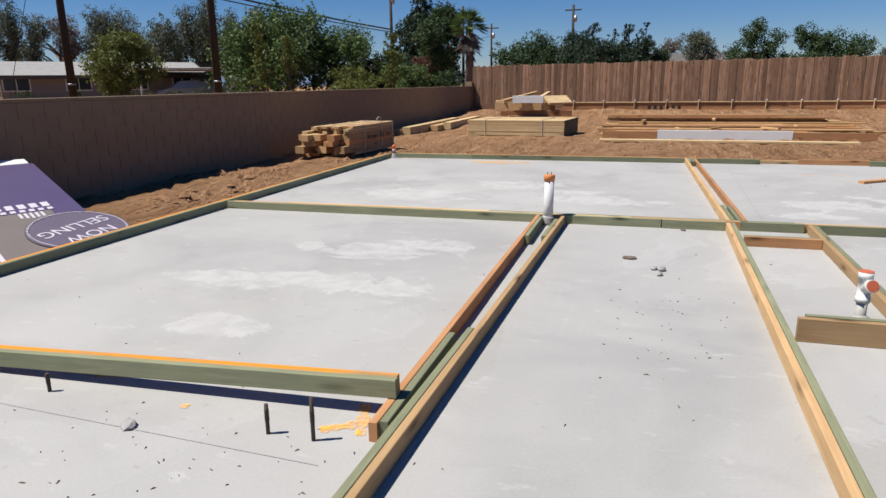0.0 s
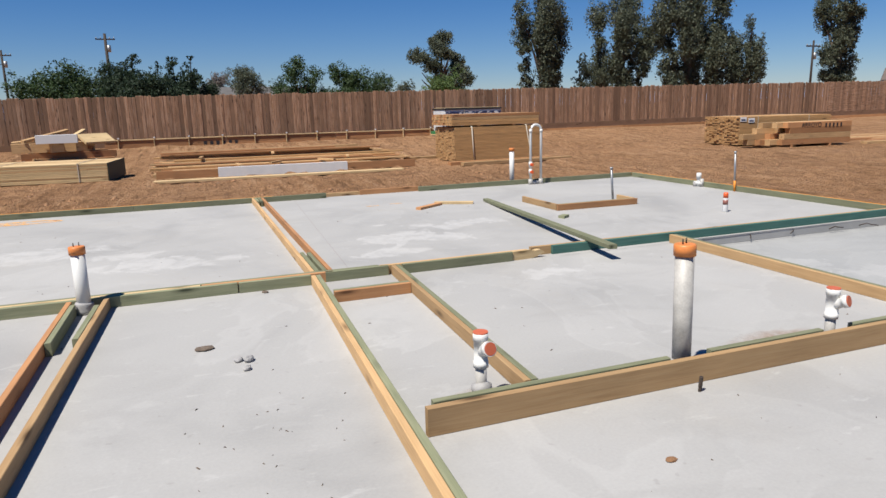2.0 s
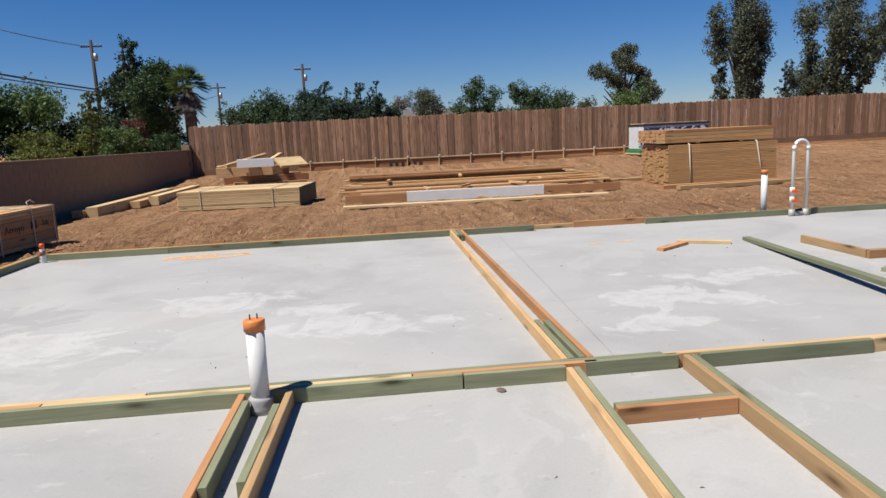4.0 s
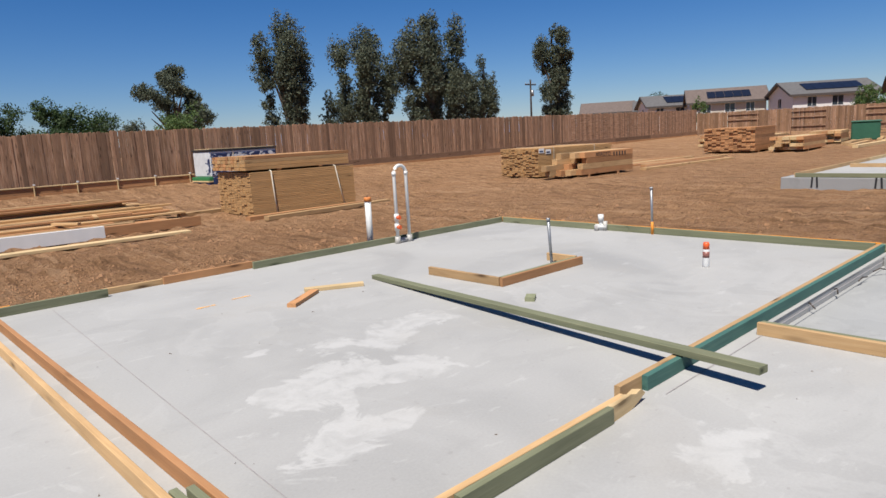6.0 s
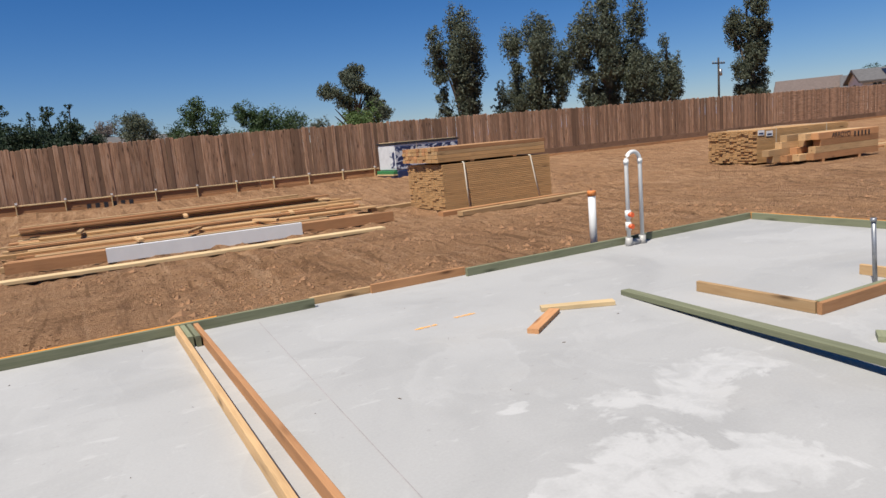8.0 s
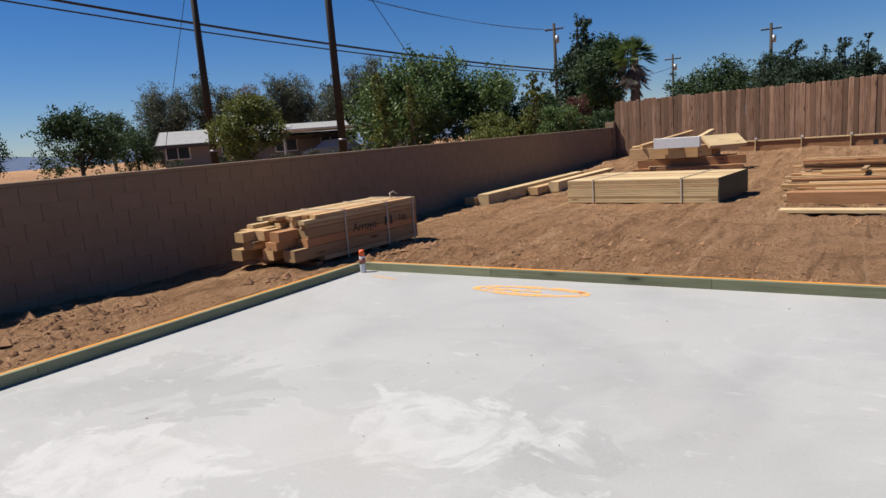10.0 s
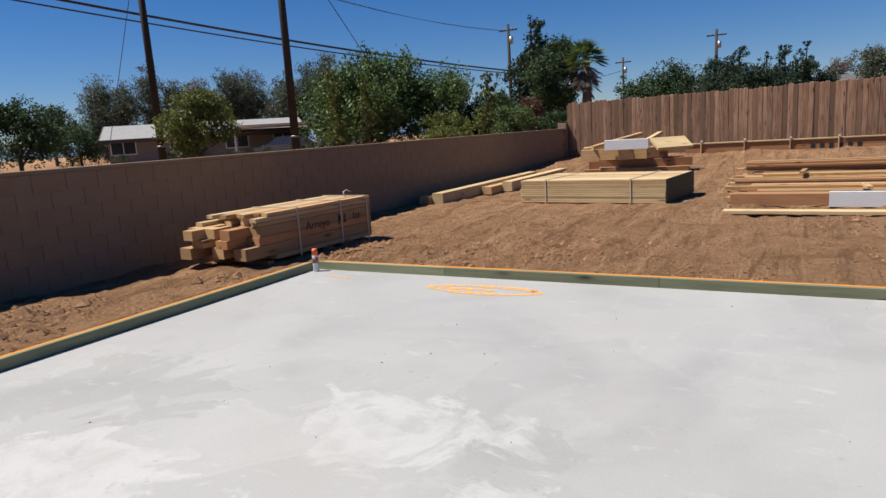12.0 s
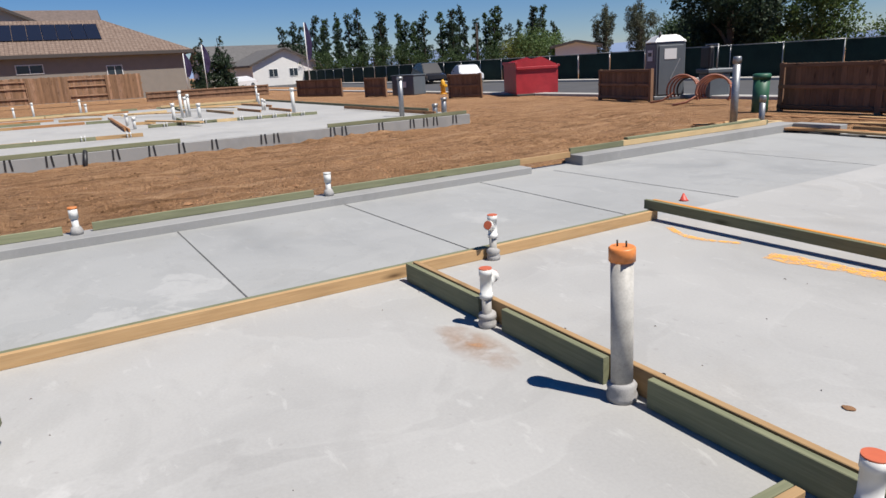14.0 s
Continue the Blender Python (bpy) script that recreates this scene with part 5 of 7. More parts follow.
# ---- board fence ----
def picket_mesh(h, mat, w=0.1428, t=0.019):
    """A fence board with clipped corners, along z (grain turned upright by the object)."""
    c, e = 0.03, 0.008
    s = [(0, -w / 2), (0, w / 2), (h - c, w / 2), (h, w / 2 - c), (h, -w / 2 + c), (h - c, -w / 2)]
    inner = [(x - (e if x > h - 0.001 else 0), y - math.copysign(e, y)) for x, y in s]
    rings = [[(x, y, z) for x, y in q] for q, z in ((inner, 0), (s, e), (s, t - e), (inner, t))]
    vs = sum(rings, [])
    fs = [tuple(range(5, -1, -1)), tuple(range(18, 24))] + [(6 * j + k, 6 * j + (k + 1) % 6, 6 * j + 6 + (k + 1) % 6, 6 * j + 6 + k) for j in range(3) for k in range(6)]
    return raw_mesh("picket", vs, fs, mat)


def fence_run(name, p, q, z0, z1, height, mats, label, front=1, limit=300, seed=1, kick=True, alternate=False):
    """Upright boards on rails and posts from p to q. front: the side on which the boards stand."""
    r = random.Random(seed)
    a, b = Vector((*p, 0)), Vector((*q, 0))
    L = (b - a).length
    turn = math.atan2(b.y - a.y, b.x - a.x)
    f = thing(name, Matrix.Translation((*p, z0)) @ Matrix.Rotation(turn, 4, "Z"), label, "fence", kind="structure")
    slope = (z1 - z0) / L
    pics = [picket_mesh(height + d, m) for m in mats for d in (-0.02, 0.0, 0.012, 0.02)]
    up = Matrix.Rotation(-math.pi / 2, 4, "Y") @ Matrix.Rotation(0, 4, "X")
    rest_v, rest_f = [], []
    n = int(L / 0.143)
    for i in range(n):
        x = 0.0715 + i * 0.143
        side = front
        if alternate and int(x / 2.4) % 2:
            side = -front
        z = slope * x + r.uniform(-0.02, 0.02)
        y = -0.045 if side > 0 else 0.05
        m = Matrix.Translation((x, y + r.uniform(-0.010, 0.010), z + 0.02)) @ Matrix.Rotation(radians(r.gauss(0, 0.12)), 4, "Y") @ Matrix.Rotation(radians(90), 4, "Z").inverted() @ up
        me = r.choice(pics)
        if i < limit:
            part("picket", me, f, m)
        else:
            k = len(rest_v)
            rest_v += [m @ v.co for v in me.vertices]
            rest_f += [tuple(k + j for j in pl.vertices) for pl in me.polygons]
    if rest_v:
        tagged(part("farther_pickets", raw_mesh("farther_pickets", rest_v, rest_f, mats[0]), f), kind="stuff")
    pitch = -math.atan(slope)
    for z in (0.35, 1.0, height - 0.25):
        x = 0.0
        while x < L - 0.1:
            l = min(2.4, L - x)
            part("rail", board_mesh(l, 0.04, 0.09, mats[-1]), f, Matrix.Translation((x, 0.0, z + slope * x)) @ Matrix.Rotation(pitch, 4, "Y"))
            x += 2.4
    x = 0.0
    while x <= L:
        part("post", board_mesh(height + 0.25, 0.09, 0.06, mats[-1]), f, Matrix.Translation((x, 0.022 if front > 0 else -0.03, -0.3 + slope * x)) @ up)
        x += 2.4
    if kick:
        x = 0.0
        while x < L - 0.1:
            l = min(4.8, L - x)
            for dz in (-0.26, 0.0):
                part("kick_board", board_mesh(l - 0.01, 0.04, 0.25, BROWN if dz else mats[-1]), f, Matrix.Translation((x, -0.075 - 0.01 * (dz < 0), -0.02 + dz + slope * x)) @ Matrix.Rotation(pitch, 4, "Y"))
            x += 4.8
    return f


fence_run("fence_north", (-8.42, 23.78), (51.8, 23.95), 0.27, 0.55, 1.93, (PICKET, PICKET, PICKET_OLD), "weathered reddish-brown board fence", seed=3)
fence_run("fence_east", (52.0, 23.9), (52.0, -7.2), 0.50, 0.35, 1.68, (PICKET_NEW, PICKET_NEW, PICKET), "cedar board fence with alternating panels", seed=5, alternate=True, kick=False)

# low retaining boards in front of the fence
rb = thing("retaining_boards", pose(-4.2, 22.9, 0.16), "low retaining boards with a pale cap and stakes", "boards", kind="structure")
for i in range(3):
    part("board", board_mesh(4.45, 0.04, 0.19, BROWN), rb, pose(4.5 * i, 0, 0.0))
    part("board", board_mesh(4.45, 0.04, 0.19, BROWN), rb, pose(4.5 * i, 0.005, 0.20))
    part("cap_board", board_mesh(4.48, 0.14, 0.035, PALE), rb, pose(4.5 * i, 0.02, 0.395))
for i in range(11):
    part("stake", board_mesh(0.52, 0.05, 0.03, PALE), rb, Matrix.Translation((0.5 + 1.28 * i, -0.05, -0.05)) @ Matrix.Rotation(-math.pi / 2, 4, "Y"))
    part("stake_top", box_mesh("stake_top", -0.03, -0.04, 0, 0.03, 0.02, 0.05, WHITE), rb, pose(0.5 + 1.28 * i, -0.04, 0.46))
for i in range(6):
    part("stencil_mark", box_mesh("stencil_mark", 3.6 + 0.24 * i, -0.026, 0.06, 3.72 + 0.24 * i, -0.0215, 0.26, BLACK), rb, None, "black stencil mark")

# ---- second slab across the track ----
S2X, S2Y0, S2Y1, S2Z = 14.8, -10.7, 3.90, 0.18
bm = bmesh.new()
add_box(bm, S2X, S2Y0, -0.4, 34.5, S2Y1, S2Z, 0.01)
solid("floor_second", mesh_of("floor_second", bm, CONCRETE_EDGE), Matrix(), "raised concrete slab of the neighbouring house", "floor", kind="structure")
solid("floor_second_top", box_mesh("floor_second_top", S2X + 0.1, S2Y0 + 0.1, S2Z - 0.1, 34.4, S2Y1 - 0.1, S2Z + 0.006, CONCRETE), Matrix(), "pale trowelled top of the raised slab", "floor", kind="structure")
r = random.Random(17)
z2 = S2Z + 0.008
def plate2(p, q, mt, dz=0.0):
    nm = {"treated_green_lumber": "treated green", "fir_lumber": "tan fir", "pale_fir_lumber": "pale fir", "reddish_fir_lumber": "reddish fir"}[mt.name]
    return board(p, q, mt, nm + " plate standing on the raised slab", z=z2 + dz, group="plates on the raised slab")


plate2((S2X + 0.03, 3.6), (S2X + 0.03, 0.6), GREEN)
plate2((S2X + 0.03, 0.6), (S2X + 0.03, -3.2), GREEN)
plate2((S2X + 0.03, -6.6), (S2X + 0.03, -10.6), GREEN)
plate2((S2X + 0.1, 3.63), (20.5, 3.63), TAN)
plate2((20.5, 3.63), (27.0, 3.63), PALE)
plate2((27.0, 3.63), (34.0, 3.63), GREEN)
for p, q, mt, dz in (((17.98, 3.4), (17.98, 0.3), TAN, 0), ((17.98, 0.3), (17.62, -2.8), TAN, 0), ((18.06, 3.4), (17.68, -2.75), GREEN, 0),
                     ((20.58, -3.3), (20.5, -5.6), GREEN, 0), ((20.5, -5.6), (20.1, -8.3), GREEN, 0), ((20.66, -3.4), (20.3, -7.9), PALE, 0),
                     ((27.0, -2.86), (19.6, -2.70), BROWN, 0), ((27.0, -2.78), (19.9, -2.62), BROWN, 0.02), ((25.9, 3.4), (25.42, -1.91), BROWN, 0), ((25.95, 3.4), (25.6, 0.2), TAN, 0),
                     ((25.37, -1.95), (25.2, -2.68), GREEN, 0), ((30.1, 3.4), (29.5, -1.05), BROWN, 0), ((31.2, 3.3), (30.7, -0.76), PALE, 0.092), ((30.7, -0.8), (31.9, -3.67), PALE, 0.092),
                     ((29.1, -3.4), (29.9, -5.25), PALE, 0), ((33.8, -5.6), (33.0, -10.3), PALE, 0.05), ((33.9, -5.4), (33.2, -10.2), GREEN, 0), ((26.6, -7.41), (23.8, -7.53), BROWN, 0),
                     ((25.2, -8.26), (22.6, -8.27), BROWN, 0), ((22.57, -3.19), (22.44, -3.77), TAN, 0), ((21.3, -9.76), (15.1, -9.79), BROWN, 0.03), ((22.9, 3.4), (22.5, 0.6), TAN, 0),
                     ((28.0, 3.4), (27.8, -0.6), GREEN, 0), ((28.3, -1.2), (27.7, -2.6), TAN, 0), ((32.4, 3.3), (32.2, -4.0), BROWN, 0), ((34.2, 3.5), (34.2, -4.6), GREEN, 0), ((31.5, -6.0), (31.0, -9.8), TAN, 0), ((28.0, -5.7), (31.8, -5.9), GREEN, 0),
                     ((24.0, -6.6), (27.5, -6.4), TAN, 0), ((22.0, -4.5), (24.4, -4.6), GREEN, 0), ((16.9, -10.6), (33.9, -10.6), GREEN, 0), ((27.0, -8.9), (31.0, -8.7), BROWN, 0)):
    plate2(p, q, mt, dz)


def saddle_strap(x, y):
    """A pair of white plastic straps bent over the plate."""
    s = thing("saddle_strap", pose(x, y, z2), "pair of white plastic straps bent over a plate", "strap", "straps on the raised slab")
    for d in (-0.04, 0.04):
        part("strap", tube_mesh("strap", [(-0.04, d, 0.0), (-0.045, d, 0.07)] + [(-0.045 * math.cos(a), d, 0.085 + 0.04 * math.sin(a)) for a in (0.4, 0.9, 1.57, 2.2, 2.7)] + [(0.045, d, 0.07), (0.04, d, 0.0)], 0.012, PVC, 6), s)


for x, y in ((17.93, -0.44), (17.8, -1.48), (17.69, -2.48), (20.55, -3.77), (20.53, -4.27), (20.51, -4.87), (20.43, -5.95), (20.35, -6.5), (20.28, -6.95), (20.22, -7.4), (20.14, -7.82)):
    saddle_strap(x - 0.06, y)
for i in range(5):
    a = r.uniform(0, 3.1)
    x, y = r.uniform(19, 33), r.uniform(-9, 2.5)
    board((x, y), (x + 3.2 * math.cos(a), y + 3.2 * math.sin(a)), r.choice((PALE, TAN)), "loose fir board lying over the plates", z=z2 + 0.093, w=0.14, h=0.04, name="loose_board", group="loose lumber")
for x, y, h, rr in ((21.9, -4.26, 0.62, 0.05), (24.5, -4.95, 0.95, 0.05), (24.65, -5.12, 0.72, 0.045), (24.8, -5.25, 0.8, 0.05), (23.68, -5.37, 0.5, 0.06), (20.6, -2.95, 0.36, 0.045), (22.5, -2.95, 0.4, 0.045),
                    (25.09, -7.99, 0.45, 0.045), (25.2, -8.1, 0.4, 0.04), (21.5, -8.01, 0.85, 0.06), (33.0, -10.0, 0.8, 0.045), (33.3, -2.2, 0.7, 0.045), (33.0, -2.4, 0.5, 0.045), (32.8, -0.4, 0.7, 0.04), (32.6, 0.3, 0.55, 0.04), (30.6, -9.4, 0.5, 0.05)):
    s = thing("riser_pipe", pose(x, y, S2Z), "white plastic riser pipe standing on the raised slab", "pipe", "risers on the raised slab")
    part("pipe", tube_mesh("pipe", [(0, 0, -0.02), (0, 0, h)], rr, PVC, 12), s)
    part("hub", tube_mesh("hub", [(0, 0, h - 0.1), (0, 0, h)], rr * 1.25, PVC, 12), s)
s = thing("water_riser", pose(23.6, 1.4, S2Z), "white plastic water pipe bent over in a loop", "pipe", "risers on the raised slab")
part("loop", tube_mesh("loop", [(0, -0.2, 0), (0, -0.2, 0.6)] + ring_pts((0, 0, 0.62), 0.2, math.pi, 0, 8, "yz") + [(0, 0.2, 0)], 0.035, PVC, 12), s)
part("base_fitting", tube_mesh("base_fitting", [(0, -0.2, 0), (0, -0.2, 0.12)], 0.05, PVC_OLD, 12), s)


def hold_down(y, z, k=1.0):
    s = thing("hold_down_strap", pose(S2X - 0.004, y, z), "pair of dark anchor straps on the slab's edge", "anchor strap", "anchor straps")
    for d in (-0.045, 0.045):
        part("strap", box_mesh("strap", -0.006, -0.018, -0.20 * k, 0.0, 0.018, 0.02, BLACK), s, Matrix.Translation((0, d, 0)) @ Matrix.Rotation(radians(4 if d > 0 else -4), 4, "X"))


for y in (3.2, 2.0, 1.0, 0.75, 0.0, -0.7, -1.1, -1.9, -2.6, -3.2, -3.9, -5.0, -5.3, -6.7, -7.0, -8.0, -8.9, -9.3, -9.6, -10.2):
    hold_down(y, S2Z - 0.01)
for y in (0.55, -1.35):
    s = thing("dark_hose", pose(S2X - 0.02, y, 0.17), "dark rubber sleeve hanging over the slab's edge", "hose")
    part("sleeve", tube_mesh("sleeve", [(0.15, 0, 0.02), (0.0, 0, 0.03), (-0.08, 0.02, -0.1), (-0.16, 0.05, -0.28)], 0.045, BLACK, 10), s)
for x, y, h in ((S2X + 1.3, -9.3, 1.15), (S2X + 0.35, -10.1, 0.55), (S2X + 0.5, -9.9, 0.4)):
    s = thing("grey_riser", pose(x, y, 0.1), "grey plastic conduit riser at the raised slab", "conduit", "conduit stubs")
    part("tube", tube_mesh("tube", [(0, 0, -0.05), (0, 0, h)], 0.07, STEEL, 14), s)
    part("collar", tube_mesh("collar", [(0, 0, h - 0.08), (0, 0, h)], 0.085, STEEL, 14), s)

# ---- things along the street ----
def fence_panel(x, y, turn, L, h, label="leftover dark brown fence panel standing on the earth", lean=0.0):
    s = thing("fence_panel", on(x, y, turn) @ pose(0, 0, 0, lean, 0, 0), label, "fence panel", "fence panels")
    n = int(L / 0.145)
    me = picket_mesh(h, PICKET_OLD)
    for i in range(n):
        part("picket", me, s, Matrix.Translation((0.07 + i * 0.145, -0.03, 0.05)) @ Matrix.Rotation(radians(90), 4, "Z").inverted() @ Matrix.Rotation(-math.pi / 2, 4, "Y"))
    for z in (0.08, h * 0.5, h - 0.05):
        part("rail", board_mesh(L, 0.05, 0.09, PICKET_OLD), s, Matrix.Translation((0, 0.02, z)))
    for x0 in (0.0, L):
        part("post", board_mesh(h + 0.06, 0.12, 0.11, PICKET_OLD), s, Matrix.Translation((x0, -0.03, 0)) @ Matrix.Rotation(-math.pi / 2, 4, "Y"))
    part("kick_board", board_mesh(L, 0.05, 0.28, PICKET_OLD), s, Matrix.Translation((0, -0.065, 0.03)))
    return s


fence_panel(15.8, -18.75, -10, 3.0, 1.06)
fence_panel(7.65, -17.1, -3, 2.45, 1.15)
fence_panel(3.2, -17.0, -1, 4.4, 1.12)
fence_panel(26.12, -18.73, 24, 1.8, 1.1, lean=-4)
fence_panel(34.22, -17.67, 12, 1.9, 1.05)
fence_panel(39.4, -17.1, 22, 4.1, 1.05)
fence_panel(52.2, -16.2, 95, 9.0, 0.75)
cab_box = thing("utility_cabinet", on(34.43, -20.48, 26), "dark grey metal utility cabinet with labels", "cabinet")
part("body", box_mesh("body", 0, 0, 0, 1.6, 1.2, 1.1, GREY_PLASTIC, 0.03), cab_box)
part("notice", box_mesh("notice", 0.55, 1.205, 0.45, 0.9, 1.215, 0.78, WHITE), cab_box, None, "white notice")
part("lid", box_mesh("lid", -0.04, -0.04, 1.1, 1.64, 1.24, 1.16, GREY_PLASTIC, 0.01), cab_box)

# dumpster
dp = thing("dumpster", on(25.98, -20.4, -113.5), "red steel skip with sloping top", "skip")
bm = bmesh.new()
prof = [(0, 0.1), (2.0, 0.1), (2.0, 1.35), (1.2, 1.75), (0, 1.5)]
va = [bm.verts.new((x, -1.3, z)) for x, z in prof]
vb = [bm.verts.new((x, 1.3, z)) for x, z in prof]
for i in range(5):
    if i in (2, 3):
        continue
    bm.faces.new((va[i], va[(i + 1) % 5], vb[(i + 1) % 5], vb[i]))
bm.faces.new(va[::-1])
bm.faces.new(vb)
bmesh.ops.recalc_face_normals(bm, faces=bm.faces)
bmesh.ops.solidify(bm, geom=bm.faces, thickness=0.04)
part("body", mesh_of("body", bm, RED), dp)
for y in (-1.33, 1.33):
    part("side_rib", box_mesh("side_rib", 0.02, y - 0.05, 1.2, 1.98, y + 0.05, 1.32, RED, 0.01), dp)
    part("skid", box_mesh("skid", 0.0, y - 0.1, 0.0, 2.0, y + 0.1, 0.1, FASCIA, 0.01), dp)
part("lip", box_mesh("lip", 1.95, -1.36, 1.28, 2.07, 1.36, 1.38, RED, 0.01), dp)
part("lip", box_mesh("lip", -0.06, -1.36, 1.44, 0.05, 1.36, 1.55, RED, 0.01), dp)

# portable toilet and wash stand
pt = thing("portable_toilet", on(16.6, -20.9, 62) @ Matrix.Diagonal((0.95, 0.95, 0.93, 1)), "grey plastic portable toilet with a white roof", "portable toilet")
part("base", box_mesh("base", 0, 0, 0, 1.2, 1.2, 0.16, GREY_PLASTIC, 0.03), pt)
part("cabin", box_mesh("cabin", 0.04, 0.04, 0.16, 1.16, 1.16, 2.1, GREY_PLASTIC, 0.04), pt)
part("door", box_mesh("door", 0.15, 1.165, 0.2, 1.05, 1.2, 2.0, GREY_PLASTIC, 0.012), pt)
part("door_brace", box_mesh("door_brace", 0.2, 1.2, 0.7, 0.24, 1.21, 1.5, STEEL), pt, pose(0.7, 0, 0.05, 0, -25, 0))
part("notice", box_mesh("notice", 0.4, 1.202, 1.5, 0.85, 1.214, 1.88, WHITE), pt, None, "white notice")
part("notice", box_mesh("notice", 1.164, 0.35, 1.45, 1.176, 0.85, 1.85, WHITE), pt, None, "white notice")
part("side_notice", box_mesh("side_notice", 1.178, 0.42, 1.62, 1.184, 0.78, 1.76, BLACK), pt, None, "dark print")
bm = bmesh.new()
bmesh.ops.create_cone(bm, cap_ends=True, segments=4, radius1=0.88, radius2=0.5, depth=0.28, matrix=Matrix.Translation((0.6, 0.6, 2.24)) @ Matrix.Rotation(radians(45), 4, "Z"))
bmesh.ops.bevel(bm, geom=bm.edges[:], offset=0.05, segments=2, affect="EDGES")
part("roof", mesh_of("roof", bm, WHITE), pt, None, "white plastic roof")
part("vent_pipe", tube_mesh("vent_pipe", [(0.95, 0.95, 2.2), (0.95, 0.95, 2.5)], 0.05, BLACK, 10), pt)
ws = thing("wash_stand", on(15.2, -21.6, 62), "grey plastic wash stand with a mirror back", "wash stand")
part("tank", box_mesh("tank", 0, 0, 0, 0.75, 0.9, 0.85, GREY_PLASTIC, 0.05), ws)
part("basin", box_mesh("basin", -0.08, -0.05, 0.85, 0.83, 0.95, 1.0, GREY_PLASTIC, 0.03), ws)
part("back_panel", box_mesh("back_panel", 0.55, 0.1, 1.0, 0.75, 0.8, 1.75, BLACK, 0.05), ws)
part("frame", tube_mesh("frame", [(0.5, -0.02, 0.9), (0.5, -0.02, 1.8), (0.5, 0.9, 1.8), (0.5, 0.9, 0.9)], 0.03, STEEL, 8), ws)

# coils of conduit
for k, (x, y, n, a) in enumerate(((14.0, -18.5, 4, 20), (12.7, -18.3, 4, 40))):
    s = thing("conduit_coil", on(x, y, a), "upright coil of reddish plastic conduit", "coil", "coils of conduit")
    for i in range(n):
        part("loop", tube_mesh("loop", ring_pts((0.05 * i, 0.09 * i - 0.2, 0.42), 0.40 + 0.03 * i, -0.5, math.pi + 0.6, 28), 0.032, COPPER if i or k else BLACK, 8), s)
    part("tail", tube_mesh("tail", [(0.5, -0.2, 0.35), (0.9, -0.3, 0.1), (1.3, -0.2, 0.03)], 0.032, COPPER, 8), s)

for x, y, h, rr, mt, lab in ((8.35, -13.0, 1.42, 0.075, STEEL, "grey plastic conduit riser with a collar"), (8.05, -13.5, 0.62, 0.06, STEEL, "short grey conduit riser"), (10.25, -16.7, 0.98, 0.2, GREEN_PLASTIC, "green plastic utility pedestal")):
    s = thing("utility_riser", on(x, y), lab, "riser", "utility risers")
    part("tube", tube_mesh("tube", [(0, 0, -0.2), (0, 0, h - 0.1)], rr, mt, 16), s)
    part("cap", tube_mesh("cap", [(0, 0, h - 0.14), (0, 0, h - 0.02), (0, 0, h)], rr * 1.1, mt, 16, [rr * 1.12, rr * 1.12, rr * 0.9]), s)
r = random.Random(2)
for i in range(22):
    x, y = r.uniform(7.75, 8.9), r.uniform(-14.4, -12.9)
    solid("wood_scrap", board_mesh(r.uniform(0.25, 0.7), 0.12, 0.03, r.choice((PALE, TAN, BROWN))), on(x, y, r.uniform(0, 180), 0.03), "scrap of fir board lying on the earth", "lumber", "wood scraps")
for i in range(12):
    x, y = r.uniform(2, 7), r.uniform(-15.5, -12.8)
    solid("loose_board", board_mesh(r.uniform(1.5, 3.5), 0.14, 0.04, r.choice((TAN, BROWN))), on(x, y, r.uniform(-10, 10), 0.02), "fir board lying on the earth", "lumber", "loose lumber")

hy = thing("fire_hydrant", on(32.3, -20.4), "yellow cast fire hydrant beside the street", "hydrant")
part("barrel", tube_mesh("barrel", [(0, 0, 0.05), (0, 0, 0.62), (0, 0, 0.75), (0, 0, 0.82)], 0.13, YELLOW, 16, [0.14, 0.14, 0.1, 0.03]), hy)
part("flange", tube_mesh("flange", [(0, 0, 0.0), (0, 0, 0.06)], 0.2, YELLOW, 16), hy)
part("outlet", tube_mesh("outlet", [(-0.24, 0, 0.5), (0.24, 0, 0.5)], 0.08, YELLOW, 12), hy)
part("outlet", tube_mesh("outlet", [(0, -0.24, 0.45), (0, 0, 0.45)], 0.09, YELLOW, 12), hy)

# windscreen fence along the far side of the street
wf = thing("windscreen_fence", pose(-10, -33.7, -0.1), "chain fence covered with dark green windscreen", "fence", kind="structure")
for i in range(38):
    bm = bmesh.new()
    n = 8
    vs = [[bm.verts.new((3.05 * i + 0.03 + 2.99 * k / n, 0.025 * math.sin(3.1 * k / n + i) * (1 if j else 0.4), 0.03 + j * 1.70)) for k in range(n + 1)] for j in (0, 1)]
    for k in range(n):
        bm.faces.new((vs[0][k], vs[0][k + 1], vs[1][k + 1], vs[1][k]))
    bmesh.ops.solidify(bm, geom=bm.faces, thickness=0.01)
    part("screen", mesh_of("screen", bm, SCREEN), wf)
    part("post", tube_mesh("post", [(3.05 * i, 0.05, 0), (3.05 * i, 0.05, 1.8)], 0.03, STEEL, 8), wf)
    part("top_rail", tube_mesh("top_rail", [(3.05 * i, 0.05, 1.76), (3.05 * i + 3.05, 0.05, 1.76)], 0.022, STEEL, 8), wf)


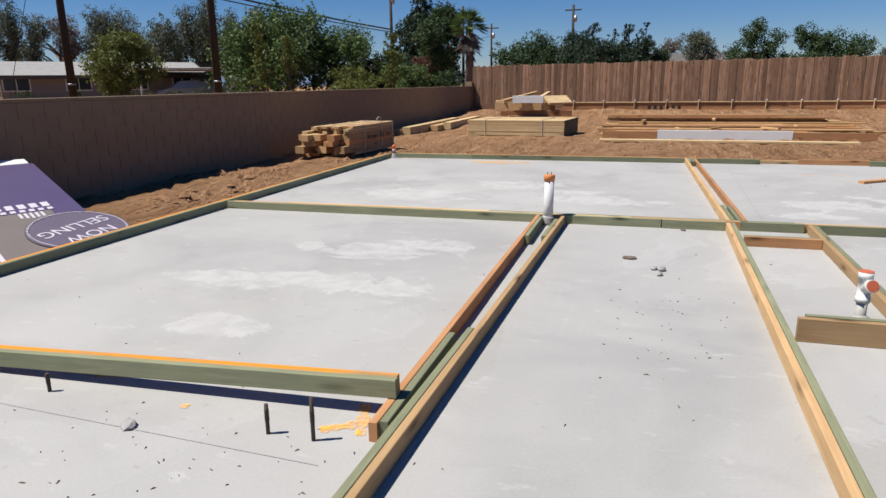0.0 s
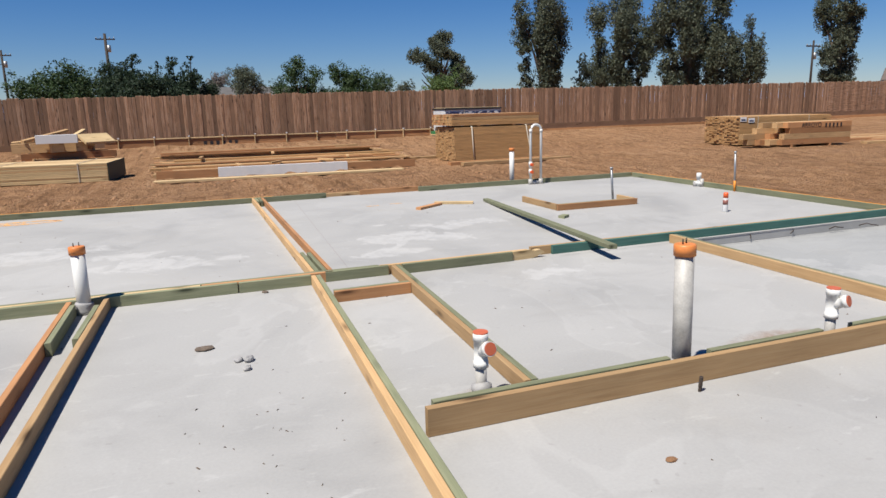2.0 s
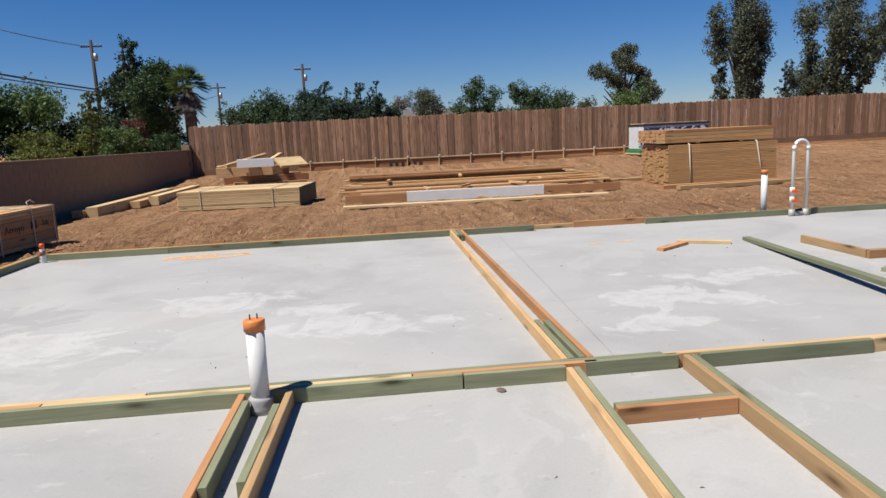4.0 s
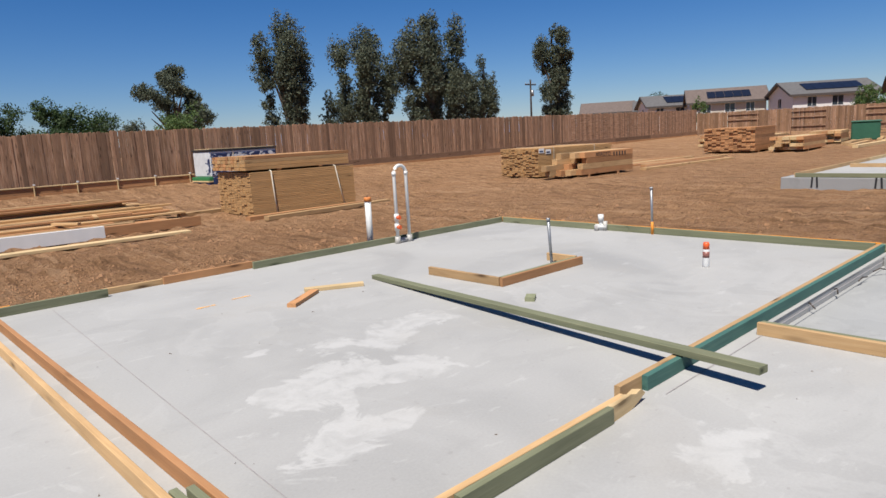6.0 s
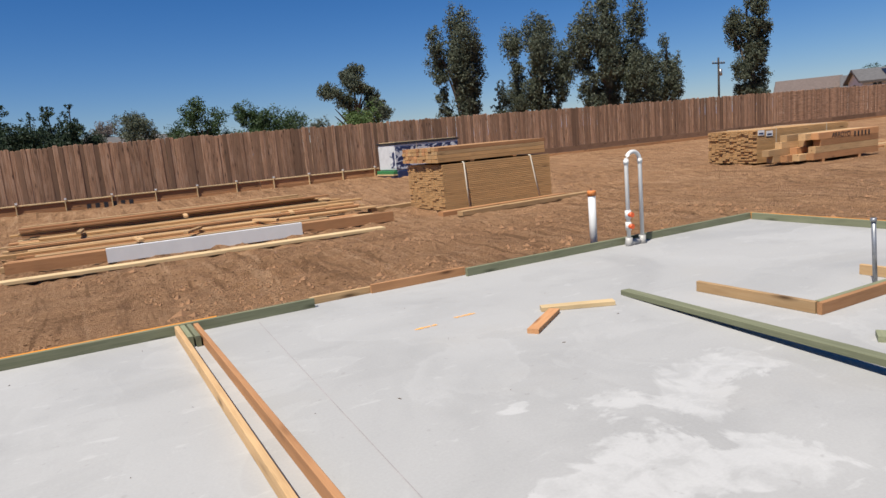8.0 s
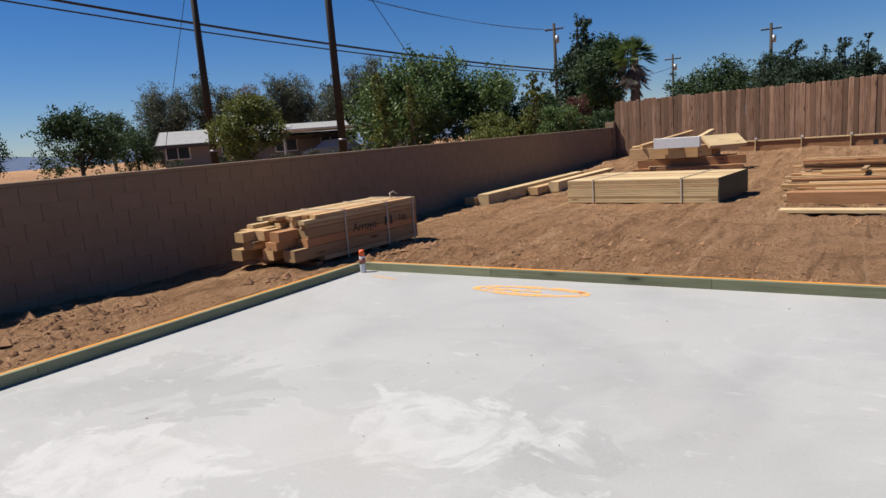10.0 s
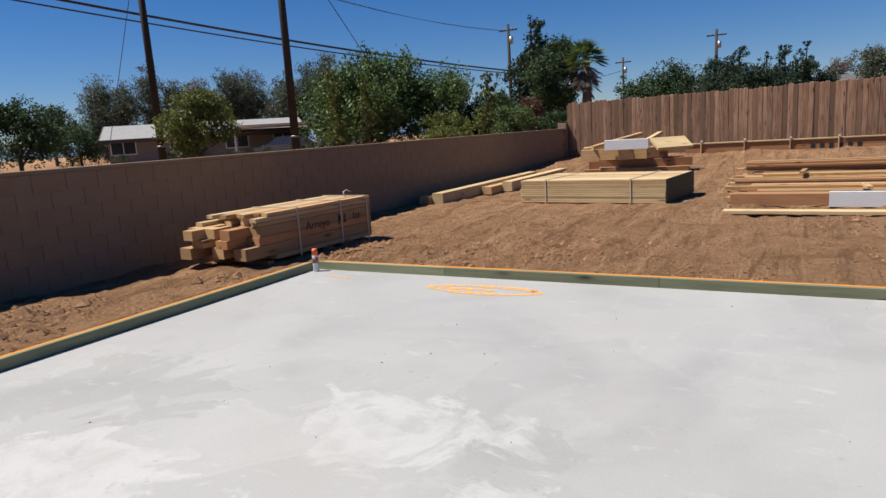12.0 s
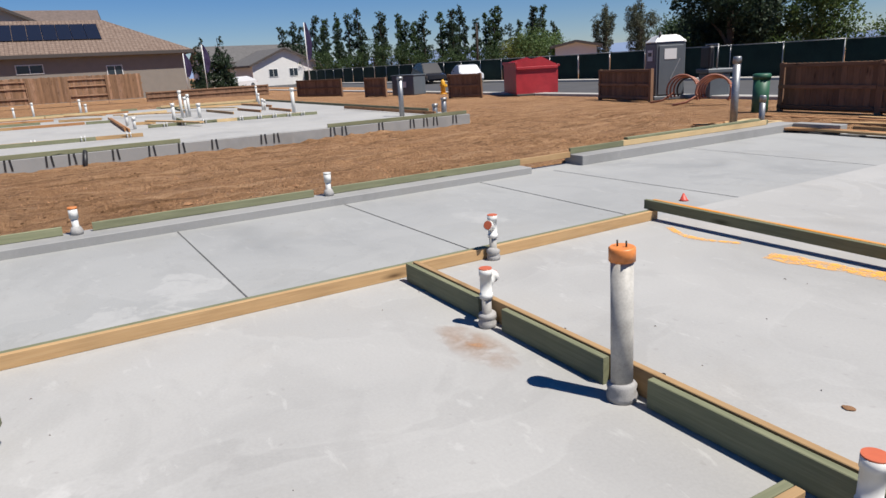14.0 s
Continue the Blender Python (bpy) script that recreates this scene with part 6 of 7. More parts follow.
def vehicle(x, y, turn, paint, label, L=4.5, H=1.5, z=None, category="car"):
    z = ground_z(x, y) if z is None else z
    s = thing("car", pose(x, y, z, 0, 0, turn), label, category, "parked vehicles")
    W = 1.8
    bm = bmesh.new()
    prof = [(0, 0.35), (0.05, 0.75), (0.95, 0.92), (1.7, H * 0.97), (3.0, H), (3.9, H * 0.8), (4.4, 0.95), (4.5, 0.4), (4.3, 0.25), (0.2, 0.25)]
    prof = [(px * L / 4.5, pz) for px, pz in prof]
    def ring(y, k):
        return [bm.verts.new((px, y * (1 - 0.16 * max(0, (pz - 0.9) / (H - 0.9)) * k), pz)) for px, pz in prof]
    a, b = ring(-W / 2, 1), ring(W / 2, 1)
    for i in range(len(prof)):
        j = (i + 1) % len(prof)
        bm.faces.new((a[i], a[j], b[j], b[i]))
    bm.faces.new(a[::-1])
    bm.faces.new(b)
    bmesh.ops.recalc_face_normals(bm, faces=bm.faces)
    bmesh.ops.bevel(bm, geom=bm.edges[:], offset=0.05, segments=2, affect="EDGES")
    part("body", mesh_of("body", bm, paint), s)
    for side in (-1, 1):
        vs = [(1.55 * L / 4.5, side * (W / 2 - 0.035), 0.98), (3.75 * L / 4.5, side * (W / 2 - 0.035), 0.98), (3.2 * L / 4.5, side * (W / 2 - 0.13), H - 0.1), (1.95 * L / 4.5, side * (W / 2 - 0.13), H - 0.1)]
        vs += [(vx, vy - side * 0.05, vz) for vx, vy, vz in vs]
        part("side_window", raw_mesh("side_window", vs, [(0, 1, 2, 3), (7, 6, 5, 4), (0, 4, 5, 1), (1, 5, 6, 2), (2, 6, 7, 3), (3, 7, 4, 0)], GLASS), s)
        for wx in (0.85, 3.6):
            w = part("wheel", tube_mesh("tyre", [(0, -0.1, 0), (0, 0.1, 0)], 0.33, BLACK, 20), s, Matrix.Translation((wx * L / 4.5, side * (W / 2 - 0.08), 0.33)))
            part("rim", tube_mesh("rim", [(0, -0.105, 0), (0, 0.105, 0)], 0.2, STEEL, 14), w)
    vs = [(3.12 * L / 4.5, -0.68, H + 0.004), (3.12 * L / 4.5, 0.68, H + 0.004), (3.92 * L / 4.5, 0.72, H * 0.8 + 0.03), (3.92 * L / 4.5, -0.72, H * 0.8 + 0.03)]
    part("rear_window", raw_mesh("rear_window", vs + [(a, b, c - 0.03) for a, b, c in vs], [(0, 1, 2, 3), (7, 6, 5, 4), (0, 4, 5, 1), (2, 6, 7, 3)], GLASS), s)
    for yy in (-0.7, 0.7):
        part("tail_light", box_mesh("tail_light", 4.42 * L / 4.5, yy - 0.14, 0.72, 4.49 * L / 4.5, yy + 0.14, 0.86, RED, 0.01), s)
    return s


vehicle(44.7, -30.7, -20, CAR_WHITE, "white hatchback parked at the far kerb", z=-0.12)
vehicle(50.8, -31.0, -8, CAR_BLACK, "black sport utility car parked at the far kerb", H=1.85, z=-0.12)
vehicle(-36.5, 36.2, 45, CAR_SILVER, "silver sedan parked under the carport")
vehicle(-34.0, 39.5, 45, CAR_WHITE, "white pickup parked beside the carport", H=1.75)
vehicle(84.0, -20.5, -60, CAR_WHITE, "white car parked before the houses")


# ---- houses ----
def house(x, y, turn, L, W, wall_h, rise, wall_mat, roof_mat, label, hip=False, windows=(), solar=None, over=0.5, z=None, side_windows=()):
    """Long side along local x, centred. windows: (along, bottom, width, height) on the side at -y."""
    z = ground_z(x, y) if z is None else z
    s = thing("house", pose(x, y, z, 0, 0, turn), label, "house", "houses")
    bm = bmesh.new()
    add_box(bm, -L / 2, -W / 2, -0.3, L / 2, W / 2, wall_h)
    body = part("wall", mesh_of("wall", bm, wall_mat), s)
    if not hip:
        for sx in (-1, 1):
            vs = [(sx * L / 2, -W / 2, wall_h), (sx * L / 2, W / 2, wall_h), (sx * L / 2, 0, wall_h + rise), (sx * (L / 2 - 0.2), -W / 2, wall_h), (sx * (L / 2 - 0.2), W / 2, wall_h), (sx * (L / 2 - 0.2), 0, wall_h + rise)]
            part("gable", raw_mesh("gable", vs, [(0, 1, 2), (5, 4, 3), (0, 2, 5, 3), (1, 4, 5, 2)], wall_mat), s)
    k = rise / (W / 2)
    l, w, e = L / 2 + over, W / 2 + over, wall_h - over * k
    t = 0.14
    rl = l - (w if hip else 0)
    ridge = e + w * k
    up = [(-l, -w, e), (l, -w, e), (l, w, e), (-l, w, e), (-rl, 0, ridge), (rl, 0, ridge)]
    vs = [(a, b, c + t) for a, b, c in up] + up
    fs = [(0, 1, 5, 4), (2, 3, 4, 5), (1, 2, 5), (3, 0, 4)] if hip else [(0, 1, 5, 4), (2, 3, 4, 5)]
    fs = fs + [tuple(i + 6 for i in f[::-1]) for f in fs]
    rim = [(0, 1), (1, 2), (2, 3), (3, 0)] if hip else [(0, 1), (1, 5), (5, 2), (2, 3), (3, 4), (4, 0)]
    fs += [(b, a, a + 6, b + 6) for a, b in rim]
    roof = part("roof", raw_mesh("roof", vs, fs, roof_mat), s)
    for sy in (-1, 1):
        part("fascia", box_mesh("fascia", -l, sy * w - 0.03, e - 0.12, l, sy * w + 0.03, e + t + 0.01, FASCIA), s)
    for sx in (-1, 1):
        if hip:
            part("fascia", box_mesh("fascia", sx * l - 0.03, -w, e - 0.12, sx * l + 0.03, w, e + t + 0.01, FASCIA), s)
        else:
            for sy in (-1, 1):
                ln = math.hypot(w, ridge - e)
                part("fascia", box_mesh("fascia", -0.03, 0, -0.10, 0.03, ln, t + 0.01, FASCIA), s, Matrix.Translation((sx * l, sy * w, e)) @ Matrix.Rotation(0 if sy < 0 else math.pi, 4, "Z") @ Matrix.Rotation(math.atan2(ridge - e, w), 4, "X"))
    for side, lst in ((0, windows), (1, side_windows)):
        for (a, b, ww, hh) in lst:
            base = Matrix.Translation((a, -W / 2, b)) if side == 0 else Matrix.Translation((-L / 2, a, b)) @ Matrix.Rotation(-math.pi / 2, 4, "Z")
            wn_ = part("window", box_mesh("window_frame", -ww / 2 - 0.07, -0.05, -0.07, ww / 2 + 0.07, 0.02, hh + 0.07, WHITE, 0.01), s, base)
            part("pane", box_mesh("pane", -ww / 2, -0.058, 0, ww / 2, -0.045, hh, GLASS), wn_)
            part("mullion", box_mesh("mullion", -0.025, -0.065, 0, 0.025, -0.05, hh, WHITE), wn_)
    if solar:
        a0, a1, h0, h1 = solar
        ang = math.atan(k)
        n = max(1, round((a1 - a0) / 1.1))
        for i in range(n):
            part("solar_panel", box_mesh("solar_panel", 0.02, 0, 0, (a1 - a0) / n - 0.02, (h1 - h0) / math.cos(ang), 0.06, SOLAR), s,
                 Matrix.Translation((a0 + (a1 - a0) / n * i, -w + h0, e + h0 * k + t + 0.05)) @ Matrix.Rotation(ang, 4, "X"))
    return s


# big tiled house nearby: long side faces the lot
def tile_material():
    m, nt, b = material("brown_barrel_tile", 0.85, 0, 0.2)
    w = nt.nodes.new("ShaderNodeTexWave")
    w.wave_type, w.bands_direction = "BANDS", "X"
    w.inputs["Scale"].default_value, w.inputs["Distortion"].default_value = 1.0, 0.0
    nt.links.new(mapped(nt, (1.05, 1, 1), shift=False), w.inputs["Vector"])
    w2 = nt.nodes.new("ShaderNodeTexWave")
    w2.wave_type, w2.bands_direction, w2.wave_profile = "BANDS", "Z", "SAW"
    w2.inputs["Scale"].default_value = 1.9
    nt.links.new(mapped(nt, (1, 1, 1), shift=False), w2.inputs["Vector"])
    n = noise_tex(nt, mapped(nt, (3, 3, 6), shift=False), 1.3, 4, 0.7)
    c = ramp(nt, n, [(0.3, (0.108, 0.0756, 0.0612)), (0.5, (0.18, 0.13, 0.104)), (0.72, (0.259, 0.202, 0.166))])
    c = mix(nt, ramp(nt, w2.outputs["Fac"], [(0.0, (0.576, 0.576, 0.576)), (0.25, (0, 0, 0))]), c, (0.0504, 0.036, 0.0288))
    nt.links.new(c, b.inputs["Base Color"])
    bump(nt, b, w.outputs["Fac"], 0.8, 0.08)
    return m


TILE = tile_material()
house(68.2, -1.95, -90, 20.9, 11.2, 3.74, 2.71, STUCCO_GREY, TILE, "single storey taupe stucco house with a brown tiled hip roof", hip=True, z=0.35,
      windows=((-7.2, 1.2, 2.0, 1.5), (-1.5, 2.2, 1.8, 0.6), (4.6, 0.6, 1.1, 1.9)), solar=(-4.4, 4.2, 2.3, 5.2), over=0.6)
house(81.0, 1.7, 0, 11.0, 9.8, 6.3, 2.3, STUCCO, ROOF_BROWN, "two storey cream stucco house with a gabled roof", z=0.4, over=0.5)
house(83.0, -2.5, -90, 9.5, 7.0, 6.9, 1.7, STUCCO, ROOF_BROWN, "two storey cream house wing with a tiled roof", z=0.4)
for (x, y, turn, L, W, h, rise, mt, sol) in ((95.0, 49.0, -48, 8.5, 7.5, 4.5, 1.5, STUCCO_WHITE, (-1.5, 3.8, 1.0, 3.4)), (92.0, 39.5, -60, 9.5, 7.5, 4.5, 1.7, STUCCO, (-2.5, 3.0, 1.0, 3.0)), (91.0, 27.0, -50, 9.5, 8.0, 4.5, 1.5, STUCCO_WHITE, (-3.0, 3.6, 1.2, 3.4)),
                                            (89.0, 15.3, -70, 7.5, 7.0, 4.2, 1.5, STUCCO, (-2.0, 2.0, 1.0, 2.8)), (110.0, 70.0, -60, 9.0, 7.5, 4.6, 1.8, STUCCO, None), (112.0, 60.0, -60, 9.0, 7.5, 4.4, 1.7, STUCCO_WHITE, None)):
    house(x, y, turn, L, W, h, rise, mt, ROOF_GREY if mt is STUCCO_WHITE else ROOF_BROWN, "far stucco house with a shingled gable roof" + (" and solar panels" if sol else ""), solar=sol, windows=((-2.6, 3.0, 1.0, 1.1), (0.3, 3.0, 1.2, 1.1), (2.8, 3.0, 1.0, 1.1)), side_windows=((0, 3.0, 1.0, 1.1),), z=-0.3)
house(97.0, -30.5, 5, 9.0, 9.5, 2.6, 2.0, STUCCO_WHITE, ROOF_GREY, "white gabled house beyond the lots", side_windows=((-1.2, 0.9, 1.2, 1.0), (1.8, 0.9, 1.2, 1.0)), z=0.2)
house(106.0, -30.0, -85, 16.0, 8.0, 3.4, 2.2, STUCCO_WHITE, ROOF_GREY, "white house with a long grey roof", z=0.2)
house(52.5, -48.5, -40, 5.0, 4.0, 2.7, 0.4, WHITE, WHITE, "low white shed behind the windscreen fence")
house(-43.6, 38.4, 50, 14.0, 8.0, 1.95, 1.0, STUCCO_GREY, ROOF_PALE, "low ranch house with a grey shingled roof", windows=((-6, 0.9, 1.6, 1.1), (-2, 0.9, 1.6, 1.1), (2, 0.9, 1.6, 1.1), (5.5, 0.9, 1.4, 1.1)))
house(-40.5, 93.0, 20, 6.0, 6.0, 3.2, 1.5, STUCCO, ROOF_BROWN, "far tan stucco house with a tiled roof", windows=((0, 1.4, 1.2, 1.2),))
house(4.0, 75.0, 5, 12.0, 7.0, 2.8, 1.3, STUCCO, ROOF_GREY, "low house behind the board fence")
cp = thing("carport", on(-35.5, 38.0, 48), "open carport with a flat roof on thin posts", "carport")
part("roof", box_mesh("roof", -3.5, -3.0, 2.25, 3.5, 3.0, 2.4, STUCCO_WHITE, 0.02), cp)
for px in (-3.3, 3.3):
    for py in (-2.8, 2.8):
        part("post", box_mesh("post", px - 0.06, py - 0.06, 0, px + 0.06, py + 0.06, 2.25, WHITE), cp)


# ---- utility poles and cables ----
def utility_pole(x, y, h, arms=True, r=0.2, lean=0.0):
    s = thing("utility_pole", on(x, y) @ pose(0, 0, 0, 0, lean, 0), "dark wooden utility pole", "utility pole", "utility poles")
    part("shaft", tube_mesh("shaft", [(0, 0, -0.5), (0, 0, h)], r, POLE, 14, [r * 1.15, r * 0.8]), s)
    if arms:
        part("crossarm", box_mesh("crossarm", -1.1, -0.08, h - 0.75, 1.1, 0.08, h - 0.6, POLE, 0.01), s)
        for dx in (-1.0, -0.5, 0.5, 1.0):
            part("insulator", tube_mesh("insulator", [(dx, 0, h - 0.6), (dx, 0, h - 0.42)], 0.05, RUBBER, 8), s)
        part("transformer", tube_mesh("transformer", [(0.32, 0, h - 2.2), (0.32, 0, h - 1.4)], 0.22, STEEL, 12), s)
    else:
        part("band", tube_mesh("band", [(0, 0, 1.2), (0, 0, 1.3)], r * 1.2, STEEL, 12), s)
    return s


utility_pole(-35.8, 27.7, 15.5, False, 0.22)
utility_pole(-25.1, 27.85, 15.0, False, 0.20)
utility_pole(-30.9, 72.5, 12.7, True, 0.2)
utility_pole(-10.4, 88.0, 11.0, True, 0.2)
utility_pole(-23.7, 97.0, 9.8, True, 0.16)
utility_pole(-19.0, 62.0, 8.5, False, 0.14)
utility_pole(70.5, 56.5, 7.9, True, 0.14)
utility_pole(57.0, -39.5, 5.4, False, 0.1)


def cable(p, q, sag, rad, label):
    pts = []
    for i in range(25):
        k = i / 24
        v = Vector(p).lerp(Vector(q), k)
        pts.append((v.x, v.y, v.z - 4 * sag * k * (1 - k)))
    solid("cable", tube_mesh("cable", pts, rad, BLACK, 6), Matrix(), label, "cable", "overhead cables")


cable((-46.0, 12.0, 13.0), (-30.8, 72.3, 8.0), 0.7, 0.09, "thick black overhead cable")
cable((-46.0, 12.0, 12.4), (-30.8, 72.3, 7.7), 0.7, 0.055, "thinner black overhead cable")
cable((-34.0, 22.0, 14.0), (-31.5, 72.3, 12.5), 1.2, 0.018, "thin dark overhead wire")
cable((-33.0, 22.0, 13.3), (-30.4, 72.3, 12.4), 1.2, 0.018, "thin dark overhead wire")
cable((-30.8, 72.3, 8.0), (-23.7, 97.0, 8.6), 1.2, 0.03, "thin dark overhead wire")
cable((-25.1, 27.85, 13.0), (-21.0, 35.0, 0.5), 0.0, 0.02, "steel guy wire from the pole to the ground")
cable((-35.8, 27.7, 13.0), (-40.5, 27.0, 0.5), 0.0, 0.02, "steel guy wire from the pole to the ground")

# flags and flagpole before the houses
for x, y, h, col in ((56.5, -21.3, 5.7, PURPLE), (60.5, -13.4, 4.2, PURPLE), (59.5, -11.6, 3.5, PURPLE)):
    s = thing("feather_flag", on(x, y), "tall purple feather flag on a white pole", "flag", "flags")
    part("pole", tube_mesh("pole", [(0, 0, 0), (0, 0, h)], 0.035, WHITE, 10), s)
    bm = bmesh.new()
    vs = [[bm.verts.new((0.02 * math.sin(j * 1.3), -0.05 - k * (0.42 * math.sin(math.pi * min(1, (j + 1) / 9)) + 0.1), h * 0.45 + h * 0.55 * j / 8)) for k in (0, 1)] for j in range(9)]
    for j in range(8):
        bm.faces.new((vs[j][0], vs[j][1], vs[j + 1][1], vs[j + 1][0]))
    bmesh.ops.solidify(bm, geom=bm.faces, thickness=0.01)
    part("banner", mesh_of("banner", bm, col), s, None, "purple banner")


# ---- trees ----
def leaves_mesh(lobes, n, size, mat, seed, flat=0.0, clump=14, spread=0.5):
    """Many small leaf quads in clumps near the skin of the given lobes (centre, radii)."""
    g = np.random.default_rng(seed)
    vol = np.array([l[1][0] * l[1][1] * l[1][2] for l in lobes]) ** 0.67
    which = g.choice(len(lobes), n // clump, p=vol / vol.sum())
    c = np.array([l[0] for l in lobes])[which]
    rad = np.array([l[1] for l in lobes])[which]
    d = g.normal(size=(len(which), 3))
    d /= np.linalg.norm(d, axis=1)[:, None]
    c = c + d * rad * g.uniform(0.3, 1.05, (len(which), 1))
    c = np.repeat(c, clump, 0)
    sp = np.repeat(rad.min(1), clump)[:, None] * spread
    p = c + g.normal(size=c.shape) * sp * 0.4
    a = g.normal(size=p.shape)
    a[:, 2] -= flat
    a /= np.linalg.norm(a, axis=1)[:, None]
    b = np.cross(a, g.normal(size=p.shape))
    b /= np.linalg.norm(b, axis=1)[:, None]
    s = size * g.uniform(0.6, 1.4, (len(p), 1))
    a, b = a * s, b * s * 0.5
    v = np.stack([p - a, p + b, p + a, p - b], 1).reshape(-1, 3)
    f = np.arange(len(v)).reshape(-1, 4)
    me = bpy.data.meshes.new("crown")
    me.from_pydata(v.tolist(), [], f.tolist())
    me.materials.append(mat)
    return me


def branchy(h, r, n, seed, top=0.75, width=0.3):
    rr = random.Random(seed)
    bm = bmesh.new()
    bend = [(0, 0, -0.3), (rr.uniform(-.02, .02) * h, rr.uniform(-.02, .02) * h, h * 0.3), (rr.uniform(-.04, .04) * h, rr.uniform(-.04, .04) * h, h * top)]
    add_tube(bm, bend, r, 8, True, [r, r * 0.75, r * 0.25])
    for i in range(n):
        k = rr.uniform(0.25, 0.65)
        a = rr.uniform(0, 6.28)
        s = Vector(bend[0]).lerp(Vector(bend[2]), k)
        e = s + Vector((math.cos(a) * width * h * rr.uniform(.5, 1), math.sin(a) * width * h * rr.uniform(.5, 1), h * rr.uniform(0.12, 0.35)))
        add_tube(bm, [s, s.lerp(e, 0.5) + Vector((0, 0, 0.02 * h)), e], r, 6, True, [r * 0.5, r * 0.35, r * 0.1])
    return mesh_of("trunk", bm, BARK)


def tree(x, y, w, ztop, kind, label, seed, leaf=LEAF_GREEN, n=2600, base=None):
    z = ground_z(x, y)
    h = ztop - z
    rr = random.Random(seed)
    s = thing("tree", pose(x, y, z, 0, 0, rr.uniform(0, 360)), label, "tree", "trees")
    R = w * 0.6
    lobes = []
    size = 0.022 * (h + w) / 2 + 0.05
    if kind == "euc":
        stems = [(i * 1.57 + rr.uniform(-0.4, 0.4), R * rr.uniform(0.35, 0.62), rr.uniform(0.74, 0.97)) for i in range(4)] + [(0.0, 0.0, 1.0)]
        for a, d, top in stems:
            for j in range(5):
                k = top * (0.26 + 0.74 * (j + rr.uniform(0.4, 1.0)) / 5)
                e = d * (0.55 + 0.45 * k / top)
                q = R * rr.uniform(0.13, 0.25) * (1.25 if j > 2 else 1.0)
                qa = a + rr.uniform(-0.5, 0.5)
                lobes.append(((e * math.cos(qa), e * math.sin(qa), h * k - q * 1.2), (q, q, q * rr.uniform(1.2, 2.0))))
        trunk = branchy(h, 0.025 * h, 7, seed, 0.85, 0.14)
    elif kind == "spread":
        # leaning limbs that carry separate high clumps, with sky between them
        for i in range(15):
            a = i * 2.4
            d = R * rr.uniform(0.15, 0.95)
            q = R * rr.uniform(0.17, 0.30)
            lobes.append(((d * math.cos(a), d * math.sin(a), h * (0.92 - 0.30 * (d / R) ** 2 - rr.uniform(0, 0.36))), (q, q, q * 0.75)))
        trunk = branchy(h, 0.035 * h, 12, seed, 0.7, 0.42)
    elif kind == "round":
        for i in range(22):
            a, d = rr.uniform(0, 6.28), R * rr.uniform(0.15, 0.72)
            q = R * rr.uniform(0.26, 0.44)
            k = rr.uniform(0.30, 0.97)
            d *= math.sqrt(max(0.15, 1 - ((k - 0.5) / 0.56) ** 2))
            lobes.append(((d * math.cos(a), d * math.sin(a), h * k - q * 0.5), (q, q, min(q, 0.22 * h))))
        trunk = branchy(h, 0.03 * h, 6, seed, 0.6, 0.25)
    elif kind == "cone":
        m = 11
        for i in range(m):
            k = 0.06 + 0.88 * i / (m - 1)
            q = R * (1.0 - 0.84 * k) * rr.uniform(0.75, 1.05)
            for _ in range(3 if k < 0.7 else 1):
                a = rr.uniform(0, 6.28)
                lobes.append(((0.45 * q * math.cos(a), 0.45 * q * math.sin(a), h * k), (q * 0.8, q * 0.8, h * 0.085)))
        trunk = branchy(h, 0.02 * h, 0, seed, 0.97)
    elif kind == "poplar":
        for i in range(15):
            k = 0.08 + 0.90 * i / 14
            q = R * (0.95 - 0.7 * abs(k - 0.35)) * rr.uniform(0.6, 1.0)
            a = rr.uniform(0, 6.28)
            lobes.append(((0.35 * q * math.cos(a), 0.35 * q * math.sin(a), h * k), (q * 0.8, q * 0.8, h * 0.06)))
        trunk = branchy(h, 0.02 * h, 0, seed, 0.97)
    else:
        for i in range(7):
            a, d = rr.uniform(0, 6.28), R * rr.uniform(0.1, 0.6)
            lobes.append(((d * math.cos(a), d * math.sin(a), h * rr.uniform(0.45, 0.9)), (R * 0.45, R * 0.45, h * 0.15)))
        trunk = branchy(h, 0.03 * h, 14, seed, 0.8, 0.3)
    part("trunk", trunk, s)
    airy = kind in ("euc", "spread")
    part("crown", leaves_mesh(lobes, int(n * (1.8 if airy else 1.5)), size * (0.40 if airy else 0.56), leaf, seed, flat=0.6 if airy else 0.0, spread=0.42, clump=22), s)
    return s


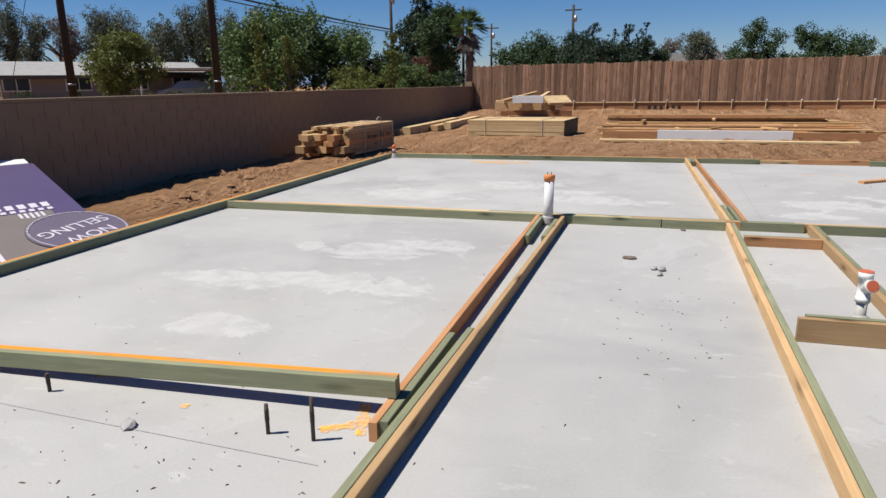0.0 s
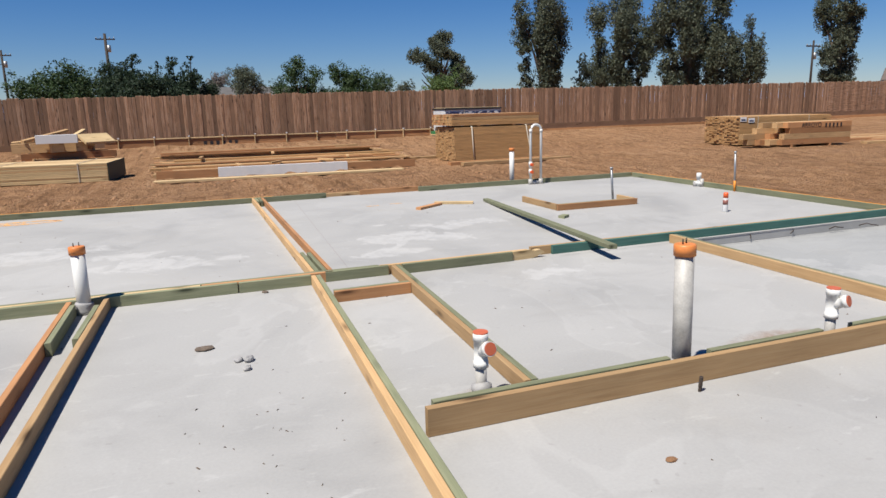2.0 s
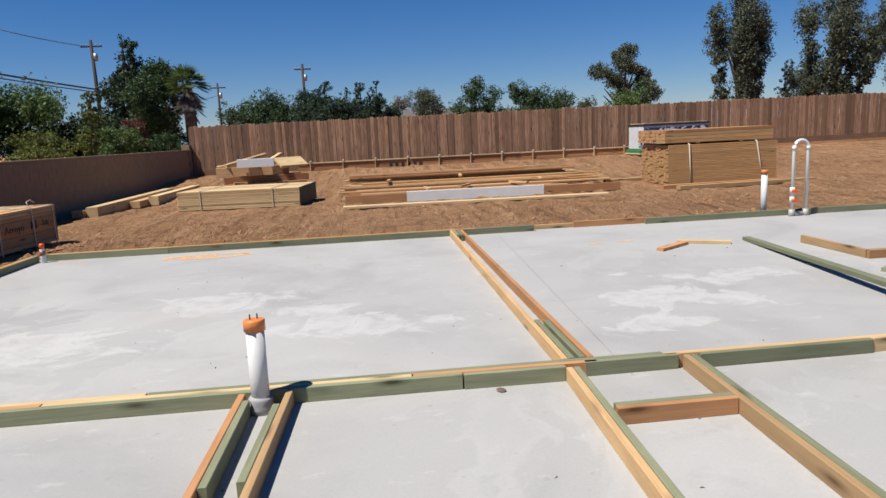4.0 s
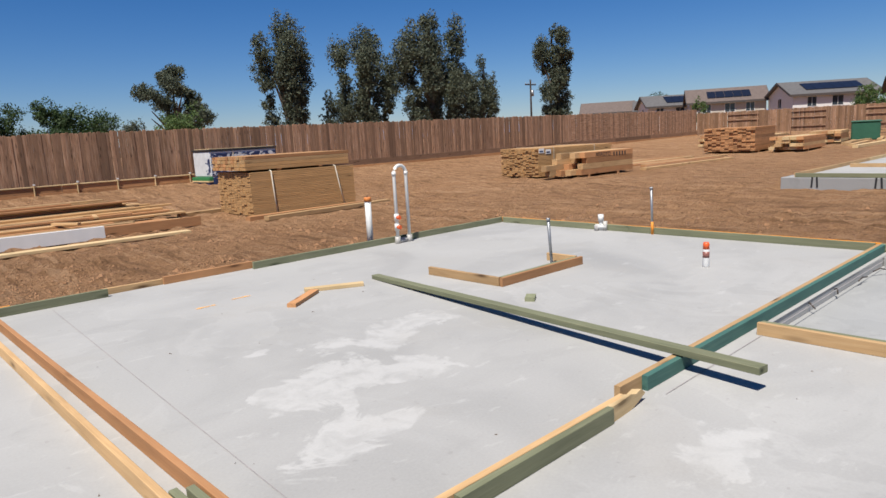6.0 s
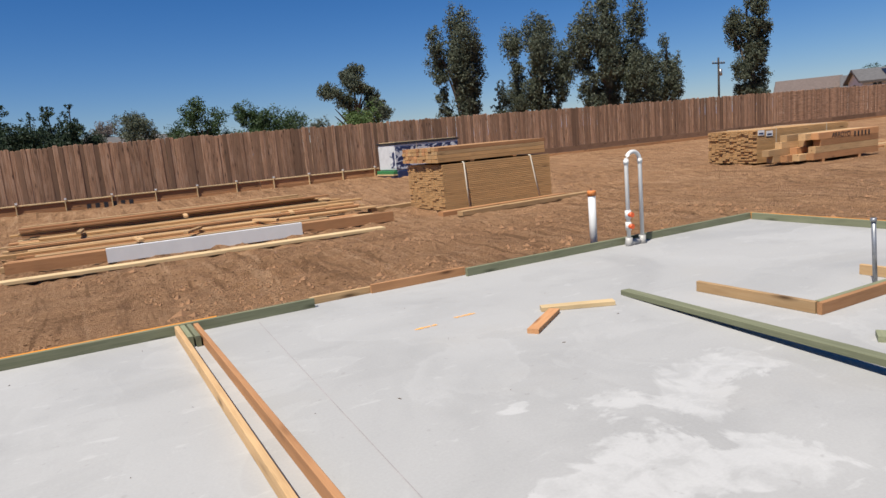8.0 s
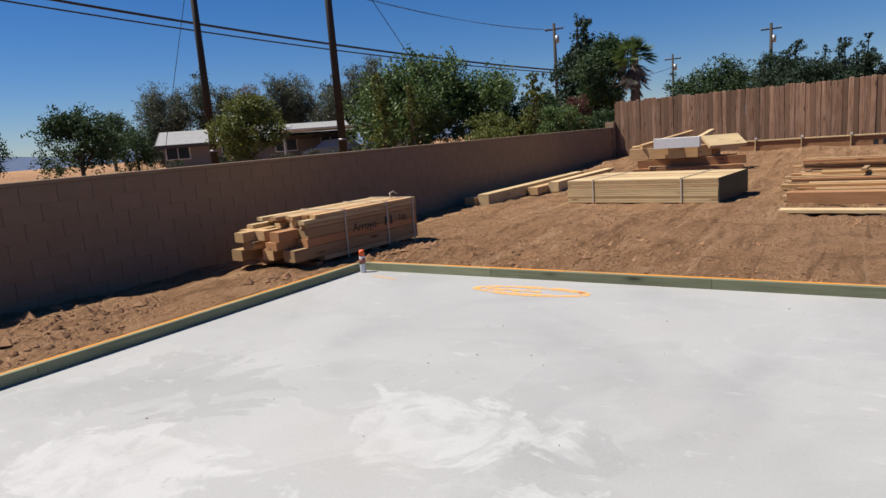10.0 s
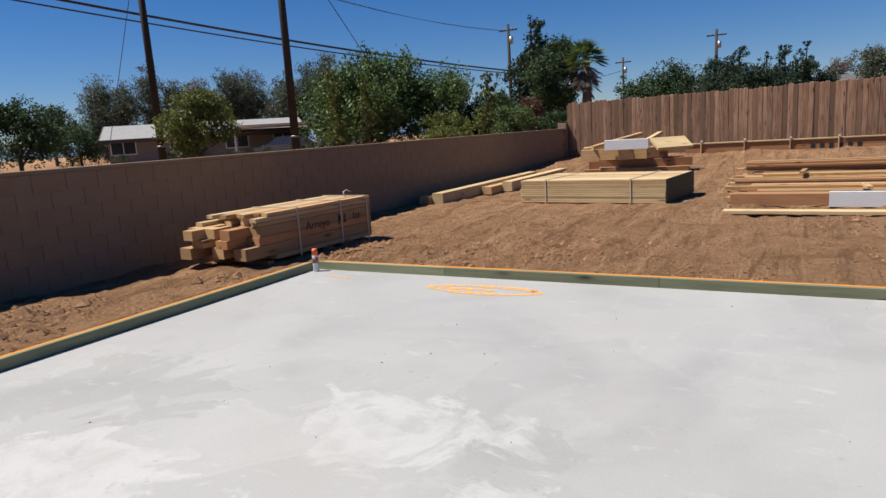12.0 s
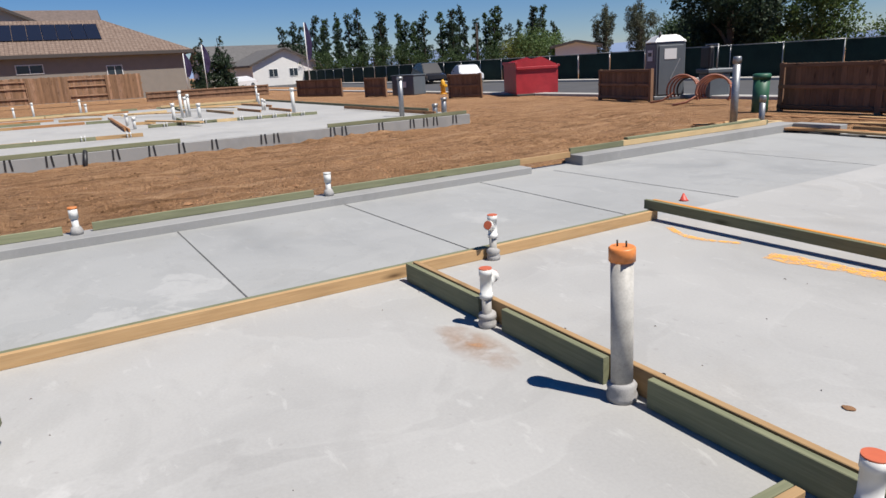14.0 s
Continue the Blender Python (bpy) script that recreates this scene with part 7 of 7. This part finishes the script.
EUC = "tall grey-green eucalyptus with gaps in its crown"
T = [
    (-40.2, 21.6, 4.6, 5.0, "round", "dark round tree beyond the wall", LEAF_DARK, 3000), (-51.3, 32.3, 4.0, 4.7, "round", "dark round tree beyond the wall", LEAF_DARK, 2000), (-44, 17.5, 4.0, 4.4, "round", "dark round tree beyond the wall", LEAF_DARK, 2000),
    (-76, 52, 8.5, 11.2, "euc", EUC, LEAF_EUC, 4500), (-71, 55, 8.0, 11.6, "euc", EUC, LEAF_EUC, 4500), (-68.7, 59, 4.2, 10.0, "bare", "thin tree with sparse greyish twigs", LEAF_BARE, 1500), (-65, 63, 8.5, 11.4, "euc", EUC, LEAF_EUC, 4500), (-60, 66, 8.5, 11.0, "euc", EUC, LEAF_EUC, 4500),
    (-54, 68, 9.0, 12.5, "euc", EUC, LEAF_EUC, 5000), (-48, 70, 8.5, 12.0, "euc", EUC, LEAF_EUC, 4500), (-74, 44, 5, 7.5, "round", "dark round tree beyond the wall", LEAF_DARK, 2000),
    (-29.3, 24.9, 3.6, 4.6, "round", "yellow-green flowering tree beside the house", LEAF_YELLOW, 4000),
    (-26.3, 36.7, 7.0, 7.0, "round", "broad dark green shade tree", LEAF_GREEN, 6500), (-22.8, 39.5, 6.0, 6.2, "round", "broad dark green shade tree", LEAF_GREEN, 5000), (-19.4, 41.5, 4.4, 4.0, "round", "broad dark green shade tree", LEAF_DARK, 4000),

    (-21.8, 27.5, 1.5, 4.8, "poplar", "slender young light green tree", LEAF_YELLOW, 1200), (-20.6, 28.3, 1.3, 4.2, "poplar", "slender young light green tree", LEAF_YELLOW, 1000), (-15.9, 33.0, 1.5, 4.4, "poplar", "slender young light green tree", LEAF_YELLOW, 1200),
    (-19.5, 35.5, 3.4, 3.0, "round", "light green bush beyond the wall", LEAF_YELLOW, 2200), (-16.5, 37.5, 3.6, 2.9, "round", "light green bush beyond the wall", LEAF_GREEN, 2200), (-13.9, 39, 2.6, 2.5, "round", "dark green bush beyond the wall", LEAF_DARK, 1600), (-18.5, 46.5, 1.8, 3.8, "round", "small tree with reddish leaves", LEAF_RED, 1200),
    (-22.0, 56.1, 5.0, 10.8, "cone", "tall layered dark cedar tree", LEAF_CON, 5000), (-18.3, 52.1, 4.4, 8.4, "round", "dense dark green tree", LEAF_DARK, 4500), (-20.0, 54.0, 3.2, 5.0, "round", "dense dark green tree", LEAF_DARK, 3000),
    (-11.3, 59.0, 6.2, 6.2, "round", "round dark green tree behind the fence", LEAF_DARK, 4500),
    (-6.4, 69.6, 4.4, 7.6, "cone", "dark conifer behind the fence", LEAF_CON, 2600), (-4.2, 72, 4.4, 7.0, "cone", "dark conifer behind the fence", LEAF_CON, 2200), (-2.6, 74, 4.0, 7.8, "cone", "dark conifer behind the fence", LEAF_CON, 2200), (-1.0, 69.9, 3.4, 7.6, "cone", "dark conifer behind the fence", LEAF_CON, 2200), (-8.6, 72, 4.6, 7.0, "round", "dark tree behind the fence", LEAF_CON, 4500), (-4.8, 68, 5.2, 5.6, "round", "dark tree behind the fence", LEAF_CON, 4500), (-0.2, 71, 3.6, 5.4, "round", "dark tree behind the fence", LEAF_CON, 3500),
    (1.7, 79.8, 3.4, 6.8, "bare", "bare tree with grey twigs", LEAF_BARE, 1600), (4.9, 69.6, 3.8, 6.8, "round", "open green pine behind the fence", LEAF_EUC, 2600), (7.2, 62, 2.6, 4.8, "round", "dark green tree behind the fence", LEAF_DARK, 1600),
    (8.8, 59.2, 4.2, 6.5, "round", "dark green tree behind the fence", LEAF_DARK, 3000), (11.2, 54, 3.0, 5.6, "round", "dark green tree behind the fence", LEAF_DARK, 2400), (13.8, 53, 4.0, 5.3, "round", "dark green tree behind the fence", LEAF_DARK, 3000), (17.5, 62, 2.6, 4.6, "round", "green bush behind the fence", LEAF_EUC, 1500),
    (25.2, 64.5, 5.8, 10.0, "spread", "leaning eucalyptus with separate high clumps of leaves", LEAF_EUC, 5200), (22.6, 56, 4.6, 5.4, "round", "bright green bush behind the fence", LEAF_GREEN, 2600), (19.8, 60, 2.4, 4.4, "round", "green bush behind the fence", LEAF_EUC, 1200),
    (36.6, 62.4, 6.8, 15.3, "euc", EUC, LEAF_EUC, 5500), (41.0, 61.5, 2.4, 7.0, "poplar", "narrow grey-green tree behind the fence", LEAF_EUC, 1200), (45.4, 60.2, 7.2, 14.9, "euc", EUC, LEAF_EUC, 5500), (43.3, 61, 4.0, 8.0, "euc", EUC, LEAF_EUC, 2500), (47.6, 51.2, 7.8, 14.9, "euc", EUC, LEAF_EUC, 6500), (49.8, 49.8, 5.2, 10.5, "euc", EUC, LEAF_EUC, 3500), (53.5, 49.5, 5.0, 10.2, "euc", EUC, LEAF_EUC, 3500),
    (58.5, 43.2, 4.8, 13.2, "euc", EUC, LEAF_EUC, 5000), (72.0, 33.5, 1.6, 4.4, "round", "small bright green tree between houses", LEAF_GREEN, 900), (58.5, 13.0, 2.2, 3.7, "round", "round green bush behind the fence", LEAF_GREEN, 1500), (89.0, 11.2, 4.0, 7.2, "round", "dark tree behind the houses", LEAF_DARK, 1800), (102, 55, 4.0, 6.8, "round", "dark tree behind the houses", LEAF_DARK, 1200),
    (95.8, -20.5, 3.0, 6.5, "cone", "dark cypress before the white house", LEAF_CON, 1800), (70.0, -17.0, 2.2, 5.4, "cone", "dark cypress before the white house", LEAF_CON, 1800),
    (58, -48.0, 6.0, 4.8, "round", "light green tree behind the windscreen fence", LEAF_GREEN, 2500), (64, -50.5, 5.0, 4.4, "round", "yellow-green tree behind the windscreen fence", LEAF_YELLOW, 2000), (60.3, -60.3, 3.4, 7.6, "euc", EUC, LEAF_EUC, 2500), (57.5, -63.0, 4.2, 8.2, "euc", EUC, LEAF_EUC, 2800), (49, -60, 5, 5.4, "round", "dark green tree behind the windscreen fence", LEAF_DARK, 2200),
    (44, -56, 5, 5.2, "round", "dark green tree behind the windscreen fence", LEAF_DARK, 2200), (30.0, -41.5, 5.4, 3.3, "round", "bright green spreading tree", LEAF_GREEN, 3500), (27.2, -42.0, 4.4, 3.0, "round", "bright green spreading tree", LEAF_GREEN, 3000), (38.6, -52.8, 4.6, 5.8, "cone", "layered dark cedar beyond the street", LEAF_CON, 2800),
    (26.6, -37.6, 5.8, 8.0, "round", "large very dark tree beyond the street", LEAF_CON, 6000), (22.4, -40.0, 4.4, 6.0, "round", "light green leafy tree", LEAF_GREEN, 3000), (17.0, -43, 4.6, 5.4, "round", "light green leafy tree", LEAF_GREEN, 3000), (33, -45, 4.6, 4.2, "round", "dark green tree behind the windscreen fence", LEAF_DARK, 2000),
]
for i, (x, y, w, zt, kind, label, leaf, n) in enumerate(T):
    tree(x, y, w * (1.5 if kind == "cone" else 1.15), zt, kind, label, 100 + i, leaf, int(n * {"euc": 3.4, "spread": 3.4, "cone": 4.5}.get(kind, 2.6)))
rr = random.Random(44)
for i in range(34):
    k = i / 33
    x, y = 99.8 + (80.0 - 99.8) * k + rr.uniform(-2, 2), -33.5 + (-68 + 33.5) * k + rr.uniform(-1, 1)
    tree(x, y, rr.uniform(2.2, 3.4), rr.uniform(7.2, 10.8) - 0.8 * k, "poplar", "narrow dark tree in a long row", 300 + i, LEAF_CON if rr.random() < 0.7 else LEAF_DARK, 4200)
for i in range(16):
    k = i / 15
    tree(96 - 20 * k, -33 - 31 * k, 6.5, rr.uniform(3.4, 5.2), "round", "dark undergrowth tree in a long row", 400 + i, LEAF_DARK, 1800)

# fan palm
pm = thing("palm_tree", on(-14.8, 48.0), "fan palm with a skirt of dry fronds", "palm", "trees")
part("trunk", tube_mesh("trunk", [(0, 0, -0.3), (0.05, 0, 2.5), (0, 0, 5.3)], 0.32, BARK, 12, [0.42, 0.34, 0.30]), pm)
rr = random.Random(9)
fv, ff, kv, kf = [], [], [], []
for i in range(170):
    a, el = rr.uniform(0, 6.28), rr.uniform(-1.35, 1.3)
    dry = el < -0.35
    L = rr.uniform(1.15, 1.65) * (0.85 if dry else 1.0)
    d = Vector((math.cos(a) * math.cos(el), math.sin(a) * math.cos(el), math.sin(el)))
    o = Vector((0, 0, 5.3 if not dry else rr.uniform(3.6, 5.1)))
    side = d.cross(Vector((0, 0, 1))).normalized()
    V, F = (kv, kf) if dry else (fv, ff)
    c = o + d * L * 0.55
    for j in range(9):
        q = (j - 4) / 4
        tip = c + (d * (1 - 0.35 * abs(q)) + side * q * 0.8) * L * 0.62 - Vector((0, 0, 0.12 * L))
        w = (d.cross(side)).normalized() * 0.03 + side * 0.05
        k = len(V)
        V += [c - w, c + w, tip]
        F.append((k, k + 1, k + 2))
    k = len(V)
    V += [o - side * 0.02, o + side * 0.02, c + side * 0.02, c - side * 0.02]
    F.append((k, k + 1, k + 2, k + 3))
part("fronds", raw_mesh("fronds", fv, ff, LEAF_GREEN), pm)
part("dry_skirt", raw_mesh("dry_skirt", kv, kf, LEAF_BARE), pm, None, "dry brown fronds")

# hedge and shrubs before the ranch house
for i, (x, y) in enumerate(((-33.5, 31.5), (-32.2, 32.8), (-31.0, 34.0), (-29.8, 35.2), (-37.5, 29.5), (-39.5, 27.5))):
    tree(x, y, 1.9, 1.5, "round", "low clipped grey-green shrub beside the house", 500 + i, LEAF_EUC if i < 4 else LEAF_DARK, 700)
